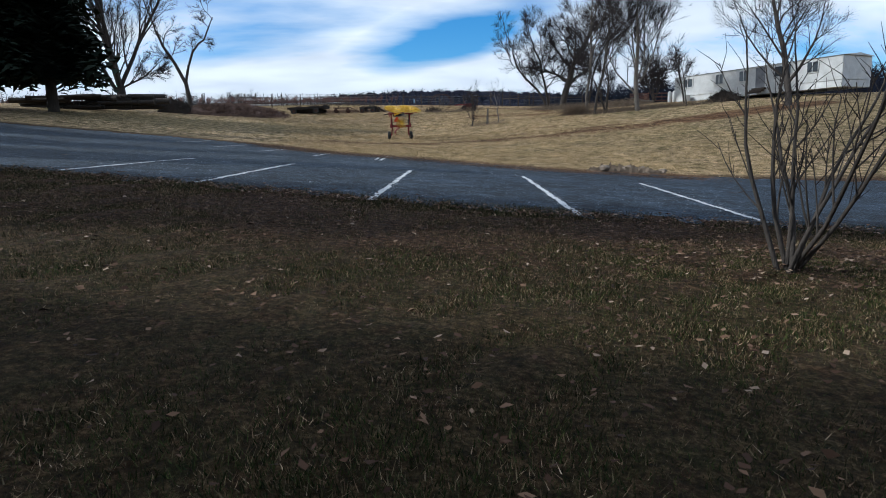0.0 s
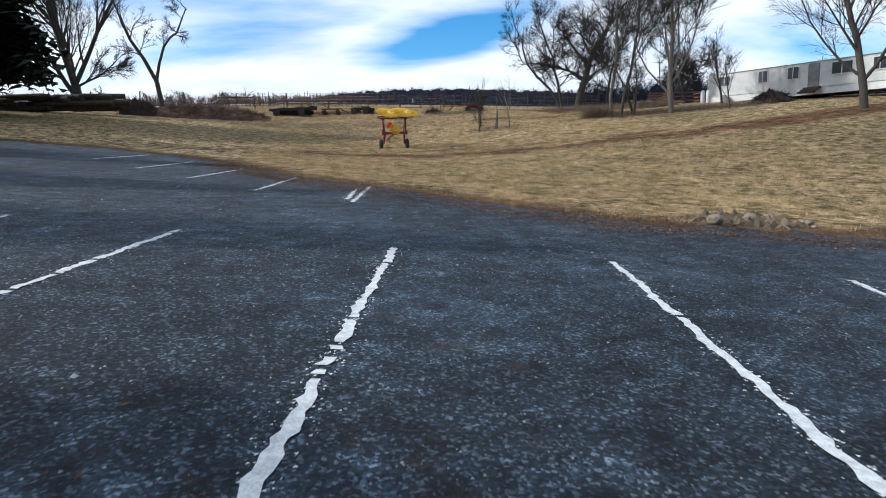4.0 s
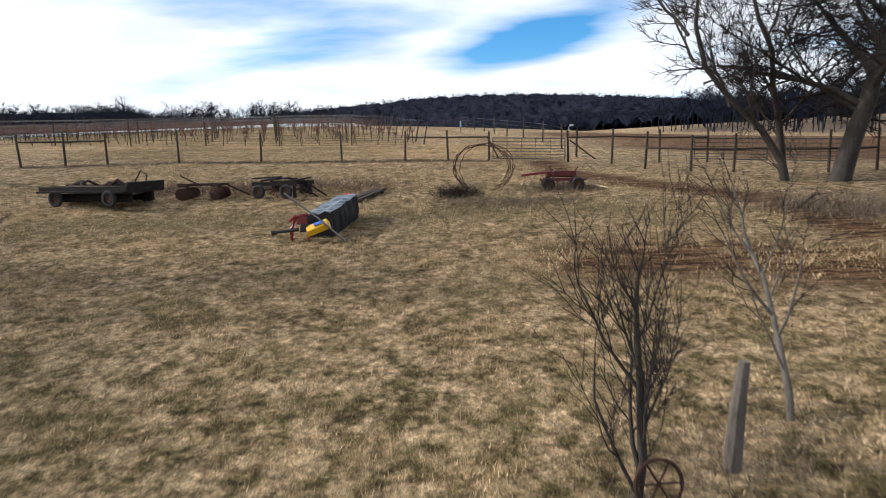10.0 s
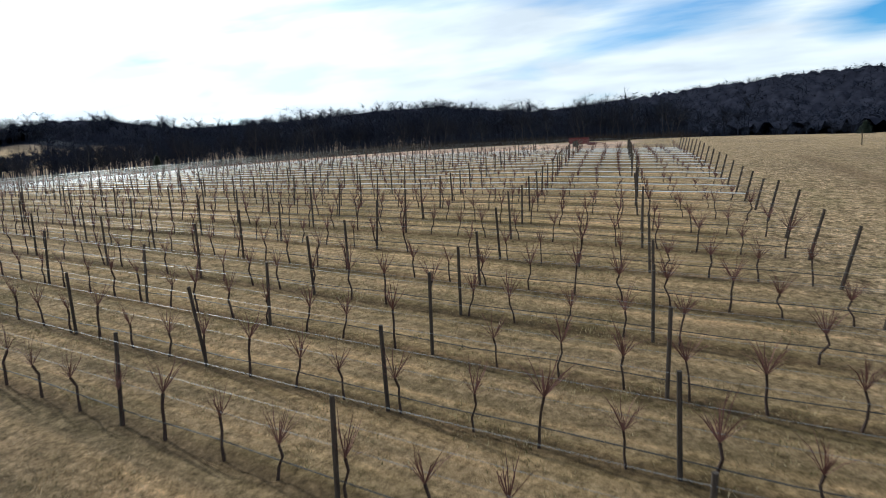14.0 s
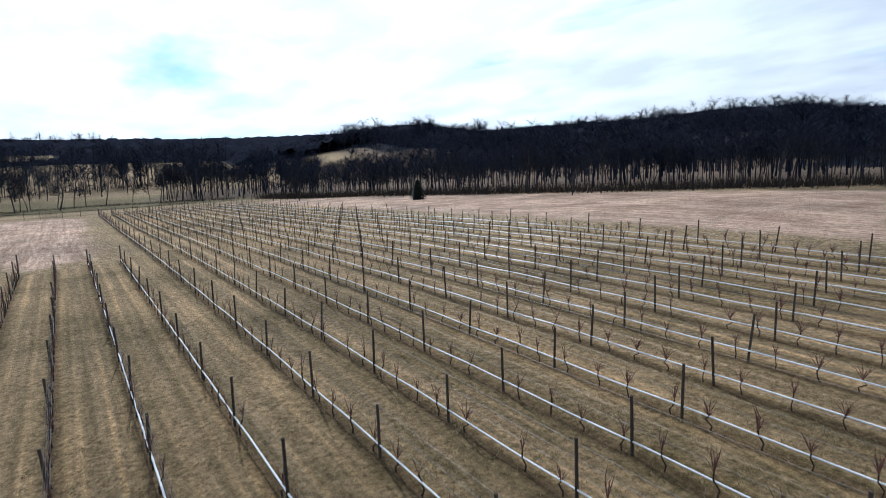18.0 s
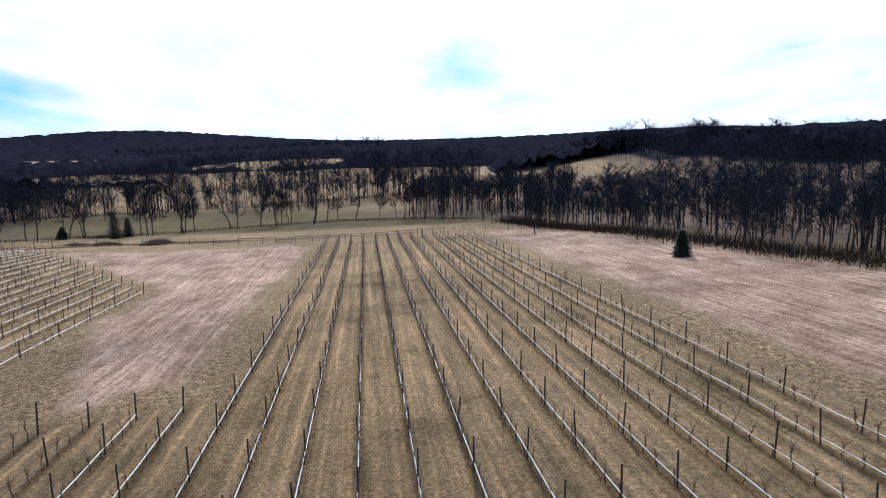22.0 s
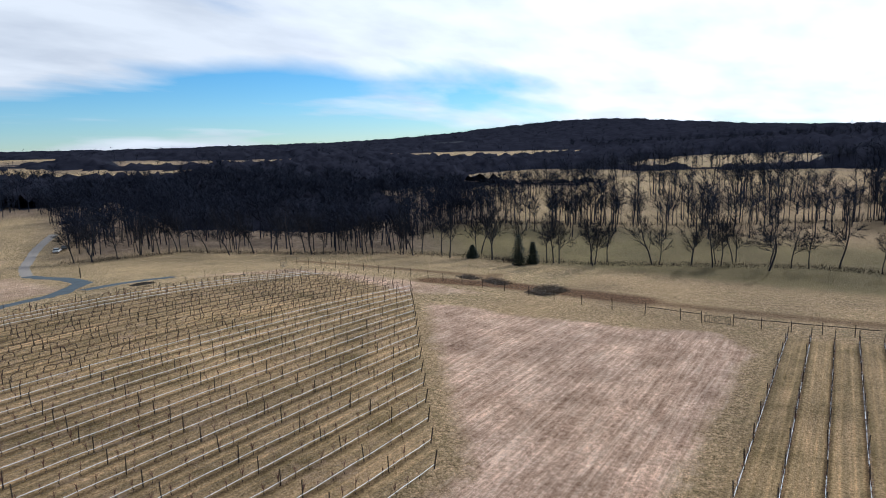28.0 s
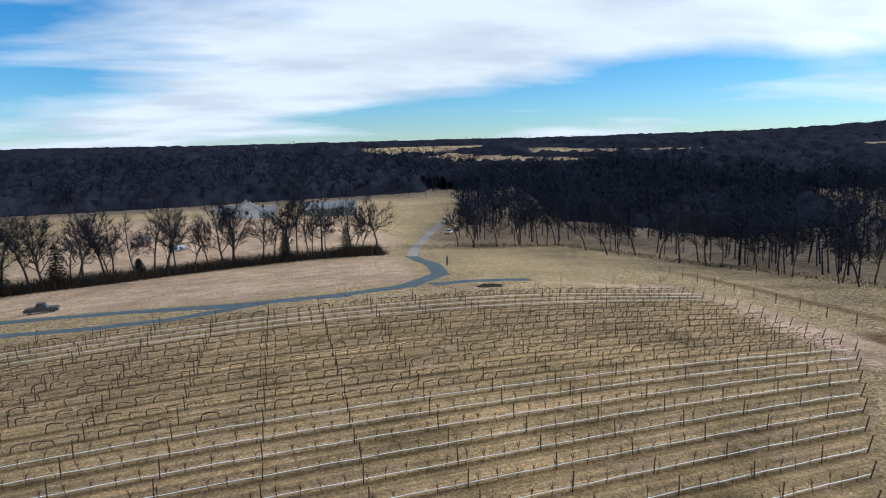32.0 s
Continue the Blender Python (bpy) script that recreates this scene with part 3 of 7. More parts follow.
def thing(name, m, label, category, group="", kind=""):
    ob = new(name)
    ob.empty_display_size = 0.2
    ob.matrix_world = m
    return tagged(ob, label, category, group, kind)


def on_ground(x, y, dz=0.0, turn=0.0):
    return pose(x, y, ground_z(x, y) + dz, 0, 0, turn)


class Kit:
    """Gathers tubes and boxes into one mesh."""

    def __init__(self):
        self.v, self.f = [], []

    def tube(self, pts, radii, sides=5, cap=True):
        pts = [Vector(p) for p in pts]
        n0 = len(self.v)
        ref = Vector((0.31, 0.77, 0.55))
        for i, p in enumerate(pts):
            d = (pts[min(i + 1, len(pts) - 1)] - pts[max(i - 1, 0)])
            d = d.normalized() if d.length > 1e-9 else Vector((0, 0, 1))
            a = d.cross(ref if abs(d.dot(ref)) < 0.95 else Vector((1, 0, 0))).normalized()
            b = d.cross(a)
            r = radii[i] if isinstance(radii, (list, tuple)) else radii
            for k in range(sides):
                w = 2 * math.pi * k / sides
                self.v.append(p + (a * math.cos(w) + b * math.sin(w)) * r)
        for i in range(len(pts) - 1):
            for k in range(sides):
                k2 = (k + 1) % sides
                self.f.append((n0 + i * sides + k, n0 + i * sides + k2, n0 + (i + 1) * sides + k2, n0 + (i + 1) * sides + k))
        if cap:
            self.f.append(tuple(n0 + k for k in reversed(range(sides))))
            self.f.append(tuple(n0 + (len(pts) - 1) * sides + k for k in range(sides)))
        return self

    def box(self, centre, size, m=None, taper=1.0):
        n0 = len(self.v)
        c = Vector(centre)
        for sz in (-1, 1):
            t = taper if sz > 0 else 1.0
            for sx, sy in ((-1, -1), (1, -1), (1, 1), (-1, 1)):
                p = Vector((sx * size[0] / 2 * t, sy * size[1] / 2 * t, sz * size[2] / 2))
                self.v.append(c + (m @ p if m else p))
        for f in ((3, 2, 1, 0), (4, 5, 6, 7), (0, 1, 5, 4), (1, 2, 6, 5), (2, 3, 7, 6), (3, 0, 4, 7)):
            self.f.append(tuple(n0 + k for k in f))
        return self

    def mesh(self, name, mat, smooth_faces=False):
        return mesh_from(name, self.v, self.f, mat, smooth_faces)


def box_bm(size, at=(0, 0, 0), bevel=0.0, m=None):
    bm = bmesh.new()
    bmesh.ops.create_cube(bm, size=1.0, matrix=Matrix.Translation(at) @ (m or Matrix()) @ Matrix.Diagonal((*size, 1)))
    if bevel:
        bmesh.ops.bevel(bm, geom=bm.edges[:], offset=bevel, segments=2, affect="EDGES")
    return bm


# ---- ground sheet ----


def axis(lo, hi, step, reach):
    mid = list(np.arange(lo, hi + step / 2, step))
    out, s = [], step
    p = hi
    while p < reach:
        s *= 1.16
        p += s
        out.append(p)
    back, s, p = [], step, lo
    while p > -reach:
        s *= 1.16
        p -= s
        back.append(p)
    return np.array(back[::-1] + mid + out)


def build_ground():
    xs, ys = axis(-262, 50, 1.5, 4700), axis(-100, 215, 1.5, 4700)
    xs = np.unique(np.round(np.r_[xs, np.arange(-22, 26, 0.4)], 2))
    ys = np.unique(np.round(np.r_[ys, np.arange(-2, 92, 0.5)], 2))
    xs, ys = xs[np.r_[True, np.diff(xs) > 0.15]], ys[np.r_[True, np.diff(ys) > 0.15]]
    X, Y = np.meshgrid(xs, ys)
    Z = heights(X, Y)
    r = np.random.RandomState(5)
    near = (np.hypot(X + 90, Y - 80) < 240)
    Z = Z + np.where(near, r.normal(0, 0.012, X.shape), 0)
    nx, ny = len(xs), len(ys)
    idx = np.arange(nx * ny).reshape(ny, nx)
    quads = np.stack([idx[:-1, :-1], idx[:-1, 1:], idx[1:, 1:], idx[1:, :-1]], -1).reshape(-1, 4)
    me = tris_mesh("ground", np.stack([X, Y, Z], -1).reshape(-1, 3), quads, TURF)
    me.polygons.foreach_set("use_smooth", [True] * len(me.polygons))
    wob = 1.2 * np.sin(X * 0.31 + 1.3 * np.sin(Y * 0.23)) + 1.0 * np.sin(Y * 0.37 + 2)
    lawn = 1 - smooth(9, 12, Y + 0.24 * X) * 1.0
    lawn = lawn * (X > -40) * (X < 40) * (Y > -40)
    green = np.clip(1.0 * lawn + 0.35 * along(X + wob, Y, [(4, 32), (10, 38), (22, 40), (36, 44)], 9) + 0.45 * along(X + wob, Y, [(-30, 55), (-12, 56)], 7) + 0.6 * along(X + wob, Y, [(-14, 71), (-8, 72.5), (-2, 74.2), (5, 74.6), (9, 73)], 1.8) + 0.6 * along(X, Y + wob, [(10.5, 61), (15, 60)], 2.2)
                    + 0.3 * along(X + wob, Y, [(16, 55), (21, 60)], 5), 0, 1)
    # turf between the vine rows is greener
    c = Y - SLOPE * X
    vine = inside(X, Y, [(-6, 103), (-40, 178), (-231, 146), (-219, 112), (-112, 126), (-104, 108), (-100, 89)], 3)
    vine_b = inside(X, Y, [(-157, 97), (-211, 44), (-212, 6), (-150, 12), (-88, 16), (-88, 106)], 3)
    green = np.clip(green + 0.22 * vine + 0.08 * vine_b, 0, 1)
    green = np.maximum(green, 0.75 * smooth(-256, -270, X) * (Y > -60) * (Y < 190) * smooth(-345, -315, X))
    stub = inside(X + 0.5 * wob, Y + 0.4 * wob, STUBBLE, 6)
    hay = inside(X, Y, HAYFIELD, 4)
    mead = np.maximum(inside(X, Y, [(-55, -26), (-92, -8), (-129, 3), (-162, -4), (-168, -64), (-120, -58), (-60, -44)], 5), inside(X, Y, [(-60, -56), (-165, -74), (-175, -100), (-150, -150), (-60, -140)], 8))
    mead = np.maximum(mead, inside(X, Y, [(-176, -4), (-215, -3), (-219, 36), (-217, 60), (-205, 50), (-212, 8)], 5))
    bare = np.clip(0.95 * stub + 0.6 * hay + 0.42 * mead + 0.14 * vine_b, 0, 1)
    dirt, mud = np.zeros_like(X), np.zeros_like(X)
    for line, half, k in ((TRACK_FIELD, 1.9, 0.95), (TRACK_GATE, 1.4, 0.62), (TRACK_WEST, 3.0, 0.42), (TRACK_NORTH, 1.6, 0.25), ([(-222, 40), (-228, 55), (-230, 68), (-232, 84)], 5, 0.75),
                          ([(-240, 44), (-228, 50), (-224, 40)], 3, 0.4), ([(4.3, 68.4), (7.6, 68.2), (10.3, 67.0), (12.6, 65.8), (16, 64.8)], 2.4, 0.62), ([(-6, 45.8), (0.2, 45.6), (2.7, 46.8), (6.3, 47.2), (14, 47.9)], 0.7, 0.6), ([(7.4, 52.8), (9.3, 51.5)], 0.6, 0.5)):
        mud = np.maximum(mud, k * along(X, Y + 0.12 * wob, line, half))
    mud = np.maximum(mud, 0.58 * inside(X + wob, Y, [(15, 90), (8, 112), (2, 128), (60, 160), (110, 100), (60, 84)], 6))
    mud = np.maximum(mud, 0.40 * inside(X + wob, Y + 0.5 * wob, [(-9, 45), (-11, 41), (-6, 38.5), (-1, 39), (1, 42)], 4))
    edge = along(X, Y, LOT_FAR, 1.5) + along(X, Y, LOT_NEAR, 1.3)
    litter = np.clip(0.35 * smooth(-3, 0, Y + 0.24 * X - 7.5) * lawn + 0.40 * lawn + 0.55 * edge + dirt + 0.4 * along(X, Y, [(-26, 83.2), (-19, 87.3), (-5, 88.4), (0.5, 88.6)], 0.7), 0, 1)
    tussock = np.clip((1 - smooth(57, 68, Y)) + 0.25, 0, 1)
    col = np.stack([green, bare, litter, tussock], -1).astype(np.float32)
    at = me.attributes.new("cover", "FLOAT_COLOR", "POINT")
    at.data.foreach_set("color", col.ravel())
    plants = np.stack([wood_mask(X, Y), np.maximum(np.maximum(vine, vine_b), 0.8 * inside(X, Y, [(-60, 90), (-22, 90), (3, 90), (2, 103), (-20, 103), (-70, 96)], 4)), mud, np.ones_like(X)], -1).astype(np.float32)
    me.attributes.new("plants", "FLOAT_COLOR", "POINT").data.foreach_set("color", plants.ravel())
    rows = np.where(vine_b > vine, np.clip((c - 120.2) / 2.93, -29.5, 0.5), np.interp(c, [ROWS_A[0] - 1.6] + ROWS_A + [ROWS_A[-1] + 1.5], np.r_[-0.5, np.arange(len(ROWS_A)), len(ROWS_A) - 0.5]))
    me.attributes.new("rows", "FLOAT", "POINT").data.foreach_set("value", rows.astype(np.float32).ravel())
    ob = new("ground", me)
    tagged(ob, "dry winter turf with green patches rolling to wooded hills", "ground", kind="structure")
    return ob


build_ground()


def ribbon(name, left, right, mat, lift, label, category, steps=90, cross=8, ragged=0.25, seed=1):
    """A sheet between two edges that follows the ground."""
    rnd = random.Random(seed)

    def resample(line):
        p = np.array(line, float)
        d = np.r_[0, np.cumsum(np.hypot(*np.diff(p, axis=0).T))]
        s = np.linspace(0, d[-1], steps)
        return np.stack([np.interp(s, d, p[:, 0]), np.interp(s, d, p[:, 1])], 1)

    a, b = resample(left), resample(right)
    verts, faces = [], []
    for i in range(steps):
        ja, jb = rnd.uniform(-ragged, ragged), rnd.uniform(-ragged, ragged)
        n = (b[i] - a[i]) / max(np.linalg.norm(b[i] - a[i]), 1e-6)
        p0, p1 = a[i] + n * ja, b[i] + n * jb
        for k in range(cross + 1):
            q = p0 + (p1 - p0) * k / cross
            verts.append((q[0], q[1], 0))
    v = np.array(verts)
    v[:, 2] = heights(v[:, 0], v[:, 1]) + lift
    for i in range(steps):      # both edges sink into the turf
        v[i * (cross + 1), 2] -= lift + 0.03
        v[i * (cross + 1) + cross, 2] -= lift + 0.03
    for i in range(steps - 1):
        for k in range(cross):
            o = i * (cross + 1) + k
            faces.append((o, o + cross + 1, o + cross + 2, o + 1))
    ob = new(name, mesh_from(name, v, faces, mat, True))
    return tagged(ob, label, category, kind="structure")


lot = ribbon("parking_lot", LOT_NEAR, LOT_FAR, ASPHALT, 0.035, "dark worn asphalt parking lot with ragged leaf-strewn edges", "parking lot", 260, 40, 0.45)
LINES = [((-7.4, 12.2), (-7.2, 18.4)), ((-4.3, 11.0), (-4.1, 17.6)), ((-1.1, 9.6), (-0.8, 16.9)), ((2.0, 8.9), (2.2, 16.6)), ((4.85, 9.2), (5.15, 16.1)),
         ((-2.15, 22.4), (-2.2, 26.5)), ((-2.35, 22.9), (-2.48, 25.7)), ((-4.9, 24.2), (-4.9, 28.9)), ((-7.8, 27.2), (-7.6, 32.0)), ((-10.8, 30.2), (-10.5, 34.6)), ((-14.0, 33.4), (-13.5, 37.2))]


def paint_line(a, b, seed):
    rnd = random.Random(seed)
    n = 90
    d = (Vector((*b, 0)) - Vector((*a, 0)))
    side = Vector((-d.y, d.x, 0)).normalized()
    v, f = [], []
    for i in range(n + 1):
        p = Vector((*a, 0)) + d * i / n + side * 0.012 * math.sin(i * 0.35 + seed)
        for s in (-1, 1):
            q = p + side * s * (0.05 + rnd.uniform(-0.028, 0.022))
            v.append((q.x, q.y, ground_z(q.x, q.y) + 0.045))
        if i and rnd.random() > 0.05:
            o = 2 * i
            f.append((o - 2, o - 1, o + 1, o))
    for _ in range(420):        # crumbled flecks beside the line
        p = Vector((*a, 0)) + d * rnd.random() + side * rnd.gauss(0, 0.085)
        r = rnd.uniform(0.006, 0.02)
        o, g = len(v), ground_z(p.x, p.y) + 0.047
        t = rnd.uniform(0, 6.28)
        v += [(p.x + r * math.cos(t + k * 2.1), p.y + r * math.sin(t + k * 2.1), g) for k in range(3)]
        f.append((o, o + 1, o + 2))
    part("parking_line", mesh_from("parking_line", v, f, PAINT), None, lot, "worn white painted parking line")


for i, (a, b) in enumerate(LINES):
    paint_line(a, b, i)

ROAD = [(-60, -24), (-80, -11), (-92, -6), (-111, 0.2), (-129, 6), (-147, 5), (-159, 0), (-168, -14), (-171.5, -38), (-170.5, -62)]
BRANCH = [(-70, -2), (-98, 9.0), (-110, 12.2), (-122, 12.5), (-133, 7)]
STUB = [(-163, 0), (-171, -3), (-184, -5.5)]
LANE = [(-170.5, -62), (-176, -85), (-188, -115), (-205, -150)]


def road(name, line, half, mat, label, lift=0.03):
    p = np.array(line, float)
    t = np.gradient(p, axis=0)
    t /= np.linalg.norm(t, axis=1)[:, None]
    n = np.stack([-t[:, 1], t[:, 0]], 1) * half
    return ribbon(name, (p + n).tolist(), (p - n).tolist(), mat, lift, label, "road", 80, 4, 0.12)


DRIVE = surface("drive asphalt", (0.035, 0.048, 0.058), (0.10, 0.125, 0.14), 0.8, 0.85, bump=0.4, fine=20, spec=0.15)
road("road", ROAD, 2.4, DRIVE, "narrow blue-grey asphalt farm drive curving past the vines", 0.04)
road("road", BRANCH, 1.8, DRIVE, "narrow asphalt side drive beside the vine block", 0.05)
road("road", STUB, 1.9, DRIVE, "short asphalt spur of the farm drive", 0.06)
road("road", LANE, 1.8, surface("gravel", (0.16, 0.14, 0.12), (0.34, 0.30, 0.26), 2, 0.95, fine=25), "pale gravel lane climbing to the houses", 0.05)

# ---- trees ----


def grow(seed, height, trunk_r, fork=0.35, spread=0.75, limbs=7, depth=3, twigs=5, lean=0.0, wob=0.10, up=0.25, sides=6, twig_r=0.006, stems=1, twig_len=1.0, reach=1.0, flat=False):
    """A bare tree: kits for the wood and for the fine crown."""
    rnd = random.Random(seed)
    wood, crown = Kit(), Kit()

    def vec(d, a):
        v = Vector((rnd.gauss(0, 1), rnd.gauss(0, 1), rnd.gauss(0, 1)))
        v = (v - d * v.dot(d)).normalized()
        return (d * math.cos(a) + v * math.sin(a)).normalized()

    def branch(p, d, length, r, level):
        n = 5 if level == 0 else (4 if level == 1 else 3)
        pts, rad, dirs = [p.copy()], [r], [d.copy()]
        for i in range(n):
            d = (d + Vector((rnd.gauss(0, wob), rnd.gauss(0, wob), rnd.gauss(0, wob) + up * 0.25 * (level > 0)))).normalized()
            p = p + d * length / n
            pts.append(p.copy()); dirs.append(d.copy())
            rad.append(r * (1 - (0.45 if level == 0 else 0.62) * (i + 1) / n))
        (wood if level < 2 else crown).tube(pts, [max(q, twig_r) for q in rad], sides if level == 0 else (5 if level == 1 else 3), cap=False)
        if level >= depth:
            for _ in range(twigs):
                k = rnd.uniform(0.25, 1.0) * n
                i = min(int(k), n - 1)
                q = pts[i].lerp(pts[i + 1], k - i)
                t = vec(dirs[i], rnd.uniform(0.35, 0.95)) + Vector((0, 0, 0.2))
                ln = twig_len * rnd.uniform(0.35, 0.9)
                e = q + t.normalized() * ln
                if flat:
                    s = (e - q).cross(Vector((rnd.gauss(0, 1), rnd.gauss(0, 1), rnd.gauss(0, 1)))).normalized() * twig_r * 1.6
                    o = len(crown.v)
                    crown.v += [q - s, q + s, e]
                    crown.f.append((o, o + 1, o + 2))
                    continue
                m = q.lerp(e, 0.5) + Vector((rnd.gauss(0, 0.05), rnd.gauss(0, 0.05), rnd.gauss(0, 0.05))) * ln
                crown.tube([q, m, e], [twig_r * 1.3, twig_r, twig_r * 0.5], 3, cap=False)
            return
        kids = limbs if level == 0 else max(3, int(limbs * 0.7))
        for j in range(kids):
            k = n * (fork + (1 - fork) * (j + rnd.random() * 0.8) / kids) if level == 0 else n * rnd.uniform(0.2, 1.0)
            k = min(k, n - 0.01)
            i = int(k)
            q = pts[i].lerp(pts[i + 1], k - i)
            ang = rnd.uniform(0.5, 1.1) * spread
            kr = rad[i] * rnd.uniform(0.34, 0.6)
            kl = length * (rnd.uniform(0.38, 0.62) if level else reach * rnd.uniform(0.36, 0.58) * (1.15 - 0.4 * (k / n)))
            branch(q, vec(dirs[i], ang), kl, kr, level + 1)
        branch(pts[-1], dirs[-1], length * 0.42, rad[-1], level + 1)

    for s in range(stems):
        d0 = Vector((lean + (rnd.gauss(0, 0.3) if stems > 1 else 0), rnd.gauss(0, 0.3) if stems > 1 else 0.0, 1)).normalized()
        branch(Vector((rnd.gauss(0, 0.08), rnd.gauss(0, 0.08), -0.15)) if stems > 1 else Vector((0, 0, -0.2)), d0, height * 0.62, trunk_r, 0)
    return wood, crown


def bare_tree(name, m, label, bark=None, twig=None, category="tree", group="", **kw):
    wood, crown = grow(**kw)
    t = thing(name, m, label, category, group)
    part("trunk", wood.mesh("trunk", bark or BARK, True), None, t)
    part("crown", crown.mesh("crown", twig or TWIG), None, t)
    return t


def conifer(name, m, label, seed, height, radius, tiers=22, per=11, group="", skirt=0.12, full=1.25, thick=1.0):
    rnd = random.Random(seed)
    t = thing(name, m, label, "conifer tree", group)
    trunk = Kit().tube([(0, 0, -0.2), (0, 0, height * 0.5), (0, 0, height)], [height * 0.018 * thick, height * 0.012 * thick, 0.02], 7, False)
    part("trunk", trunk.mesh("trunk", BARK, True), None, t)
    v, f = [], []
    for i in range(tiers):
        z = height * (skirt + (0.98 - skirt) * i / tiers)
        rr = radius * (1 - (i / tiers) ** full) * rnd.uniform(0.85, 1.1) + 0.15
        for j in range(per):
            a = 2 * math.pi * (j + rnd.random()) / per
            ln = rr * rnd.uniform(0.65, 1.1)
            ca, sa = math.cos(a), math.sin(a)
            for s in range(7):
                u0 = 0.15 + 0.85 * s / 7
                c = Vector((ca * ln * u0, sa * ln * u0, z - 0.30 * ln * u0 * u0 + rnd.gauss(0, 0.05)))
                w = 0.22 * ln * (1.15 - u0) + 0.26
                for side in (-1, 1):
                    tip = c + Vector((ca * 0.5 - side * sa, sa * 0.5 + side * ca, rnd.uniform(-0.9, 0.1))) * w * rnd.uniform(0.7, 1.4)
                    o = len(v)
                    v += [c, c + Vector((ca, sa, -0.2)) * 0.42 * max(ln / 3, 0.6), tip]
                    f.append((o, o + 1, o + 2))
    part("crown", mesh_from("crown", v, f, NEEDLE), None, t)
    return t


# trees by the yard and the upper field
conifer("spruce", on_ground(-33.5, 55.5), "tall dark spruce with bare lower trunk and drooping boughs", 3, 16.0, 5.2, 44, 15, skirt=0.20, full=2.4, thick=1.7)
conifer("spruce", on_ground(-38, 52), "tall dark spruce at the edge of the parking lot", 4, 16.0, 5.6, 44, 15, skirt=0.2, full=2.4, thick=1.7)
conifer("spruce", on_ground(-38, 44), "tall dark spruce standing beside the lot corner", 14, 13.5, 5.0, 44, 15, skirt=0.2, full=2.4, thick=1.7)
conifer("spruce", on_ground(-37, 34), "tall dark spruce standing beside the asphalt", 5, 15, 4.6, 44, 19)
conifer("spruce", on_ground(-30, 18), "tall dark spruce above the lawn edge", 6, 17, 4.8, 44, 19)
# the next four spruces are out of view, added to throw shade on the lawn
conifer("spruce", on_ground(-26, 2.8), "unseen dark spruce added to shade the lawn", 7, 16, 4.8, 44, 19)
conifer("spruce", on_ground(-17, -2.2), "unseen dark spruce added close behind the lawn for shade", 12, 15, 4.8, 44, 19)
conifer("spruce", on_ground(-24, -3), "unseen dark spruce added behind the lawn for shade", 8, 20, 5.4, 44, 19)
conifer("spruce", on_ground(-21, 9.5), "unseen dark spruce added beside the lawn for shade", 9, 17, 5.0, 44, 19)
# unseen row behind the starting point, added to cut skylight on the lawn
for sx, sy, sh_, seed in ((-9, -7, 17, 15), (-1, -9.5, 18, 16), (7.5, -8, 16, 17), (14, -4, 15, 18)):
    conifer("spruce", on_ground(sx, sy), "unseen dark spruce added in a row to keep skylight off the lawn", seed, sh_, 4.6, 36, 15, "spruces behind the lawn")
conifer("spruce", on_ground(-33, 25), "tall dark spruce beside the asphalt", 10, 16, 4.8, 44, 19)


def merge(kit, other, m):
    n = len(kit.v)
    kit.v += [m @ Vector(p) for p in other.v]
    kit.f += [tuple(n + k for k in f) for f in other.f]


def low_forked_maple(m, label):
    """A stout short trunk that splits low into a broad fan of upswept stems."""
    t = thing("maple_tree", m, label, "tree")
    wood, crown = Kit(), Kit()
    wood.tube([(0, 0, -0.3), (0.02, 0, 0.5), (0, 0, 1.5), (0.05, 0, 2.4)], [0.62, 0.5, 0.46, 0.34], 10, False)
    for i, (turn, lean, h, r, z) in enumerate(((180, 36, 13, 0.24, 1.2), (175, 19, 14.5, 0.23, 1.9), (10, 3, 15.5, 0.30, 2.2), (0, 24, 14, 0.24, 2.3), (-8, 62, 6.0, 0.13, 2.0), (90, 20, 12.5, 0.2, 2.0), (-90, 22, 12.5, 0.2, 2.0))):
        w, c = grow(seed=210 + i, height=h, trunk_r=r, fork=0.22, spread=0.62, limbs=7, depth=3, twigs=6, twig_r=0.009, up=0.35, reach=1.1, twig_len=1.2, flat=True)
        mm = pose(0, 0, z, 0, 0, turn) @ pose(0, 0, 0, 0, lean, 0)
        merge(wood, w, mm); merge(crown, c, mm)
    part("trunk", wood.mesh("trunk", BARK, True), None, t)
    part("crown", crown.mesh("crown", TWIG), None, t)


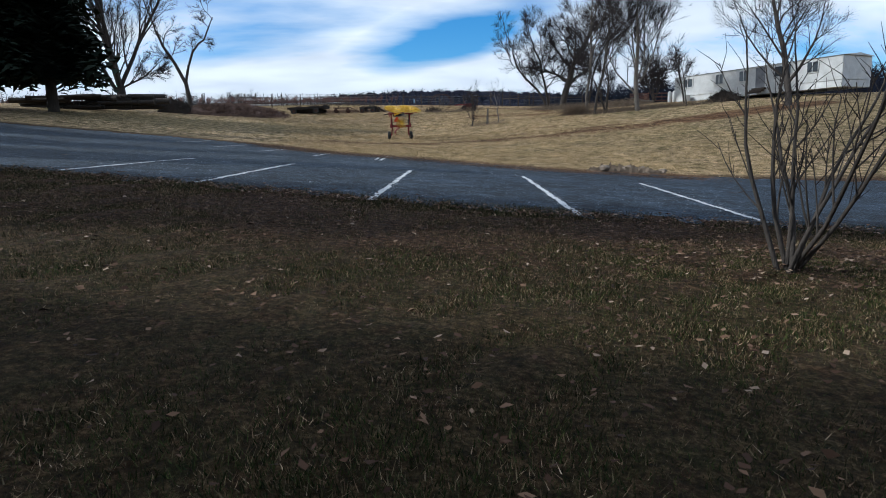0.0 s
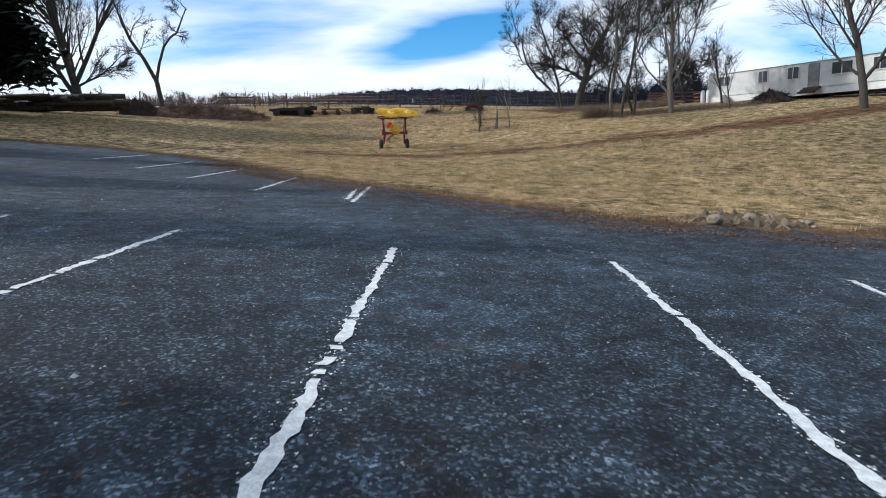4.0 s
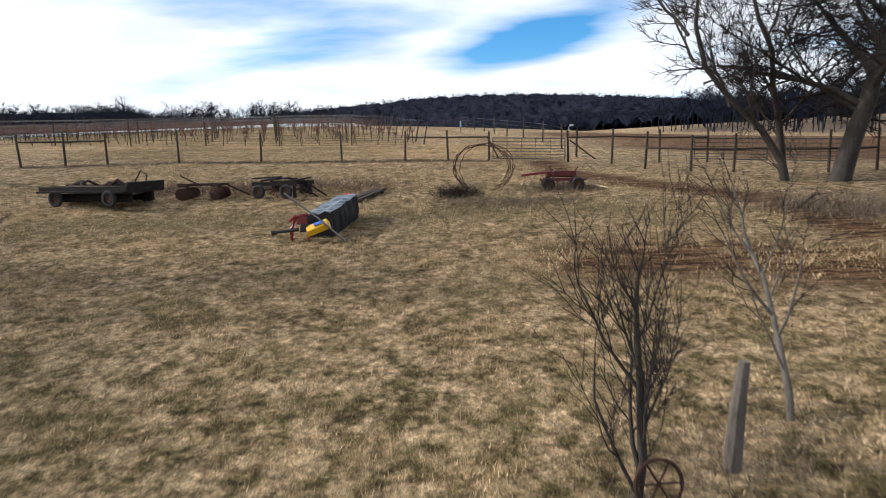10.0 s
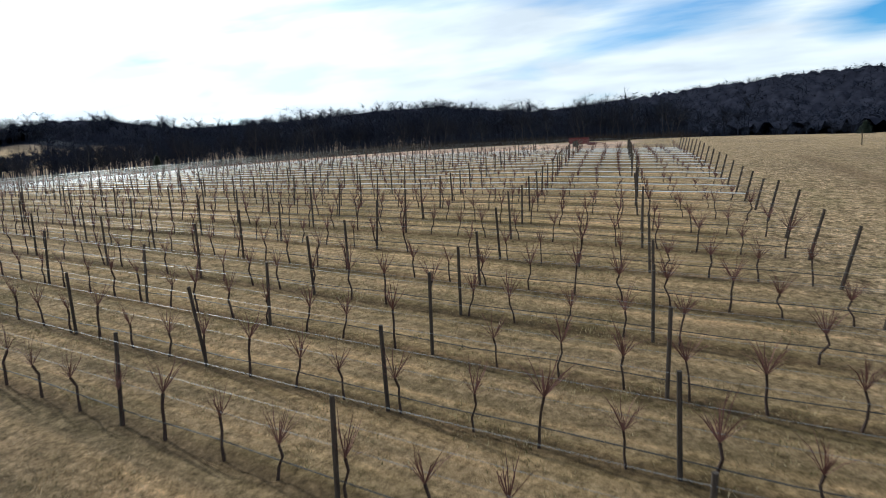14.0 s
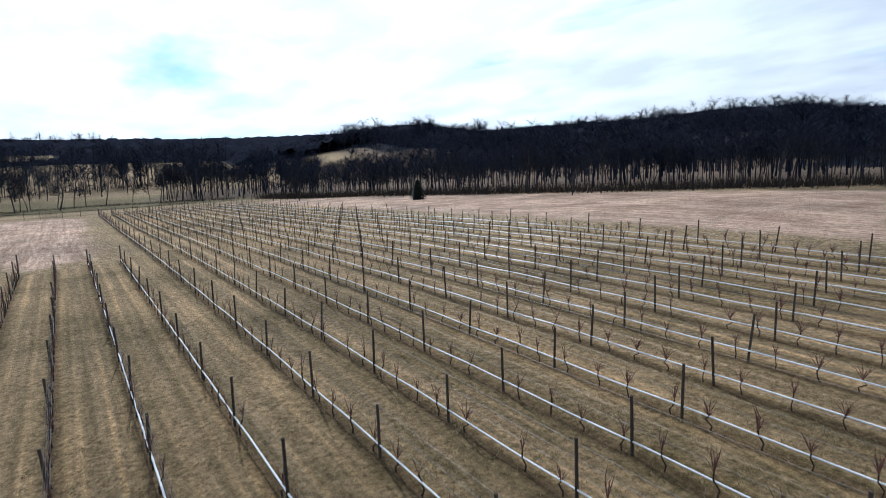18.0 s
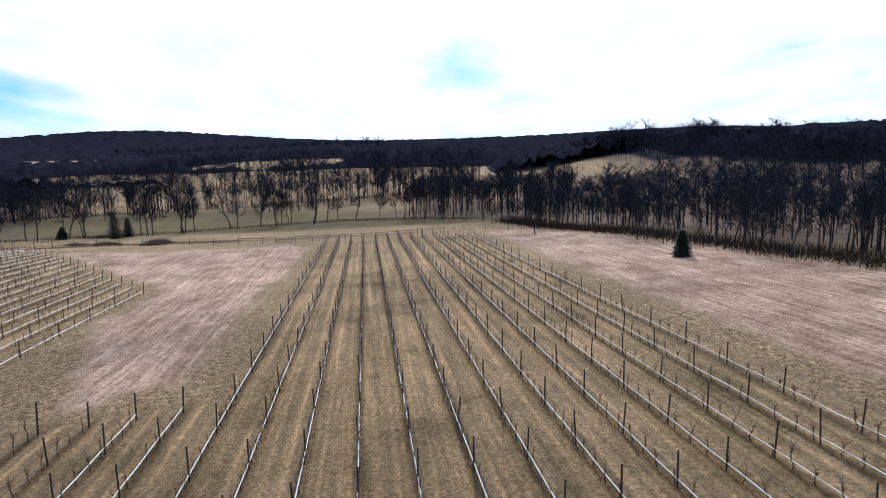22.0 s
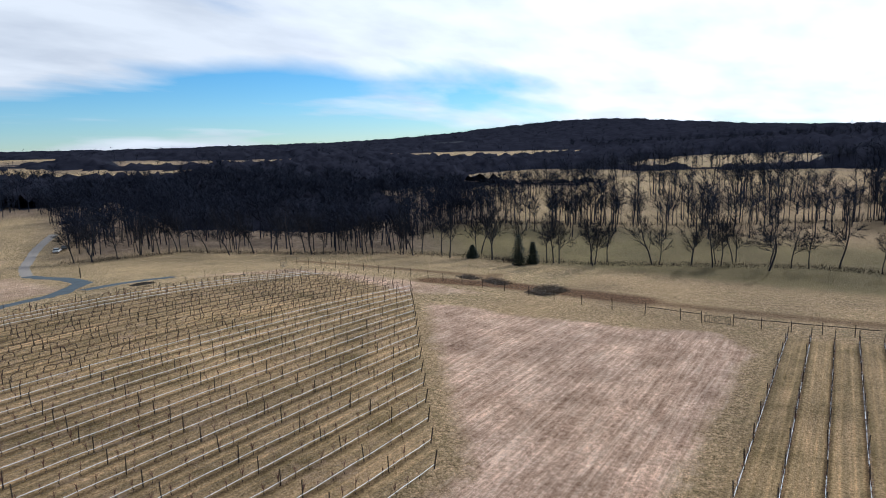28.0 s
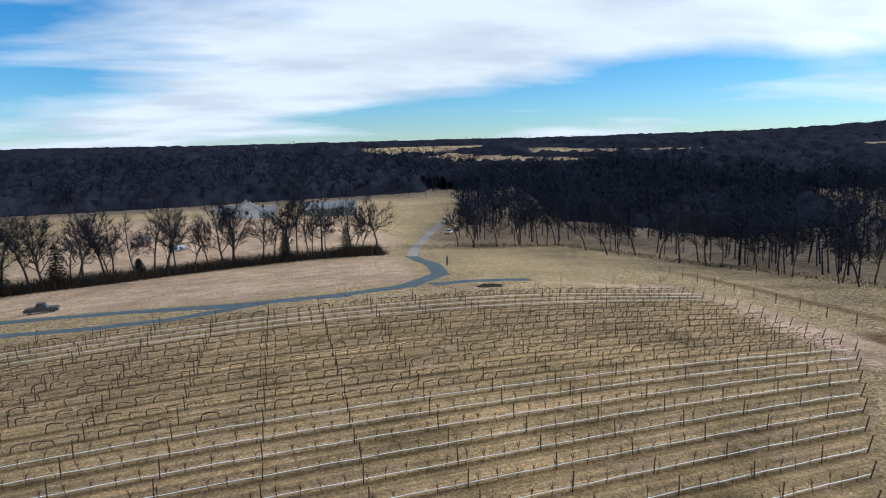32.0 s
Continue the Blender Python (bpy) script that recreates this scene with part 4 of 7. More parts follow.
def two_stem_tree(m, label):
    """A slim leaning trunk that parts into a straight stem and a crooked one."""
    t = thing("forked_tree", m, label, "tree")
    wood, crown = Kit(), Kit()
    wood.tube([(0.1, 0, -0.3), (0, 0, 1.0), (-0.25, 0, 3.1)], [0.34, 0.27, 0.24], 9, False)
    wood.tube([(-0.25, 0, 3.0), (-1.3, 0.1, 5.4), (-2.4, 0, 7.3), (-3.0, 0.2, 9.0)], [0.23, 0.19, 0.16, 0.12], 8, False)
    wood.tube([(-0.25, 0, 3.0), (0.2, 0.1, 4.9), (0.85, -0.1, 6.7), (1.6, 0, 7.7), (2.3, 0, 8.2), (2.9, 0, 9.6), (3.5, 0.1, 10.9)], [0.18, 0.15, 0.13, 0.11, 0.1, 0.08, 0.05], 8, False)
    for i, (x, z, lean, h, r) in enumerate(((-3.0, 8.8, -14, 7.5, 0.12), (-2.4, 7.2, -38, 5.0, 0.08), (-2.3, 7.2, 28, 5.0, 0.08), (-1.6, 6.0, -62, 3.4, 0.06), (-1.5, 5.8, 58, 3.6, 0.06),
                                            (3.4, 10.8, 36, 4.0, 0.05), (2.4, 8.3, 80, 2.8, 0.05), (0.8, 6.6, -24, 2.6, 0.06), (2.9, 9.6, -20, 2.6, 0.04), (2.0, 8.0, 100, 1.8, 0.04))):
        w, c = grow(seed=240 + i, height=h, trunk_r=r, fork=0.2, spread=0.8, limbs=6, depth=2, twigs=6, twig_r=0.009, up=0.1, wob=0.16, reach=1.2, twig_len=0.9, flat=True)
        mm = pose(x, 0, z, 0, 0, 0) @ pose(0, 0, 0, 0, lean, 40 * i)
        merge(wood, w, mm); merge(crown, c, mm)
    part("trunk", wood.mesh("trunk", BARK, True), None, t)
    part("crown", crown.mesh("crown", TWIG), None, t)


low_forked_maple(on_ground(-32.4, 65.4, 0, 24), "large bare tree split low into a fan of stems")
two_stem_tree(on_ground(-30.6, 78.5, 0, 21), "slender bare tree forked into a straight and a crooked stem")


def arching_tree(m, label):
    """A crooked stem that leans far out, then turns upward into whippy branches."""
    t = thing("leaning_tree", m, label, "tree")
    wood, crown = Kit(), Kit()
    wood.tube([(0.2, 0, -0.3), (0.0, 0, 0.8), (-0.9, 0.1, 2.2), (-2.3, 0, 3.5), (-3.4, 0.1, 4.9), (-3.9, 0, 6.6), (-3.8, 0.1, 8.2)], [0.22, 0.17, 0.15, 0.13, 0.11, 0.09, 0.06], 8, False)
    for i, (x, z, lean, h, r) in enumerate(((-4.3, 6.4, -34, 4.6, 0.08), (-4.2, 8.0, 6, 4.0, 0.07), (-4.0, 5.3, 28, 4.2, 0.07), (-3.3, 4.3, -72, 2.6, 0.05), (-2.4, 3.4, 24, 4.6, 0.08), (-1.2, 2.4, 12, 4.2, 0.07))):
        w, c = grow(seed=260 + i, height=h, trunk_r=r, fork=0.2, spread=0.8, limbs=6, depth=2, twigs=8, twig_r=0.009, up=0.2, wob=0.18, reach=1.2, twig_len=1.0, flat=True)
        mm = pose(x, 0, z, 0, 0, 0) @ pose(0, 0, 0, 0, lean, 50 * i)
        merge(wood, w, mm); merge(crown, c, mm)
    part("trunk", wood.mesh("trunk", BARK, True), None, t)
    part("crown", crown.mesh("crown", TWIG), None, t)


bare_tree("old_tree", on_ground(15.4, 79.0), "old bare tree with a thick trunk and dense drooping crown", seed=31, height=15.0, trunk_r=0.42, fork=0.2, spread=1.1, limbs=11, depth=3, twigs=10, up=-0.05, wob=0.14, twig_r=0.0085, lean=0.11, reach=1.05, twig_len=1.5, flat=True)
arching_tree(on_ground(13.3, 79.6, 0, 4), "bare tree with a crooked stem arching out over the pasture fence")
bare_tree("scrub_tree", on_ground(14.2, 81.6), "crooked bare scrub tree beside the old tree", seed=38, height=12, trunk_r=0.17, fork=0.2, spread=0.8, limbs=9, depth=3, twigs=9, lean=-0.06, wob=0.13, up=0.25, twig_r=0.010, reach=1.1, twig_len=1.3, flat=True)
bare_tree("scrub_tree", on_ground(19.5, 82.0), "crooked bare scrub tree behind the old tree", seed=39, height=10, trunk_r=0.16, fork=0.2, spread=0.9, limbs=9, depth=3, twigs=8, wob=0.13, twig_r=0.010, reach=1.3, twig_len=1.3, flat=True)
bare_tree("tall_tree", on_ground(14.4, 61.3), "tall slender bare tree with pale bark", BARK_PALE, seed=41, height=15, trunk_r=0.15, fork=0.35, spread=0.6, limbs=10, depth=3, twigs=6, twig_r=0.007)
bare_tree("tall_tree", on_ground(14.6, 59.4), "tall slender dark tree beside a brush clump", BARK, seed=43, height=15, trunk_r=0.13, fork=0.4, spread=0.5, limbs=9, depth=3, twigs=6, twig_r=0.007)
bare_tree("maple_tree", on_ground(18.3, 58.2), "bare tree with a fine upswept fan of branches", BARK_PALE, seed=47, height=12.5, trunk_r=0.22, fork=0.17, spread=0.8, limbs=10, depth=3, twigs=8, up=0.5, twig_r=0.007, reach=1.5, twig_len=1.1)
bare_tree("thicket_tree", on_ground(16.0, 60.2), "dense bare thicket tree among dry brush", seed=53, height=6.0, trunk_r=0.11, fork=0.2, spread=0.9, limbs=7, depth=2, twigs=9, stems=2, twig_r=0.007)
bare_tree("thicket_tree", on_ground(24.0, 70.5), "dark bare thicket beside the white trailer", seed=54, height=6.5, trunk_r=0.08, fork=0.15, spread=0.9, limbs=8, depth=2, twigs=12, stems=4, twig_r=0.012, twig_len=1.2)
bare_tree("sapling", on_ground(22.2, 56.7), "thin bare sapling before the white trailer", seed=63, height=5.2, trunk_r=0.06, fork=0.25, spread=0.7, limbs=7, depth=2, twigs=5, up=0.5, twig_r=0.006)
bare_tree("yard_tree", on_ground(26, 47), "large bare tree on the bank above the lot", seed=59, height=12.5, trunk_r=0.25, fork=0.18, spread=0.75, limbs=9, depth=3, twigs=7, up=0.4, twig_r=0.007, reach=1.45, twig_len=1.2)
bare_tree("yard_tree", on_ground(24.5, 63.2), "small bare tree beside the white trailer", seed=61, height=6.5, trunk_r=0.1, fork=0.25, spread=0.6, limbs=8, depth=2, twigs=7, up=0.5, twig_r=0.008)
bare_tree("fruit_tree", on_ground(3.0, 57.7), "small bare fruit tree with upright shoots in dry grass", seed=67, height=3.9, trunk_r=0.07, fork=0.12, spread=0.72, limbs=9, depth=2, twigs=4, up=0.95, twig_r=0.005, twig_len=0.9, reach=1.25, wob=0.14)
bare_tree("fruit_tree", on_ground(5.7, 59.9), "young bare fruit tree with a slim straight trunk", BARK_PALE, seed=71, height=4.8, trunk_r=0.06, fork=0.28, spread=0.85, limbs=6, depth=2, twigs=3, up=0.6, twig_r=0.005, twig_len=0.8, reach=1.2, wob=0.12)
bare_tree("dooryard_bush", on_ground(3.3, 5.8), "many-stemmed bare shrub rising from leaf litter", BARK, TWIG, "shrub", seed=73, height=2.9, trunk_r=0.026, fork=0.3, spread=0.7, limbs=4, depth=1, twigs=4, stems=8, up=0.6, twig_r=0.004, twig_len=0.55, wob=0.08)

# ---- vine rows ----
ROW_DIR = Vector((-1, -SLOPE, 0)).normalized()
ROW_TURN = math.atan2(ROW_DIR.y, ROW_DIR.x)


def vine_kit(seed, cordon, young):
    """A pruned vine: a crooked trunk with a fan of canes, a young one with a few upright shoots, or an old one with thick arms laid along the wire."""
    rnd = random.Random(seed)
    k, c = Kit(), Kit()
    h = rnd.uniform(0.42, 0.7) if young else (rnd.uniform(0.45, 0.62) if cordon else rnd.uniform(0.75, 1.0))
    t = Vector((rnd.gauss(0, 0.07), rnd.gauss(0, 0.04), h))
    w = 0.06 if cordon else (0.032 if young else 0.038)
    k.tube([(0, 0, -0.05), (rnd.gauss(0, 0.05), rnd.gauss(0, 0.03), h * 0.35), (t.x + rnd.gauss(0, 0.05), rnd.gauss(0, 0.03), h * 0.7), t], [w * 1.1, w * 0.85, w * 0.8, w * 0.9], 4, False)
    if cordon:
        for s in (1,):
            e = rnd.uniform(1.1, 1.6)
            k.tube([t, t + Vector((s * 0.12, 0, 0.14)), t + Vector((s * e * 0.5, rnd.gauss(0, 0.06), 0.16 + rnd.gauss(0, 0.07))), t + Vector((s * e, rnd.gauss(0, 0.05), 0.10 + rnd.gauss(0, 0.08)))], [w * 0.9, w * 0.85, w * 0.7, w * 0.45], 4, False)
            for _ in range(6):
                x = t.x + s * e * rnd.uniform(0.2, 1)
                c.tube([(x, 0, h + 0.08), (x + rnd.gauss(0, 0.1), rnd.gauss(0, 0.06), h + 0.08 + rnd.uniform(0.1, 0.4))], [0.018, 0.008], 3, False)
    else:
        for _ in range(rnd.randint(10, 15) if young else rnd.randint(17, 24)):
            a, l = rnd.gauss(0, 0.33 if young else 0.5), rnd.uniform(0.35, 0.95) if young else rnd.uniform(0.45, 1.15)
            d = Vector((math.sin(a), rnd.gauss(0, 0.22), math.cos(a)))
            m = t + d * l * 0.5 + Vector((rnd.gauss(0, 0.04), rnd.gauss(0, 0.04), 0.02))
            e, s = t + d * l + Vector((math.sin(a) * 0.12, 0, -0.05)), Vector((math.cos(a), rnd.gauss(0, 0.6), 0)).normalized() * (0.012 if young else 0.010)
            o = len(c.v)
            c.v += [t - s, t + s, m + s, m - s, e]
            c.f += [(o, o + 1, o + 2, o + 3), (o + 3, o + 2, o + 4)]
    return k, c


def as_tris(kit):
    f = []
    for q in kit.f:
        for i in range(1, len(q) - 1):
            f.append((q[0], q[i], q[i + 1]))
    return np.array([tuple(v) for v in kit.v], np.float32), np.array(f, np.int32)


VINES = ([], [], [])
for s in range(24):
    kk, cc = vine_kit(100 + s, 8 <= s < 16, s >= 16)
    VINES[s // 8].append((as_tris(kk), as_tris(cc), kk.mesh("vine", VINE), cc.mesh("cane_fan", CANE)))
POST_MESH = Kit().tube([(0, 0, -0.3), (0, 0, 1.1), (0, 0, 2.15)], [0.052, 0.05, 0.047], 7).mesh("post", POST)
END_MESH = Kit().tube([(0, 0, -0.3), (0.0, 0, 1.0), (0, 0, 2.1)], [0.065, 0.06, 0.055], 7).mesh("end_post", POST)


def vine_row(c, x_east, x_west, pale, seed, label, group, near=(), end_lean=(11, 9), hose_z=0.42, kind=0, tall=1.0, gap=6.15):
    rnd = random.Random(seed)
    n_len = (x_east - x_west) * math.sqrt(1 + SLOPE * SLOPE)
    origin = Vector((x_east, c + SLOPE * x_east, 0))
    origin.z = ground_z(origin.x, origin.y)
    row = thing("vine_row", Matrix.Translation(origin), label, "vine row", group)

    def at(s):
        p = origin + ROW_DIR * s
        return p.x - origin.x, p.y - origin.y, ground_z(p.x, p.y) - origin.z

    # posts
    n = max(2, round(n_len / gap))
    for i in range(n + 1):
        s = n_len if i == n else gap * i + (rnd.uniform(-0.15, 0.15) if i else 0)
        if i < n and s > n_len - 1.5:
            continue
        ob = new("post", END_MESH if i in (0, n) else POST_MESH)
        ob.parent = row
        lean = (-end_lean[0] if i == 0 else end_lean[1]) if i in (0, n) else rnd.gauss(0, 2.0)
        ob.matrix_local = pose(*at(s), rnd.gauss(0, 2.0), 0, math.degrees(ROW_TURN)) @ pose(0, 0, 0, 0, lean, 0) @ Matrix.Diagonal((1, 1, tall * rnd.uniform(0.92, 1.08), 1))
    step = 9.0 if n_len > 150 else 6.5
    m = max(2, int(n_len / step))
    line = [at(n_len * i / m) for i in range(m + 1)]
    for z in (1.05 * tall, 1.5 * tall, 2.0 * tall):
        part("wire", Kit().tube([(x, y, g + z) for x, y, g in line], 0.004, 3, False).mesh("wire", WIRE), None, row)
    fine = [at(n_len * i / (3 * m)) for i in range(3 * m + 1)]
    part("drip_hose", Kit().tube([(x, y, g + hose_z + 0.03 * math.sin(i * 2.1)) for i, (x, y, g) in enumerate(fine)], 0.032 if pale else 0.014, 5, False).mesh("drip_hose", HOSE if pale else HOSE_DARK), None, row,
         "pale irrigation hose" if pale else "dark irrigation hose")
    # vines
    tv, tf, cv, cf, no, co_ = [], [], [], [], 0, 0
    pitch = 1.6
    k = int(n_len / pitch)
    for i in range(k):
        s = 0.8 + i * pitch + rnd.gauss(0, 0.08)
        if s > n_len - 0.4 or rnd.random() < 0.06:
            continue
        x, y, g = at(s)
        (v1, f1), (v2, f2), me1, me2 = VINES[kind][rnd.randrange(8)]
        turn = ROW_TURN + (math.pi if rnd.random() < (0.08 if kind == 1 else 0.5) else 0) + rnd.gauss(0, 0.08)
        sc = rnd.uniform(0.85, 1.12)
        wx = x + origin.x
        if near and near[0] < wx < near[1]:
            vine = part("vine", me1, None, row)
            vine.matrix_local = pose(x, y, g, 0, 0, math.degrees(turn)) @ Matrix.Scale(sc, 4)
            part("cane_fan", me2, None, vine)
            continue
        ca, sa = math.cos(turn) * sc, math.sin(turn) * sc
        for (v, f, vs, fs, o) in ((v1, f1, tv, tf, no), (v2, f2, cv, cf, co_)):
            w = np.empty_like(v)
            w[:, 0], w[:, 1], w[:, 2] = v[:, 0] * ca - v[:, 1] * sa + x, v[:, 0] * sa + v[:, 1] * ca + y, v[:, 2] * sc + g
            vs.append(w); fs.append(f + o)
        no += len(v1); co_ += len(v2)
    if tv:
        part("vine_rest", tris_mesh("vine_rest", np.concatenate(tv), np.concatenate(tf), VINE), None, row)["kind"] = "stuff"
        part("cane_rest", tris_mesh("cane_rest", np.concatenate(cv), np.concatenate(cf), CANE), None, row)["kind"] = "stuff"
    return row


for i, c in enumerate(ROWS_A):
    x_e = -5.9 - 0.375 * (c - 104.6)
    x_w = (-103.5 - 0.33 * (c - 122)) if i < 12 else (-219 - 0.35 * (c - 143))
    pale = i >= 10
    near = (-50, 0) if i <= 4 else ((-62, -32) if 7 <= i <= 12 else ())
    vine_row(c, x_e, x_w, pale, 300 + i, "pruned grape vines on posts and wires" + (" with a pale drip hose" if pale else " above a bare strip"), "vine rows of the upper block", near, kind=2 if i >= 9 else 0, tall=0.86 if i >= 9 else 1.0)
for i in range(30):
    c = 120.2 - 2.93 * i
    # west ends follow a slanting headland, then a straight one
    x_w = max(-211 + 0.02 * i, -156 - (120.2 - c) * 1.15)
    pale = c > 72 or 37 < c < 45
    vine_row(c, -88 + 0.1 * i, x_w, pale, 400 + i, "pruned grape vines on posts and wires" + (" with a pale drip hose" if pale else " with thick dark arms"), "vine rows of the lower block", (), (14, 20), 0.40, 2 if pale else 1, 0.72, 7.3)

# ---- woods and hedgerows ----
WOOD_BARK = surface("woodland bark", (0.012, 0.012, 0.015), (0.045, 0.042, 0.045), 3, 0.95, stretch=(3, 3, 0.6), bump=0.5, dist=0.03, fine=14)
# twigs of the wood edges carry the same blue haze in their colour
HAZY_TWIG = surface("hazy woodland twig", (0.008, 0.010, 0.017), (0.026, 0.027, 0.036), 2, 0.9, bump=0.0, spec=0.1)
VARIANTS = []
for s in range(9):
    wood, crown = grow(seed=500 + s, height=15, trunk_r=0.2, fork=(0.35, 0.5, 0.42)[s % 3], spread=(0.75, 0.95, 1.1)[s % 3], limbs=(8, 9, 8)[s % 3], depth=2, twigs=17, up=(0.35, 0.25, 0.15)[s % 3], sides=5, twig_r=0.017, twig_len=2.3, reach=1.15, flat=True)
    VARIANTS.append((wood.mesh("trunk", WOOD_BARK, True), crown.mesh("crown", HAZY_TWIG)))


def stand(x, y, k, scale, turn, label, group, wide=1.0):
    t = thing("tree", on_ground(x, y, -0.1, turn) @ Matrix.Diagonal((scale * wide, scale * wide, scale, 1)), label, "tree", group)
    part("trunk", VARIANTS[k][0], None, t)
    part("crown", VARIANTS[k][1], None, t)


def along_line(line, gap, jitter, seed):
    rnd = random.Random(seed)
    for (x0, y0), (x1, y1) in zip(line, line[1:]):
        n = max(1, round(math.hypot(x1 - x0, y1 - y0) / gap))
        for i in range(n):
            u = (i + rnd.random()) / n
            yield x0 + (x1 - x0) * u + rnd.gauss(0, jitter), y0 + (y1 - y0) * u + rnd.gauss(0, jitter), rnd


HEDGE_S = [(-62, -47), (-80, -51), (-97, -53), (-122, -61), (-151, -67), (-162, -69)]
EDGE_SW = [(-188, -86), (-206, -84), (-224, -79), (-233, -62), (-241, -42), (-252, -22), (-262, 2), (-264, 30)]
EDGE_W = [(-262, 34), (-272, 60), (-285, 84), (-294, 108), (-290, 132), (-276, 152)]
EDGE_NW = [(-262, 160), (-236, 168), (-205, 184), (-165, 194), (-128, 206), (-106, 222), (-84, 246), (-62, 276)]
for line, gap, jit, seed, sc, lab, grp in (
        (HEDGE_S, 2.6, 1.3, 1, 1.2, "bare tree in the dark hedgerow beyond the drive", "hedgerow trees"),
        (EDGE_SW, 4.0, 4.0, 2, 1.0, "bare woodland tree at the field edge", "trees along the field edge"),
        (EDGE_W, 4.0, 4.0, 3, 0.92, "bare tree along the creek below the vineyard", "trees along the creek"),
        (EDGE_NW, 3.2, 4.0, 4, 0.64, "bare woodland tree above the hayfield", "trees above the hayfield")):
    for x, y, rnd in along_line(line, gap, jit, seed):
        stand(x, y, rnd.randrange(9), sc * rnd.uniform(0.75, 1.2), rnd.uniform(0, 360), lab, grp, rnd.uniform(0.8, 1.2))
# hedgerows across the far slope
ROW_1 = [(-318, -40), (-326, -24), (-333, 12), (-344, 52), (-366, 84), (-382, 109), (-392, 140)]
ROW_2 = [(-320, -60), (-333, -48), (-426, -58), (-550, -55), (-562, 10), (-574, 90), (-580, 160)]
ROW_3 = [(-951, -335), (-937, -163), (-812, -7), (-764, 70)]
FAR_ROWS = [(x, y) for line, gap, jit, seed in ((ROW_1, 1.5, 4.0, 5), (ROW_2, 1.3, 9.0, 6), (ROW_3, 2.5, 9.0, 7)) for x, y, rnd in along_line(line, gap, jit, seed)]
stand(-283, 95, 5, 0.95, 40, "broad spreading bare tree beside the creek", "trees along the creek", 1.5)
for i, (x, y, h, r) in enumerate(((-258, 39, 9.0, 2.6), (-262, 41, 6.5, 2.2), (-262, 20, 4.2, 2.2), (-153, -69, 10, 2.4), (-136, -66, 8, 2.2), (-84, -53, 11, 3.2), (-73, -49.5, 10, 3.0), (-101, -57, 5, 2.2), (-166.6, 179.4, 4.6, 1.7))):
    conifer("cedar", on_ground(x, y), "dark green cedar standing in the tree line", 40 + i, h, r, 16, 11, "cedars", 0.03, 1.8)


def light_tree(seed, limbs, slivers, tall, thick):
    """A cheap bare tree of about 14 m."""
    rnd = random.Random(seed)
    k = Kit()
    h = 14 * tall
    k.tube([(0, 0, -0.5), (rnd.gauss(0, 0.3), rnd.gauss(0, 0.3), h * 0.4), (rnd.gauss(0, 0.5), rnd.gauss(0, 0.5), h * 0.8)], [0.20, 0.13, 0.05], 3, False)
    f = list(k.f)
    tris = [(a, b, c) for a, b, c, d in f] + [(a, c, d) for a, b, c, d in f]
    v = [tuple(p) for p in k.v]
    for i in range(limbs):
        z = h * rnd.uniform(0.36, 0.8)
        a, r = rnd.uniform(0, 6.283), rnd.uniform(2.0, 5.4) * (1.25 - 0.65 * z / h)
        p = Vector((0, 0, z))
        e = p + Vector((math.cos(a) * r, math.sin(a) * r, rnd.uniform(1.2, 3.6)))
        s = Vector((-math.sin(a), math.cos(a), 0.4)) * 0.14
        o = len(v)
        v += [tuple(p - s), tuple(p + s), tuple(e)]
        tris.append((o, o + 1, o + 2))
        for j in range(slivers):
            q = p.lerp(e, rnd.uniform(0.25, 1.0))
            d = Vector((rnd.gauss(0, 0.7), rnd.gauss(0, 0.7), rnd.uniform(0.2, 1.3))).normalized() * rnd.uniform(0.9, 2.4)
            s = d.cross(Vector((rnd.gauss(0, 1), rnd.gauss(0, 1), rnd.gauss(0, 1)))).normalized() * thick
            o = len(v)
            v += [tuple(q - s), tuple(q + s), tuple(q + d)]
            tris.append((o, o + 1, o + 2))
    return np.array(v, np.float32), np.array(tris, np.int32)


WOODS = [light_tree(700 + s, 16, 11, (1.0, 0.85, 1.15)[s % 3], 0.05) for s in range(8)]
FINE_WOODS = [light_tree(740 + s, 17, 12, (1.0, 0.85, 1.2)[s % 3], 0.032) for s in range(8)]
SPARSE = [light_tree(800 + s, 6, 3, (1.0, 0.8, 1.15)[s % 3], 0.16) for s in range(8)]


def plant(name, xy, kinds, mat, label, seed, low=0.7, high=1.15, wide=1.0, patchy=0.0):
    r = np.random.RandomState(seed)
    xy = np.asarray(xy, float)
    px, py = xy[:, 0] / 9.0, xy[:, 1] / 9.0
    swell = 0.5 * np.sin(px + 1.9 * np.sin(py * 0.8 + seed)) + 0.5 * np.sin(py * 1.2 + 1.7 * np.sin(px * 0.7 + 2 * seed))
    keep = r.uniform(0, 1, len(xy)) < 1 - patchy * np.clip(0.5 - swell, 0, 1)
    xy, swell = xy[keep], swell[keep]
    z = heights(xy[:, 0], xy[:, 1])
    vs, fs, n = [], [], 0
    for (x, y), g, sw in zip(xy, z, swell):
        v, f = kinds[r.randint(len(kinds))]
        a, s = r.uniform(0, 6.283), r.uniform(low, high) * (1 + 0.35 * patchy * sw)
        w = np.empty_like(v)
        ca, sa = math.cos(a) * s * wide, math.sin(a) * s * wide
        w[:, 0], w[:, 1], w[:, 2] = v[:, 0] * ca - v[:, 1] * sa + x, v[:, 0] * sa + v[:, 1] * ca + y, v[:, 2] * s + g
        vs.append(w); fs.append(f + n)
        n += len(v)
    ob = new(name, tris_mesh(name, np.concatenate(vs), np.concatenate(fs), mat))
